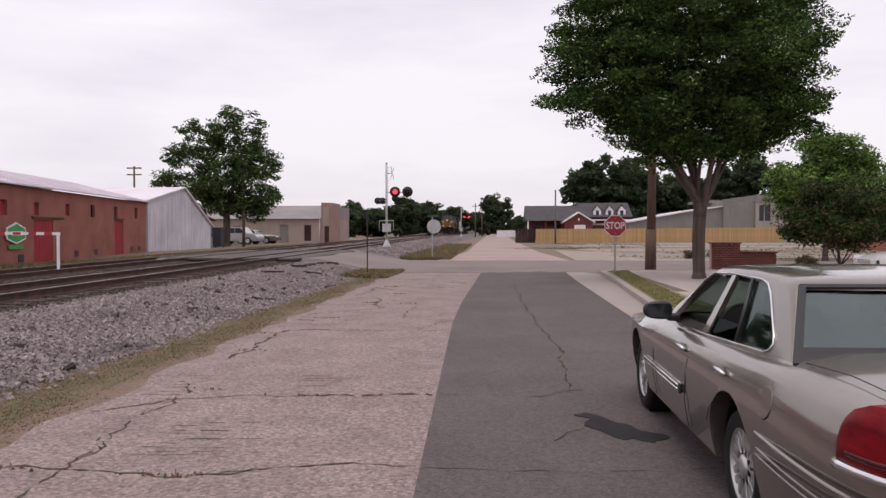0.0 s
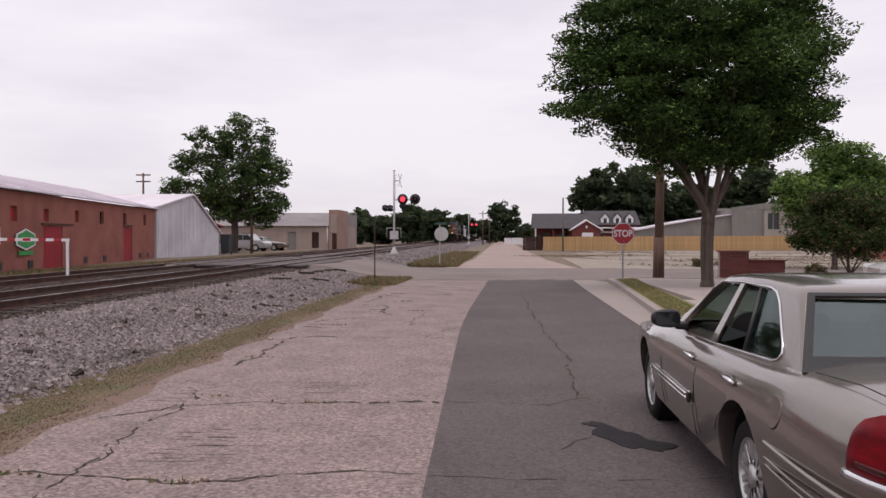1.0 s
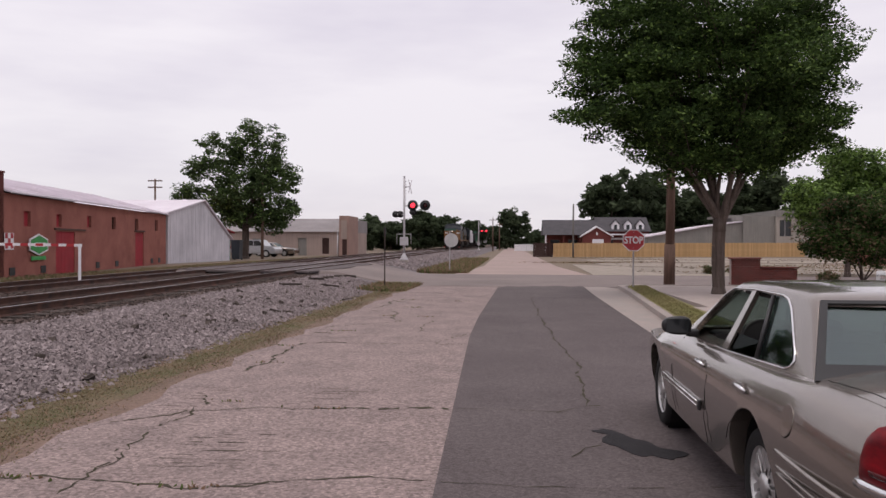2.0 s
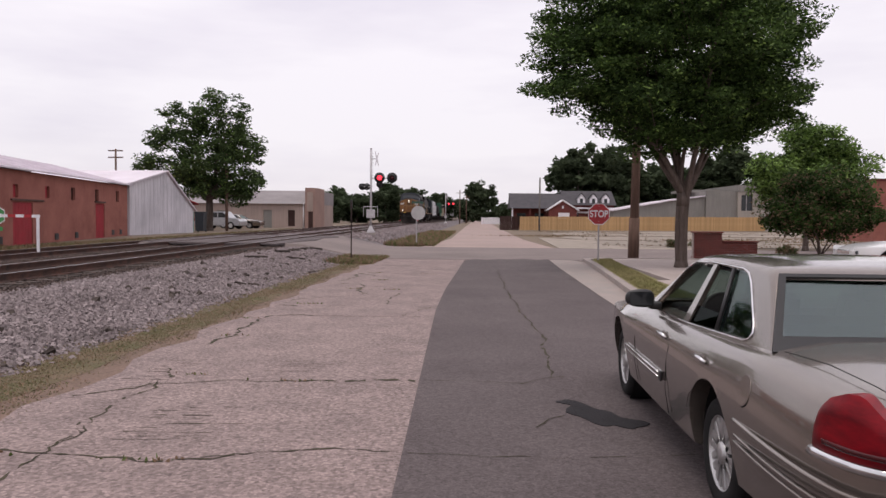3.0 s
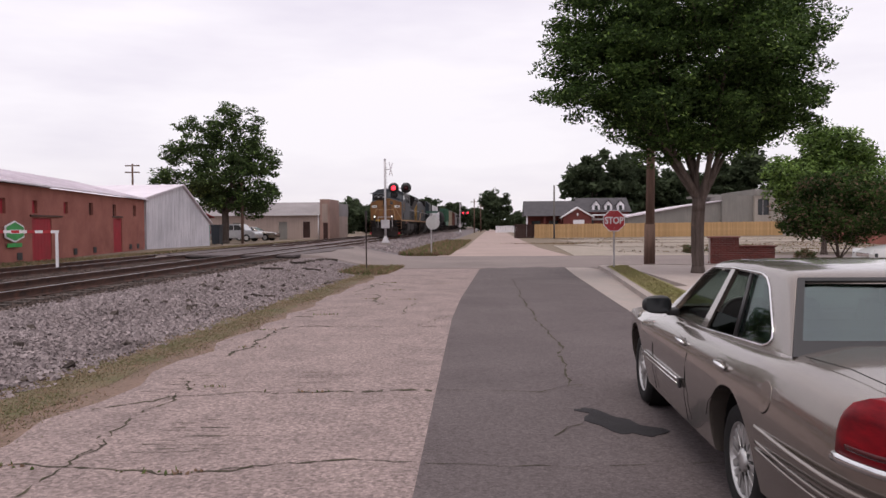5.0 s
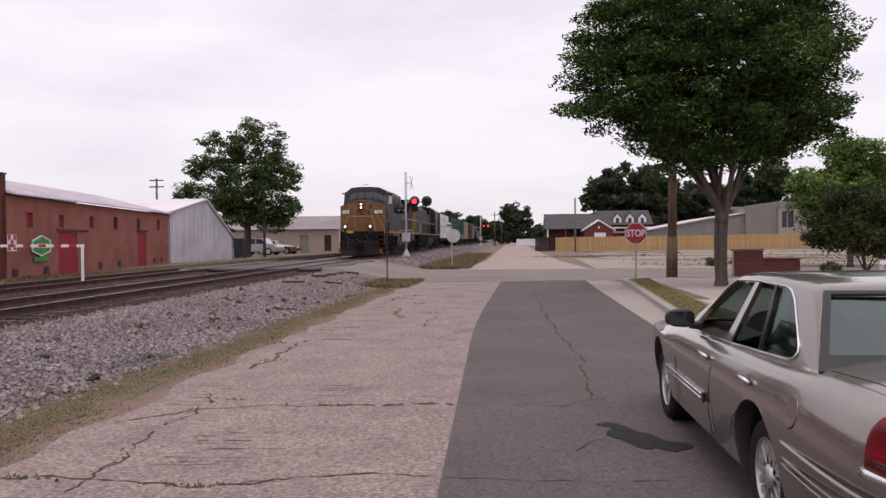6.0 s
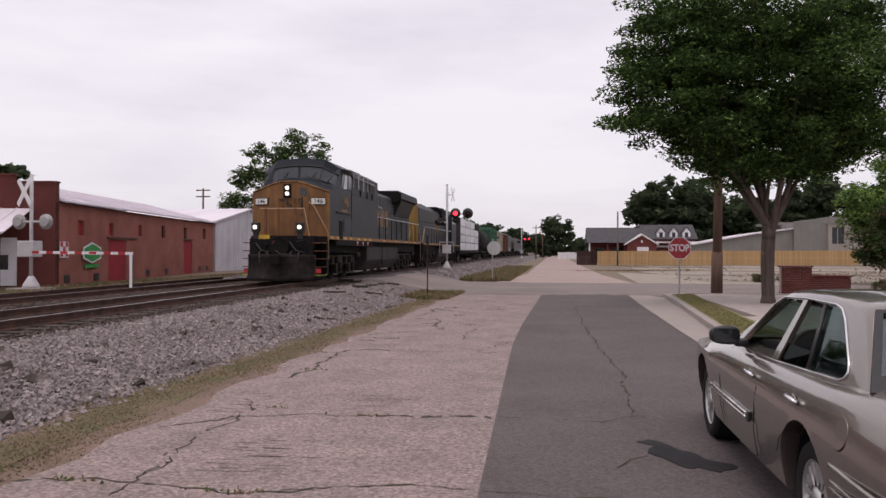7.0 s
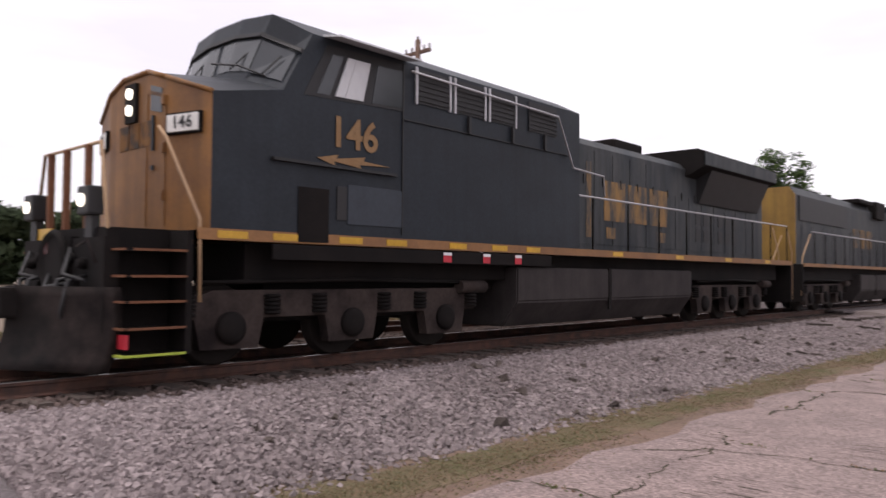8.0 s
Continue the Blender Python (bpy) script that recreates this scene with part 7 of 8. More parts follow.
        ring = [(1.82, 0.985), (0.88, 0.995), (-0.17, 1.035), (-0.23, 1.055), (-0.25, 1.09), (-0.21, 1.135), (0.05, 1.345), (0.14, 1.395), (0.24, 1.415), (0.80, 1.418), (1.30, 1.398), (1.48, 1.335), (1.67, 1.17), (1.82, 0.99)]
        pipe(bm, [(s * (side_x(y, z) + 0.004), y, z) for y, z in ring], 0.0075)
        part("window_trim", bm, "chrome", th, "bright chrome window trim")
        bm = bmesh.new()
        pipe(bm, [(s * side_x(0.27, 1.03), 0.27, 1.03), (s * side_x(0.41, 1.40), 0.41, 1.40)], 0.014)
        part("divider", bm, "trim_black", th)
        # mirror
        bm = bmesh.new()
        bmesh.ops.create_uvsphere(bm, u_segments=24, v_segments=16, radius=1.0)
        for v in bm.verts:
            d = [math.copysign(abs(c) ** 0.74, c) for c in v.co]
            v.co = Vector((1.045 + 0.115 * d[0], 1.60 + (0.085 if d[1] > 0 else 0.03) * d[1], 1.082 + (0.072 - 0.008 * d[0]) * d[2]))
        box(bm, 0.86, 0.96, 1.62, 1.72, 0.99, 1.05, 0, 0.02)
        if s < 0:
            bmesh.ops.scale(bm, vec=(-1, 1, 1), verts=bm.verts[:])
            bmesh.ops.reverse_faces(bm, faces=bm.faces[:])
        mi = part("wing_mirror", bm, "trim_black", th, "black wing mirror", True)
        bm = bmesh.new()
        box(bm, min(s * 0.96, s * 1.13), max(s * 0.96, s * 1.13), 1.566, 1.572, 1.03, 1.135)
        part("mirror_glass", bm, "glass_dark", mi)
        if not detail:
            continue
        for y in (0.10, 1.06):
            bm = bmesh.new()
            pipe(bm, [(s * 0.972, y - 0.03, 0.855), (s * 0.998, y, 0.875), (s * 0.998, y + 0.12, 0.875), (s * 0.975, y + 0.14, 0.87)], 0.014, 8)
            part("door_handle", bm, "chrome", th, "chrome door handle")
            bm = bmesh.new()
            turned(bm, [(0.055, 0), (0.05, 0.006)], 20, Matrix.Translation((s * 0.968, y + 0.06, 0.845)) @ Matrix.Rotation(s * math.pi / 2, 4, "Y"))
            part("handle_recess", bm, paint, th)
        bm = bmesh.new()
        box(bm, min(s * 0.985, s * 1.003), max(s * 0.985, s * 1.003), 1.10, 2.42, 0.548, 0.592, 0, 0.008)
        mo = part("side_moulding", bm, paint, th)
        for z in (0.553, 0.586):
            bm = bmesh.new()
            pipe(bm, [(s * 1.003, 1.12, z), (s * 1.003, 2.42, z)], 0.005)
            part("chrome_line", bm, "chrome", mo)
        bm = bmesh.new()
        box(bm, min(s * 0.985, s * 1.008), max(s * 0.985, s * 1.008), 1.05, 1.10, 0.53, 0.605, 0, 0.01)
        part("moulding_end", bm, "trim_black", mo)
        # panel gaps
        for pts in (
            [(s * 0.90, -0.12, 0.975), (s * 0.945, -0.05, 0.90), (s * 0.975, 0.05, 0.80), (s * 0.99, 0.20, 0.70), (s * 0.992, 0.35, 0.60), (s * 0.985, 0.42, 0.50)],
            [(s * 0.900, 0.88, 0.975), (s * 0.945, 0.90, 0.905), (s * 0.982, 0.93, 0.80), (s * 0.990, 0.95, 0.70), (s * 0.988, 0.97, 0.50), (s * 0.955, 0.98, 0.32)],
            [(s * 0.905, 1.95, 0.95), (s * 0.975, 2.0, 0.80), (s * 0.988, 2.05, 0.70), (s * 0.985, 2.05, 0.50), (s * 0.95, 2.05, 0.32)],
            [(s * 0.80, -0.66, 1.058), (s * 0.735, -1.0, 1.060), (s * 0.71, -1.35, 1.040), (s * 0.68, -1.55, 1.010)],
        ):
            bm = bmesh.new()
            pipe(bm, [(x + s * 0.001, y, z) for x, y, z in pts], 0.0024, 5)
            part("panel_gap", bm, "seam", th)
        bm = bmesh.new()
        turned(bm, [(0.083, 0), (0.081, 0.004)], 28, Matrix.Translation((s * 0.961, -0.56, 0.835)) @ Matrix.Rotation(s * (math.pi / 2 - 0.22), 4, "Y"))
        if s < 0:
            fc = part("fuel_flap", bm, paint, th)
            bm = bmesh.new()
            turned(bm, [(0.088, -0.004), (0.087, 0.001)], 28, Matrix.Translation((s * 0.958, -0.56, 0.835)) @ Matrix.Rotation(s * (math.pi / 2 - 0.22), 4, "Y"))
            part("flap_gap", bm, "seam", fc)
        else:
            bm.free()
        # rear lamps wrap the corner
        def wrap(k, out=0.0):
            """A point on the rear corner's plan, k from the flank (0) to the car's middle line (1)."""
            keys = [(0.0, (0.962, -0.43)), (0.30, (0.968, -0.90)), (0.46, (0.955, -1.24)), (0.56, (0.925, -1.45)), (0.66, (0.865, -1.60)), (0.76, (0.72, -1.69)), (1.0, (0.0, -1.72))]
            p = [curve([(q, v[i]) for q, v in keys], k) for i in (0, 1)]
            e = [curve([(q, v[i]) for q, v in keys], min(1.0, k + 0.01)) - curve([(q, v[i]) for q, v in keys], max(0.0, k - 0.01)) for i in (0, 1)]
            n = math.hypot(*e) or 1.0
            return s * (p[0] - out * e[1] / n), p[1] + out * e[0] / n
        bm = bmesh.new()
        nu, nv = 18, 8
        skin, root = [], []
        for i in range(nu + 1):
            k = 0.505 + 0.315 * (i / nu) ** 1.25
            top = float(np.interp(k, (0.505, 0.512, 0.525, 0.55, 0.60, 0.635, 0.655, 0.72, 0.82), (0.82, 0.90, 0.96, 1.01, 1.045, 1.05, 1.04, 0.95, 0.86)))
            for j in range(nv + 1):
                v = j / nv
                z = 0.782 + (top - 0.782) * v
                bulge = 0.026 * min(1.0, 4 * v * (1 - v) + 0.25) * min(1.0, 0.35 + i / 4) - 0.10 * max(0.0, z - 0.93)
                x, y = wrap(k, bulge)
                skin.append(bm.verts.new((x, y, z)))
                x, y = wrap(k, -0.08)
                root.append(bm.verts.new((x, y, z)))
        w = nv + 1
        for i in range(nu):
            for j in range(nv):
                q = (i * w + j, (i + 1) * w + j, (i + 1) * w + j + 1, i * w + j + 1)
                bm.faces.new([skin[t] for t in q])
                bm.faces.new([root[t] for t in q][::-1])
        rim = [(i * w) for i in range(nu + 1)] + [nu * w + j for j in range(1, nv + 1)] + [i * w + nv for i in range(nu - 1, -1, -1)] + [j for j in range(nv - 1, 0, -1)]
        for p, q in zip(rim, rim[1:] + rim[:1]):
            bm.faces.new((skin[q], skin[p], root[p], root[q]))
        bmesh.ops.recalc_face_normals(bm, faces=bm.faces[:])
        tl = part("tail_lamp", bm, "tail_red", th, "deep red tail lamp", True)
        tl.data.set_sharp_from_angle(angle=radians(50))
        bm = bmesh.new()
        pipe(bm, [(*wrap(0.545 + 0.27 * i / 14, 0.010), 0.835) for i in range(15)], 0.020, 6)
        part("reflector_bar", bm, "red_off", tl, "darker red reflector bar")
        bm = bmesh.new()
        pipe(bm, [(*wrap(0.50 + 0.50 * i / 26, 0.006), 0.766 + 0.006 * min(1, i / 6)) for i in range(27)], 0.024, 8)
        part("lamp_trim", bm, "chrome", th, "chrome strip under the lamp")
        for z, r, o in ((0.655, 0.014, 0.016), (0.575, 0.009, 0.012), (0.54, 0.009, 0.012)):
            bm = bmesh.new()
            pipe(bm, [(*wrap(0.02 + 0.98 * i / 30, o), z) for i in range(31)], r, 6)
            part("bumper_line", bm, paint, th)
    # front and rear screens
    bm = bmesh.new()
    slab4(bm, ((-0.80, -0.515, 1.073), (0.80, -0.515, 1.073), (0.655, -0.19, 1.398), (-0.655, -0.19, 1.398)), 0.006)
    part("rear_screen", bm, "car_glass", th).visible_shadow = False
    bm = bmesh.new()
    c = ((-0.832, -0.572, 1.033), (0.832, -0.572, 1.033), (0.662, -0.195, 1.410), (-0.662, -0.195, 1.410))
    for u0, u1, v0, v1 in ((0, 1, 0, 0.19), (0, 1, 0.955, 1), (0, 0.028, 0.19, 0.955), (0.972, 1, 0.19, 0.955)):
        quad_panel(bm, c, u0, u1, v0, v1, 0.014, 0, 0.02)
    part("screen_surround", bm, "trim_black", th)
    bm = bmesh.new()
    slab4(bm, ((0.76, 2.06, 1.02), (-0.76, 2.06, 1.02), (-0.62, 1.44, 1.365), (0.62, 1.44, 1.365)), 0.006)
    part("windscreen", bm, "car_glass", th).visible_shadow = False
    # cabin
    for x, y in ((-0.38, 0.95), (0.38, 0.95)):
        bm = bmesh.new()
        box(bm, x - 0.26, x + 0.26, y - 0.1, y + 0.45, 0.55, 0.72, 0, 0.05)
        slab4(bm, ((x - 0.25, y - 0.05, 0.65), (x + 0.25, y - 0.05, 0.65), (x + 0.23, y - 0.22, 1.18), (x - 0.23, y - 0.22, 1.18)), 0.10)
        box(bm, x - 0.13, x + 0.13, y - 0.26, y - 0.16, 1.16, 1.32, 0, 0.03)
        part("front_seat", bm, "interior", th)
    bm = bmesh.new()
    box(bm, -0.68, 0.68, -0.05, 0.4, 0.55, 0.74, 0, 0.05)
    slab4(bm, ((-0.66, 0.05, 0.7), (0.66, 0.05, 0.7), (0.64, -0.12, 1.12), (-0.64, -0.12, 1.12)), 0.12)
    part("rear_bench", bm, "interior", th)
    bm = bmesh.new()
    box(bm, -0.72, 0.72, 1.72, 2.0, 0.75, 1.02, 0, 0.06)
    part("dashboard", bm, "interior", th)
    bm = bmesh.new()
    box(bm, -0.70, 0.70, -0.58, -0.15, 1.0, 1.05)
    part("parcel_shelf", bm, "interior", th)
    bm = bmesh.new()
    box(bm, -0.64, 0.64, -0.1, 1.2, 1.365, 1.385)
    part("headlining", bm, "interior", th)
    bm = bmesh.new()
    turned(bm, [(0.175, -0.012), (0.19, 0), (0.175, 0.012), (0.16, 0)], 24, Matrix.Translation((-0.38, 1.55, 0.97)) @ Matrix.Rotation(radians(65), 4, "X"))
    part("steering_wheel", bm, "trim_black", th)
    bm = bmesh.new()
    prism(bm, [(-0.86, -1.2), (-0.80, -1.62), (-0.55, -1.72), (0.55, -1.72), (0.80, -1.62), (0.86, -1.2)], 0.36, 0.66, "z")
    bmesh.ops.bevel(bm, geom=bm.edges[:], offset=0.02, segments=2, affect="EDGES")
    part("rear_bumper", bm, paint, th)
    bm = bmesh.new()
    prism(bm, [(-0.80, 3.60), (-0.62, 3.96), (0.62, 3.96), (0.80, 3.60)], 0.34, 0.56, "z")
    part("front_bumper", bm, paint, th)
    for s in (-1, 1):
        bm = bmesh.new()
        box(bm, min(s * 0.45, s * 0.78), max(s * 0.45, s * 0.78), 3.72, 3.90, 0.58, 0.70, 0, 0.03)
        part("headlamp", bm, "cab_glass", th)
    bm = bmesh.new()
    box(bm, -0.40, 0.40, 3.84, 3.94, 0.56, 0.70, 0, 0.02)
    part("grille", bm, "chrome", th)
    if plate:
        bm = bmesh.new()
        box(bm, -0.155, 0.155, -1.70, -1.685, 0.78, 0.93)
        pl = part("plate", bm, "plate", th)
        bm = bmesh.new()
        box(bm, -0.11, 0.11, -1.704, -1.70, 0.83, 0.88)
        part("lettering_bar", bm, "blue", pl)
    return th


def cars():
    saloon("saloon_car", "parked beige-grey metallic four-door saloon with open windows", pose(2.34, 4.50, 0.004), "car_paint")
    saloon("white_car", "parked white saloon on the side street", pose(15.5, 24.6, 0.10, 0, 0, 90), "car_white", False, False)


# ---- street furniture ----
def ngon(r, n, turn):
    return [(r * math.cos(turn + 2 * math.pi * i / n), r * math.sin(turn + 2 * math.pi * i / n)) for i in range(n)]


def flat_sign(bm, outline, m, thick=0.004, slot=0):
    fs = prism(bm, outline, 0, thick, "z", slot)
    vs = {v for f in fs for v in f.verts}
    bmesh.ops.transform(bm, matrix=m, verts=list(vs))


def facing(x, y, z, deg=0):
    """A frame whose z points back towards the viewer's side (-y), turned about the upright by deg."""
    return Matrix.Translation((x, y, z)) @ Matrix.Rotation(radians(deg), 4, "Z") @ Matrix.Rotation(math.pi / 2, 4, "X")


def stop_sign():
    th = thing("stop_sign", "red octagonal stop sign on a grey steel post", "stop sign", at=pose(4.56, 29.05, 0.0))
    bm = bmesh.new()
    box(bm, -0.03, 0.03, 0.012, 0.05, -0.2, 2.25)
    part("post", bm, "grey_metal", th)
    bm = bmesh.new()
    flat_sign(bm, ngon(0.435, 8, math.pi / 8), facing(0, 0.010, 1.885))
    part("border", bm, "white", th, "white sign border")
    bm = bmesh.new()
    flat_sign(bm, ngon(0.405, 8, math.pi / 8), facing(0, 0.005, 1.885))
    face = part("face", bm, "stop_red", th, "red sign face")
    letters("STOP", 0.36, "white", face, facing(0, 0.0, 1.885), "lettering", 0.001, 1.0, 0.010, 0.80)
    for z in (1.6, 2.17):
        bm = bmesh.new()
        rod(bm, (0, 0.004, z), (0, -0.006, z), 0.014, n=8)
        part("bolt", bm, "galv", th)


def crossing_signal(at, label, lit, group="crossing signals"):
    """Mast with lamp pairs, crossbuck and bell; local -y faces the road user."""
    th = thing("crossing_signal", label, "crossing signal", group, at=at)
    bm = bmesh.new()
    box(bm, -0.32, 0.32, -0.32, 0.32, -0.4, 0.12, 0, 0.02)
    part("footing", bm, "kerb", th)
    bm = bmesh.new()
    turned(bm, [(0.30, 0.1), (0.28, 0.2), (0.14, 0.45), (0.10, 0.6)], 16)
    part("base", bm, "silver", th)
    bm = bmesh.new()
    rod(bm, (0, 0, 0.4), (0, 0, 6.0), 0.075, n=14)
    rod(bm, (0, 0, 6.0), (0, 0, 6.06), 0.09, 0.03, n=14)
    part("mast", bm, "silver", th)
    for k in range(9):
        bm = bmesh.new()
        box(bm, 0.06, 0.16, -0.02, 0.02, 3.9 + 0.22 * k, 3.94 + 0.22 * k)
        part("step_peg", bm, "silver", th)
    bm = bmesh.new()
    box(bm, -0.28, 0.28, -0.22, 0.20, 1.15, 1.75, 0, 0.03)
    part("gate_machine", bm, "silver", th, "silver gate mechanism box")
    bm = bmesh.new()
    pipe(bm, [(-0.5, -0.1, 1.25), (-0.5, -0.1, 1.95), (0.5, -0.1, 1.95), (0.5, -0.1, 1.25)], 0.03)
    part("bracket", bm, "silver", th)
    bm = bmesh.new()
    pipe(bm, [(0, 0, 3.95), (1.5, 0, 3.95)], 0.04)
    pipe(bm, [(0, 0, 3.35), (-0.75, 0, 3.35)], 0.04)
    arm = part("cross_arm", bm, "silver", th)
    for x, z, on, d in ((0.62, 3.98, lit[0], -1), (1.50, 3.98, lit[1], -1), (0.62, 3.50, False, 1), (-0.30, 3.35, False, 1), (-0.62, 3.35, False, 1)):
        bm = bmesh.new()
        if d < 0:
            turned(bm, [(0.37, 0), (0.37, 0.02), (0.02, 0.025)], 28, Matrix.Translation((x, -0.10, z)) @ Matrix.Rotation(math.pi / 2, 4, "X"))
            turned(bm, [(0.19, 0.0), (0.19, 0.16), (0.185, 0.16), (0.18, 0.0)], 24, Matrix.Translation((x, -0.12, z)) @ Matrix.Rotation(math.pi / 2, 4, "X"), caps=False)
            turned(bm, [(0.10, 0.0), (0.17, -0.12), (0.17, -0.22)], 20, Matrix.Translation((x, -0.10, z)) @ Matrix.Rotation(-math.pi / 2, 4, "X") @ Matrix.Scale(-1, 4, (0, 0, 1)))
        else:
            turned(bm, [(0.10, -0.15), (0.16, 0.0), (0.16, 0.12)], 18, Matrix.Translation((x, 0.05, z)) @ Matrix.Rotation(-math.pi / 2 + 0.5, 4, "X"))
            turned(bm, [(0.26, 0.0), (0.26, 0.015), (0.02, 0.02)], 22, Matrix.Translation((x, 0.10, z)) @ Matrix.Rotation(-math.pi / 2 + 0.5, 4, "X"))
        lp = part("lamp", bm, "black", th, "black round lamp hood")
        if d < 0:
            bm = bmesh.new()
            turned(bm, [(0.165, 0), (0.13, 0.03), (0.03, 0.045)], 22, Matrix.Translation((x, -0.13, z)) @ Matrix.Rotation(math.pi / 2, 4, "X"))
            part("lens", bm, "red_lit" if on else "red_off", lp, "lit red lens" if on else "dark red lens")
    for a in (-1, 1):
        bm = bmesh.new()
        v = box(bm, -0.08, 0.08, -0.004, 0.004, -0.60, 0.60)
        bmesh.ops.transform(bm, matrix=Matrix.Translation((0.42, -0.05 - 0.006 * a, 5.3)) @ Matrix.Rotation(radians(81), 4, "Z") @ Matrix.Rotation(a * radians(40), 4, "Y"), verts=bm.verts[:])
        part("crossbuck_board", bm, "white", th, "white crossbuck board seen nearly edge on")
    bm = bmesh.new()
    pipe(bm, [(0.0, 0, 5.3), (0.42, 0, 5.3)], 0.03)
    part("crossbuck_bracket", bm, "silver", th)
    return th


def gate_signal():
    """The far gate: crossbuck towards the camera, a lowered striped arm."""
    th = thing("crossing_gate", "silver crossing gate with a lowered red and white arm", "crossing gate", at=pose(-17.6, 23.35, 0.34))
    bm = bmesh.new()
    box(bm, -0.55, 0.55, -0.55, 0.55, -0.3, 0.10)
    part("footing", bm, "kerb", th)
    bm = bmesh.new()
    turned(bm, [(0.28, 0.08), (0.26, 0.2), (0.12, 0.45), (0.09, 0.5)], 16)
    part("base", bm, "silver", th)
    bm = bmesh.new()
    rod(bm, (0, 0, 0.4), (0, 0, 3.95), 0.06, n=14)
    part("mast", bm, "silver", th)
    for a in (-1, 1):
        bm = bmesh.new()
        box(bm, -0.09, 0.09, -0.004, 0.004, -0.55, 0.55)
        bmesh.ops.transform(bm, matrix=Matrix.Translation((-0.20, -0.10 - 0.006 * a, 3.35)) @ Matrix.Rotation(radians(-20), 4, "Z") @ Matrix.Rotation(a * radians(38), 4, "Y"), verts=bm.verts[:])
        part("crossbuck_board", bm, "white", th, "white crossbuck board")
    bm = bmesh.new()
    pipe(bm, [(-0.55, 0, 2.35), (0.6, 0, 2.35)], 0.04)
    part("cross_arm", bm, "silver", th)
    for x in (-0.45, 0.55):
        bm = bmesh.new()
        turned(bm, [(0.10, -0.15), (0.16, 0.0), (0.16, 0.12)], 18, Matrix.Translation((x, 0.0, 2.35)) @ Matrix.Rotation(math.pi / 2, 4, "X"))
        turned(bm, [(0.26, 0.0), (0.26, 0.015), (0.02, 0.02)], 22, Matrix.Translation((x, 0.0, 2.35)) @ Matrix.Rotation(math.pi / 2, 4, "X"))
        part("lamp", bm, "grey_metal", th)
    bm = bmesh.new()
    box(bm, -0.35, 0.25, -0.25, 0.25, 1.15, 1.70, 0, 0.04)
    part("gate_machine", bm, "silver", th, "silver gate mechanism box")
    g = new("gate_arm")
    g.parent = th
    for k in range(14):
        bm = bmesh.new()
        box(bm, 0.25 + 0.26 * k, 0.25 + 0.26 * (k + 1), -0.30, -0.28, 1.27 - 0.002 * k, 1.36 - 0.002 * k)
        part("stripe", bm, "white" if k % 2 else "stop_red", g)
    bm = bmesh.new()
    box(bm, 3.78, 3.86, -0.31, -0.27, 0.05, 1.32)
    part("arm_prop", bm, "white", g, "white arm tip prop")


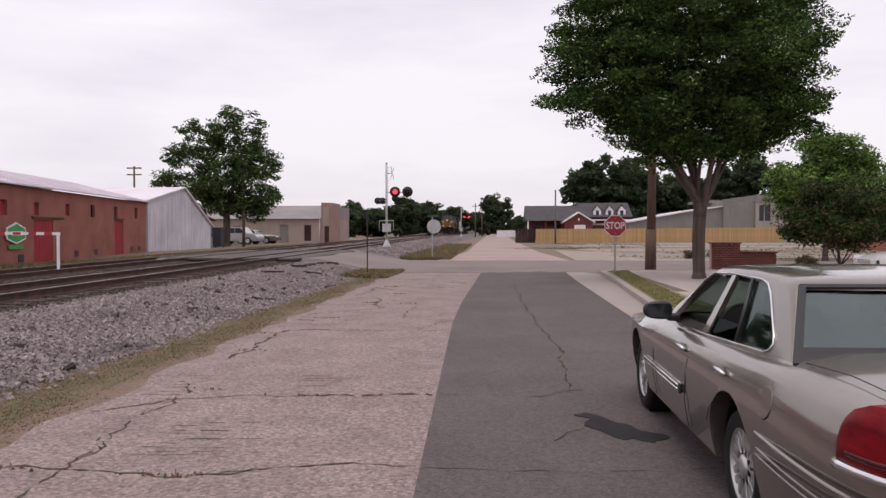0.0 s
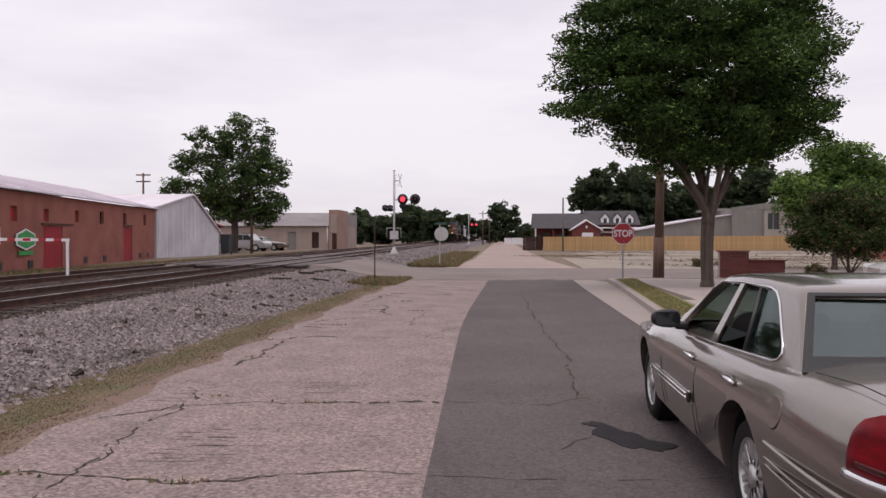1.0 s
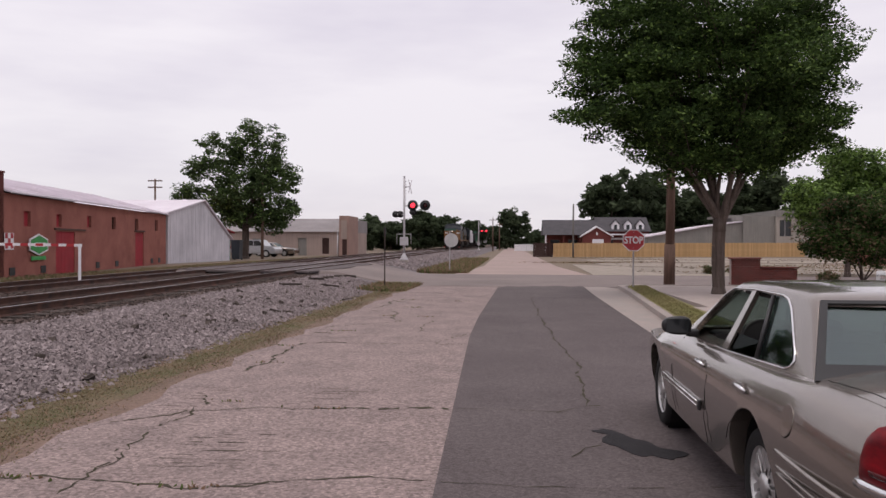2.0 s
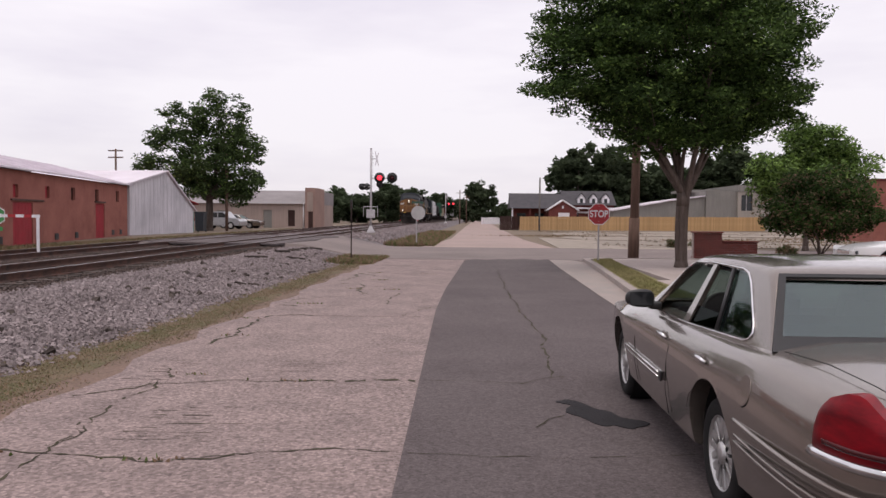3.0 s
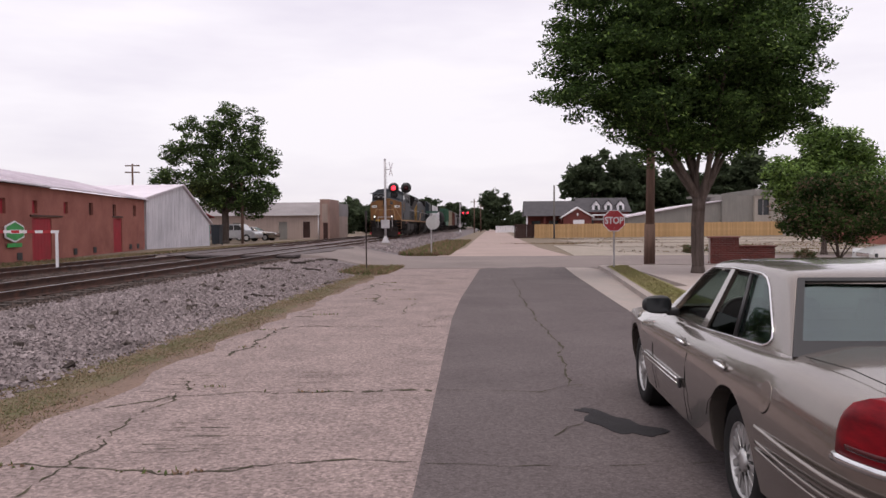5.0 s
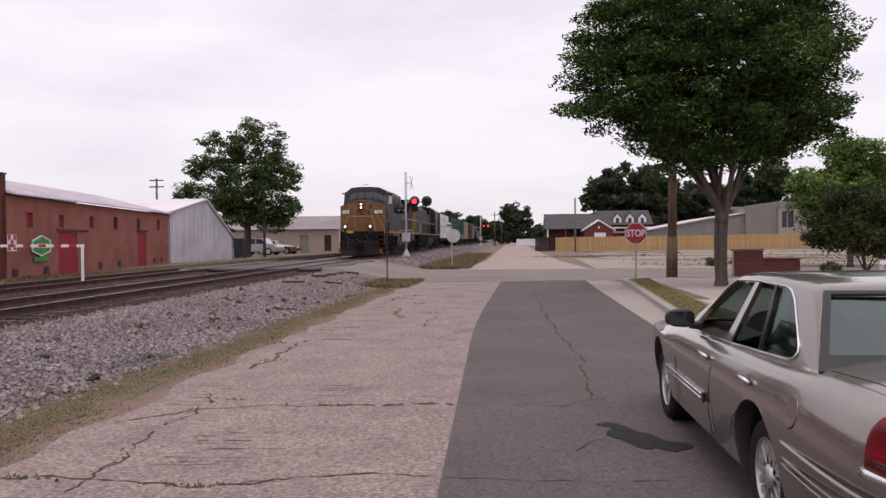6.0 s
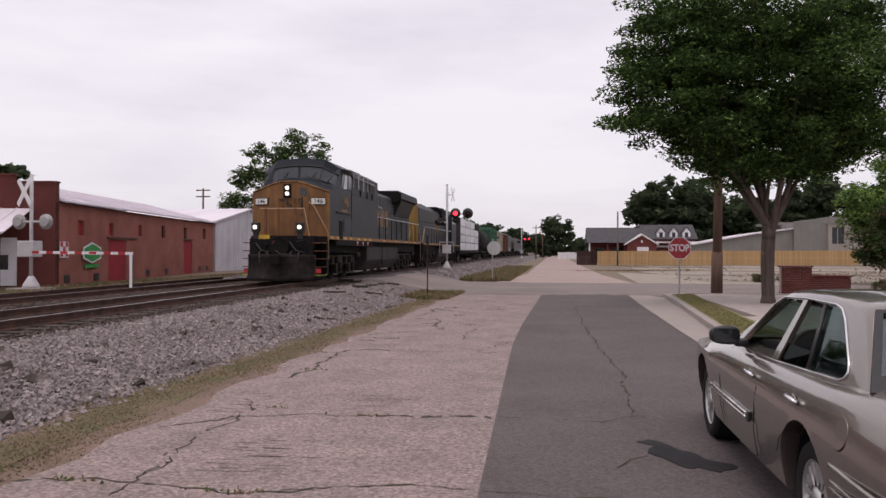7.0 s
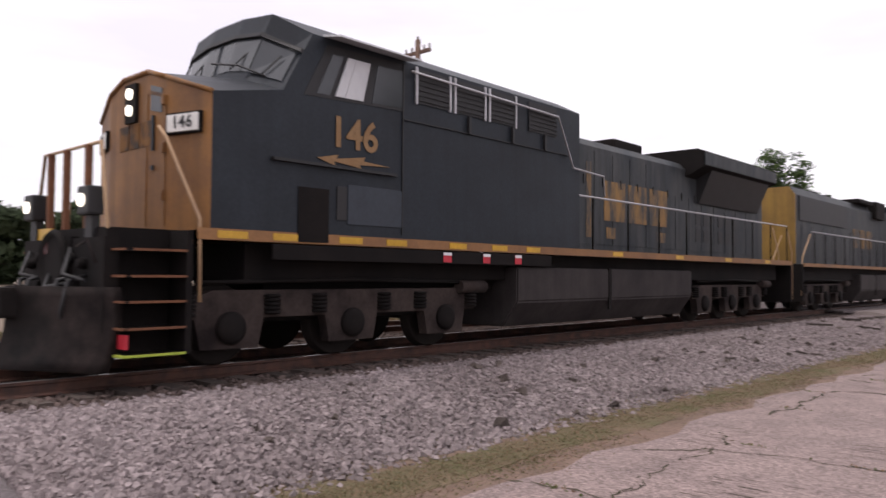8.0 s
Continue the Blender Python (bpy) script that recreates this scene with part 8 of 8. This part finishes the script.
def poles():
    th = thing("utility_pole", "weathered brown wooden utility pole", "pole", at=pose(6.56, 32.4, 0))
    bm = bmesh.new()
    rod(bm, (0, 0, -0.3), (0.1, 0, 9.5), 0.20, 0.14, 16)
    part("pole", bm, "pole_wood", th)
    bm = bmesh.new()
    rod(bm, (0, 0, 0.05), (0.015, 0, 1.75), 0.235, 0.225, 16)
    part("pole_sleeve", bm, "pole_wood", th)
    th = thing("utility_pole", "tall dark wooden pole with a crossarm and street lamp", "pole", at=pose(-21.85, 21.9, 0.34))
    bm = bmesh.new()
    rod(bm, (0, 0, -0.3), (-0.12, 0, 11.15), 0.17, 0.11, 14)
    part("pole", bm, "pole_wood", th)
    bm = bmesh.new()
    box(bm, -0.85, 0.60, -0.06, 0.06, 10.55, 10.68)
    ca = part("crossarm", bm, "pole_wood", th)
    for x in (-0.8, -0.45, 0.25, 0.55, -0.12):
        bm = bmesh.new()
        z = 10.68 if x != -0.12 else 11.1
        turned(bm, [(0.03, 0), (0.06, 0.06), (0.04, 0.12), (0.06, 0.16), (0.02, 0.22)], 10, Matrix.Translation((x, 0, z)))
        part("insulator", bm, "grey_metal", ca)
    for z in (8.4, 8.9, 9.5):
        bm = bmesh.new()
        box(bm, -0.26, -0.05, -0.05, 0.05, z, z + 0.08)
        part("bracket", bm, "grey_metal", th)
    bm = bmesh.new()
    pipe(bm, [(-0.05, 0, 5.95), (0.6, 0, 6.12), (1.3, 0, 6.18)], 0.035)
    la = part("lamp_arm", bm, "galv", th)
    bm = bmesh.new()
    box(bm, 1.2, 1.75, -0.11, 0.11, 6.08, 6.20, 0, 0.05)
    part("lamp_head", bm, "galv", la)
    th = thing("wood_post", "grey weathered post with two meter boxes", "pole", at=pose(-17.05, 11.3, 0.34))
    bm = bmesh.new()
    rod(bm, (0, 0, -0.3), (-0.15, 0, 4.85), 0.115, 0.085, 12)
    part("pole", bm, M["grey_wood"], th)
    for z in (0.62, 1.08):
        bm = bmesh.new()
        box(bm, 0.02, 0.26, -0.20, -0.08, z, z + 0.32, 0, 0.02)
        part("meter_box", bm, "galv", th)
    th = thing("utility_pole", "thin grey pole beside the yellow fence", "pole", at=pose(7.95, 100, 0))
    bm = bmesh.new()
    rod(bm, (0, 0, -0.2), (0, 0, 7.0), 0.13, 0.10, 10)
    part("pole", bm, M["grey_wood"], th)
    th = thing("utility_pole", "dark wooden pole in front of the broad tree", "pole", at=pose(-21.6, 64.0, 0.34))
    bm = bmesh.new()
    rod(bm, (0, 0, -0.2), (0, 0, 6.6), 0.14, 0.11, 10)
    part("pole", bm, "pole_wood", th)
    th = thing("utility_pole", "distant pole with crossarms", "pole", at=pose(-44, 90, 0.3))
    bm = bmesh.new()
    rod(bm, (0, 0, -0.2), (0, 0, 9.3), 0.15, 0.11, 10)
    part("pole", bm, "pole_wood", th)
    for z in (8.2, 9.0):
        bm = bmesh.new()
        box(bm, -0.9, 0.9, -0.08, 0.08, z, z + 0.15)
        part("crossarm", bm, "pole_wood", th)
    for i, (x, y, h) in enumerate(((-4.8, 190, 8.5), (-3.6, 215, 8.0), (33.5, 60, 12.0))):
        th = thing("utility_pole", "distant brown wooden utility pole", "pole", at=pose(x, y, 0))
        bm = bmesh.new()
        rod(bm, (0, 0, -0.2), (0, 0, h), 0.15, 0.11, 10)
        part("pole", bm, "pole_wood", th)
        bm = bmesh.new()
        box(bm, -0.9, 0.9, -0.08, 0.08, h - 0.8, h - 0.65)
        part("crossarm", bm, "pole_wood", th)
    th = thing("marker_post", "thin dark steel marker post", "post", at=pose(-5.03, 29.7, 0))
    bm = bmesh.new()
    box(bm, -0.022, 0.022, -0.022, 0.022, -0.1, 2.3)
    part("post", bm, M["rust_dark"], th)
    bm = bmesh.new()
    box(bm, -0.045, 0.045, -0.02, 0.02, 2.02, 2.36)
    part("marker", bm, "black", th)
    th = thing("round_sign", "round sign seen from its pale back on a post", "sign", at=pose(-3.75, 45.5, 0))
    bm = bmesh.new()
    box(bm, -0.035, 0.035, 0.0, 0.05, -0.1, 2.55)
    part("post", bm, "grey_metal", th)
    bm = bmesh.new()
    flat_sign(bm, ngon(0.42, 28, 0), facing(0.1, -0.005, 1.95))
    part("disc", bm, M["sign_back"], th)
    bm = bmesh.new()
    box(bm, -0.30, 0.40, -0.01, 0.01, 2.52, 2.64)
    part("street_name_blade", bm, M["dark_green"], th, "dark green street blade")


M["sign_back"] = material("pale_sign_back", (0.50, 0.49, 0.48), 0.5, 0.3, scale=2, fine=20)
M["dark_green"] = material("dark_green_blade", (0.03, 0.085, 0.06), 0.5, scale=2, fine=20)
M["grey_wood"] = material("grey_weathered_wood", (0.17, 0.155, 0.145), 0.95, second=(0.11, 0.10, 0.095), scale=2, fine=25, stretch=(4, 4, 0.4), bump=0.4)
M["rust_dark"] = material("dark_rusty_steel", (0.055, 0.040, 0.036), 0.85, scale=3, fine=25)


def sign_boards():
    th = thing("shop_sign", "green hexagonal shop sign on the brick wall", "sign", at=pose(-18.6, 26, 0.34, 0, 0, 10.5))
    bm = bmesh.new()
    prism(bm, [(2.2, 1.05), (2.2, 1.5), (3.05, 1.72), (3.9, 1.5), (3.9, 1.05), (3.05, 0.85)], 0.06, 0.10, "x")
    b = part("board", bm, "white", th)
    bm = bmesh.new()
    prism(bm, [(2.28, 1.09), (2.28, 1.46), (3.05, 1.66), (3.82, 1.46), (3.82, 1.09), (3.05, 0.91)], 0.10, 0.106, "x")
    part("face", bm, "green_sign", b, "green face")
    bm = bmesh.new()
    box(bm, 0.106, 0.110, 2.6, 3.6, 1.2, 1.36)
    part("lettering_bar", bm, "white", b)
    bm = bmesh.new()
    box(bm, 0.06, 0.09, 2.4, 3.7, 0.66, 0.82)
    part("lower_board", bm, "green_sign", th)
    th = thing("check_sign", "red and white checked sign on the brick wall", "sign", at=pose(-18.6, 26, 0.34, 0, 0, 10.5))
    bm = bmesh.new()
    box(bm, 0.04, 0.06, 0.25, 0.95, 1.10, 1.72)
    b = part("board", bm, "white", th)
    for i in range(3):
        for j in range(3):
            if (i + j) % 2 == 0:
                bm = bmesh.new()
                box(bm, 0.06, 0.064, 0.28 + 0.21 * i, 0.49 + 0.21 * i, 1.14 + 0.19 * j, 1.33 + 0.19 * j)
                part("check", bm, "stop_red", b)


def yard():
    """Car park and goods beyond the tracks, to the left."""
    th = thing("box_trailer", "plain white box trailer parked beyond the tracks", "trailer", at=pose(-18.75, 13.2, 0.34, 0, 0, 0))
    bm = bmesh.new()
    box(bm, -0.2, 2.7, 0, 1.9, 0.18, 1.75, 0, 0.03)
    part("box", bm, "car_white", th)
    bm = bmesh.new()
    for x in (-0.2, 2.67):
        box(bm, x - 0.01, x + 0.04, -0.012, 0.03, 0.18, 1.8)
    box(bm, -0.2, 2.7, -0.012, 0.0, 1.72, 1.78)
    part("edge_trim", bm, "galv", th)
    for x in (0.4, 1.9, 2.35):
        bm = bmesh.new()
        rod(bm, (x, 0.05, 0.16), (x, 0.22, 0.16), 0.16, n=18)
        part("wheel", bm, "tyre", th)
    bm = bmesh.new()
    box(bm, -0.1, 2.6, 0.2, 1.7, 0.10, 0.18)
    part("chassis", bm, "grime", th)
    th = thing("long_building", "long low cream building with small dark windows", "building", at=pose(-47.5, 31.5, 0.3, 0, 0, -3))
    bm = bmesh.new()
    holes = [(3.0, 4.0, 2.0, 2.5), (8.0, 9.0, 2.0, 2.5), (12.5, 13.5, 2.0, 2.5)]
    wall_with_holes(bm, "x", 0, 0.3, 0, 20, -0.2, 2.85, holes)
    box(bm, 0, 0.3, 0.3, 10, -0.2, 2.85)
    part("wall", bm, M["cream_sheet"], th)
    bm = bmesh.new()
    box(bm, -0.1, 20.1, -0.1, 10, 2.85, 3.0)
    part("roof", bm, "galv", th)
    for a, b, c, d in holes:
        bm = bmesh.new()
        box(bm, a, b, 0.1, 0.15, c, d)
        part("window", bm, "glass_dark", th)
    suv("sport_utility_car", "parked white sport utility car", pose(-35.6, 27.2, 0.32, 0, 0, 118), "car_white")
    slab("car_park", [(-60, 13), (-19.5, 13), (-19.5, 19.5), (-26, 25), (-32, 31), (-60, 31)], 0.20, 0.345, "walk", "pale concrete car park", "pavement")
    tree("round_bush", pose(-21.6, 14.4, 0.34), 0.06, 0.4, [(0, 0, 1.3, 1.15, 1.1, 1.25), (0.5, 0, 1.0, 0.9, 0.9, 0.9), (-0.5, 0, 2.1, 0.8, 0.8, 0.8)], 120, 55, 0.08, ["leaf_hazed", "leaf_mid"], "dense dark green bush beside the post", 51, 0.35, 5, 0.3)
    tree("round_bush", pose(-26.5, 17.5, 0.34), 0.10, 0.8, [(0, 0, 2.6, 2.2, 2.0, 2.0), (-1.2, 0, 2.2, 1.6, 1.5, 1.5)], 150, 55, 0.12, ["leaf_hazed", "leaf_mid"], "dark green tree in the car park", 52, 0.6, 6, 0.3)
    for i, (x, y) in enumerate(((-17.9, 12.7), (-18.9, 13.3))):
        bm = bmesh.new()
        box(bm, -0.55, 0.55, -0.2, 0.2, 0, 0.28, 0, 0.03)
        b = link("concrete_block", bm, "kerb")
        b.matrix_world = pose(x, y, 0.33, 0, 0, 20 + 14 * i)
        tagged(b, "weathered concrete block on the grass", "block", "concrete blocks")
    bm = bmesh.new()
    turned(bm, [(0.13, 0), (0.10, 0.05), (0.10, 0.35), (0.13, 0.38), (0.12, 0.45), (0.05, 0.52)], 14, Matrix.Translation((-19.6, 20.9, 0.34)))
    tagged(link("hydrant", bm, "yellow", smooth=True), "small yellow fire hydrant near the pole", "hydrant")
    # vehicles by the tan building
    suv("pickup_car", "silver pickup parked by the tan building", pose(-26.8, 74, 0.34, 0, 0, -98), "car_silver", True)
    saloon("grey_car", "grey saloon parked behind the pickup", pose(-26.6, 79, 0.34, 0, 0, -98), "car_paint", False, False)


M["cream_sheet"] = material("cream_sheet_wall", (0.56, 0.50, 0.44), 0.8, second=(0.50, 0.45, 0.40), scale=0.4, fine=15, streak=0.1)


def suv(name, label, at, paint, pickup=False):
    th = thing(name, label, "car", at=at)
    bm = bmesh.new()
    prism(bm, [(-1.0, 0.35), (3.7, 0.35), (3.75, 0.75), (3.5, 0.98), (2.5, 1.08), (-1.0, 1.08), (-1.08, 0.7)], -0.92, 0.92, "x")
    bmesh.ops.bevel(bm, geom=bm.edges[:], offset=0.06, segments=2, affect="EDGES")
    part("body", bm, paint, th)
    bm = bmesh.new()
    prism(bm, [(0.55, 1.06), (2.65, 1.06), (2.0, 1.72), (0.75, 1.74)] if pickup else [(-0.95, 1.06), (2.5, 1.06), (1.75, 1.70), (-0.75, 1.72)], -0.80, 0.80, "x")
    bmesh.ops.bevel(bm, geom=bm.edges[:], offset=0.06, segments=2, affect="EDGES")
    cabn = part("cabin", bm, paint, th)
    for s in (-1, 1):
        for pts in ([(0.80, 1.14), (1.35, 1.14), (1.35, 1.62), (0.90, 1.62)], [(1.42, 1.14), (2.4, 1.14), (1.95, 1.62), (1.42, 1.62)]) if pickup else ([(-0.75, 1.14), (0.25, 1.14), (0.25, 1.60), (-0.62, 1.60)], [(0.35, 1.14), (1.15, 1.14), (1.1, 1.60), (0.35, 1.60)], [(1.22, 1.14), (2.2, 1.14), (1.7, 1.60), (1.2, 1.60)]):
            bm = bmesh.new()
            prism(bm, pts, s * 0.80 - 0.006, s * 0.80 + 0.006, "x")
            part("window", bm, "glass_dark", cabn)
        for y in (0.0, 2.8):
            bm = bmesh.new()
            rod(bm, (s * 0.72, y, 0.36), (s * 0.95, y, 0.36), 0.36, n=22)
            w = part("tyre", bm, "tyre", th)
            bm = bmesh.new()
            rod(bm, (s * 0.95, y, 0.36), (s * 0.96, y, 0.36), 0.22, n=18)
            part("rim", bm, "alloy", w)
        bm = bmesh.new()
        box(bm, min(s * 0.70, s * 0.90), max(s * 0.70, s * 0.90), -1.09, -1.02, 0.75, 1.05)
        part("tail_lamp", bm, "tail_red", th)
    bm = bmesh.new()
    y = 0.60 if pickup else -0.93
    box(bm, -0.68, 0.68, y, y + 0.07, 1.16, 1.60)
    part("rear_window", bm, "glass_dark", cabn)
    return th


def brick_planter():
    """Low stepped wall of separate bricks at the lot's corner."""
    th = thing("brick_wall", "low stepped dark red brick wall", "wall", at=pose(9.55, 34.0, 0.0))
    bm = bmesh.new()
    box(bm, 0, 0.235, 0, 0.11, 0, 0.07)
    first = part("brick", bm, "brick_dark", th)
    bm = bmesh.new()
    for x0, x1, h in ((0.01, 1.2, 1.12), (1.2, 2.75, 0.72)):
        box(bm, x0, x1 - 0.01, 0.01, 0.42, -0.05, h - 0.012)
    part("mortar", bm, "kerb", th)
    for x0, x1, rows in ((0.0, 1.2, 14), (1.2, 2.75, 9)):
        for r in range(rows):
            x = x0 - (0.125 if r % 2 else 0.0)
            while x < x1 - 0.02:
                a, b = max(x, x0), min(x + 0.235, x1)
                if b - a > 0.04:
                    o = new("brick", first.data)
                    o.parent, o.location, o.scale = th, (a, -0.004, 0.08 * r), ((b - a) / 0.235, 1, 1)
                x += 0.25
    first.location = (0.0, 0.33, 0.0)
    for x0, x1, z in ((-0.05, 1.25, 1.12), (1.25, 2.80, 0.72)):
        bm = bmesh.new()
        box(bm, x0, x1, -0.05, 0.48, z, z + 0.06, 0, 0.01)
        part("cap", bm, "brick_dark", th)


def lot():
    """Broken concrete slabs, weeds and rubble on the empty corner lot."""
    rng = random.Random(77)
    for x0, x1, y0, y1 in ((6.5, 42, 46, 59), (7, 48, 60, 73), (7, 44, 75, 87), (8, 50, 89, 104)):
        bm = bmesh.new()
        n = 16
        ring = []
        for k in range(n):
            a = 2 * math.pi * k / n
            c, s = math.cos(a), math.sin(a)
            q = max(abs(c), abs(s))
            ring.append(((x0 + x1) / 2 + (x1 - x0) / 2 * c / q * rng.uniform(0.85, 1.0), (y0 + y1) / 2 + (y1 - y0) / 2 * s / q * rng.uniform(0.8, 1.0)))
        prism(bm, ring, -0.1, 0.01, "z")
        tagged(link("lot_slab", bm, "lot"), "broken pale concrete slab on the empty lot", "slab", kind="structure")

    def rub(r, n):
        x = r.uniform(8, 46, n)
        y = 47 + 40 * r.uniform(0, 1, n)
        return np.stack([x, y, 0.02 + 0 * x], 1)
    chips("lot_rubble", 200, rub, 0.20, "lot", "scattered concrete rubble on the lot", 61, "rubble")

    def weeds(r, n):
        c = r.uniform(0, 1, (26, 2)) * (42, 56) + (6, 46)
        i = r.randint(0, 26, n)
        x = c[i, 0] + r.normal(0, 2.6, n)
        y = c[i, 1] + r.normal(0, 0.8, n)
        return np.stack([x, y, -0.02 + 0 * x], 1)
    blades("lot_weeds", 9000, weeds, 0.10, ["straw", "grass"], "dry weeds over the empty lot", 62, 0.8, 0.05)
    slab("lot_apron", [(4.6, 43.5), (14, 43.5), (11, 58), (5.2, 66)], -0.1, -0.002, "lot", "pale worn concrete apron", "pavement")
    for i, (x, y) in enumerate(((13.2, 46.0), (14.6, 36.5), (11.8, 46.5))):
        tree("low_shrub", pose(x, y, 0), 0.03, 0.1, [(0, 0, 0.25, 0.6, 0.4, 0.25)], 24, 40, 0.06, ["bloom", "leaf_mid"], "low reddish shrub at the lot's edge", 70 + i, 0.2, 3, 0.4, branches=0)


def build():
    ground()
    roads()
    pavement()
    ballast()
    old_boards()
    verges()
    trees()
    far_trees()
    red_store()
    white_shed()
    tan_building()
    house()
    right_buildings()
    cars()
    stop_sign()
    crossing_signal(pose(-7.6, 53.0, 0.45), "silver crossing signal mast with flashing red lamps", (True, False))
    crossing_signal(pose(-6.6, 150.0, 0.35), "distant crossing signal with red lamps", (True, True))
    gate_signal()
    poles()
    sign_boards()
    yard()
    lot()
    track("railway_track", TRACK, "main line of rusty rails on dark sleepers")
    track("railway_track", TRACK @ pose(-4.1, 0, -0.02), "second line of rusty rails on dark sleepers")
    brick_planter()
    fences()


TRAIN = train()
build()
SPEED, NOSE = 23.1, 27.8


def motions():
    def ahead(t):
        return NOSE + SPEED * (7.0 - t)
    for ob, behind in TRAIN:
        walk(ob, [(t, TRACK @ pose(0, ahead(t) + behind, 0)) for t in (0.0, 4.0, 8.0)])
    # the leader's wheels roll at the train's speed
    for ob, y in WHEELSETS[:6]:
        spin = math.degrees(SPEED / 0.53)
        walk(ob, [(k / 30, pose(0, y, 0.53, spin * k / 30)) for k in range(241)])


motions()
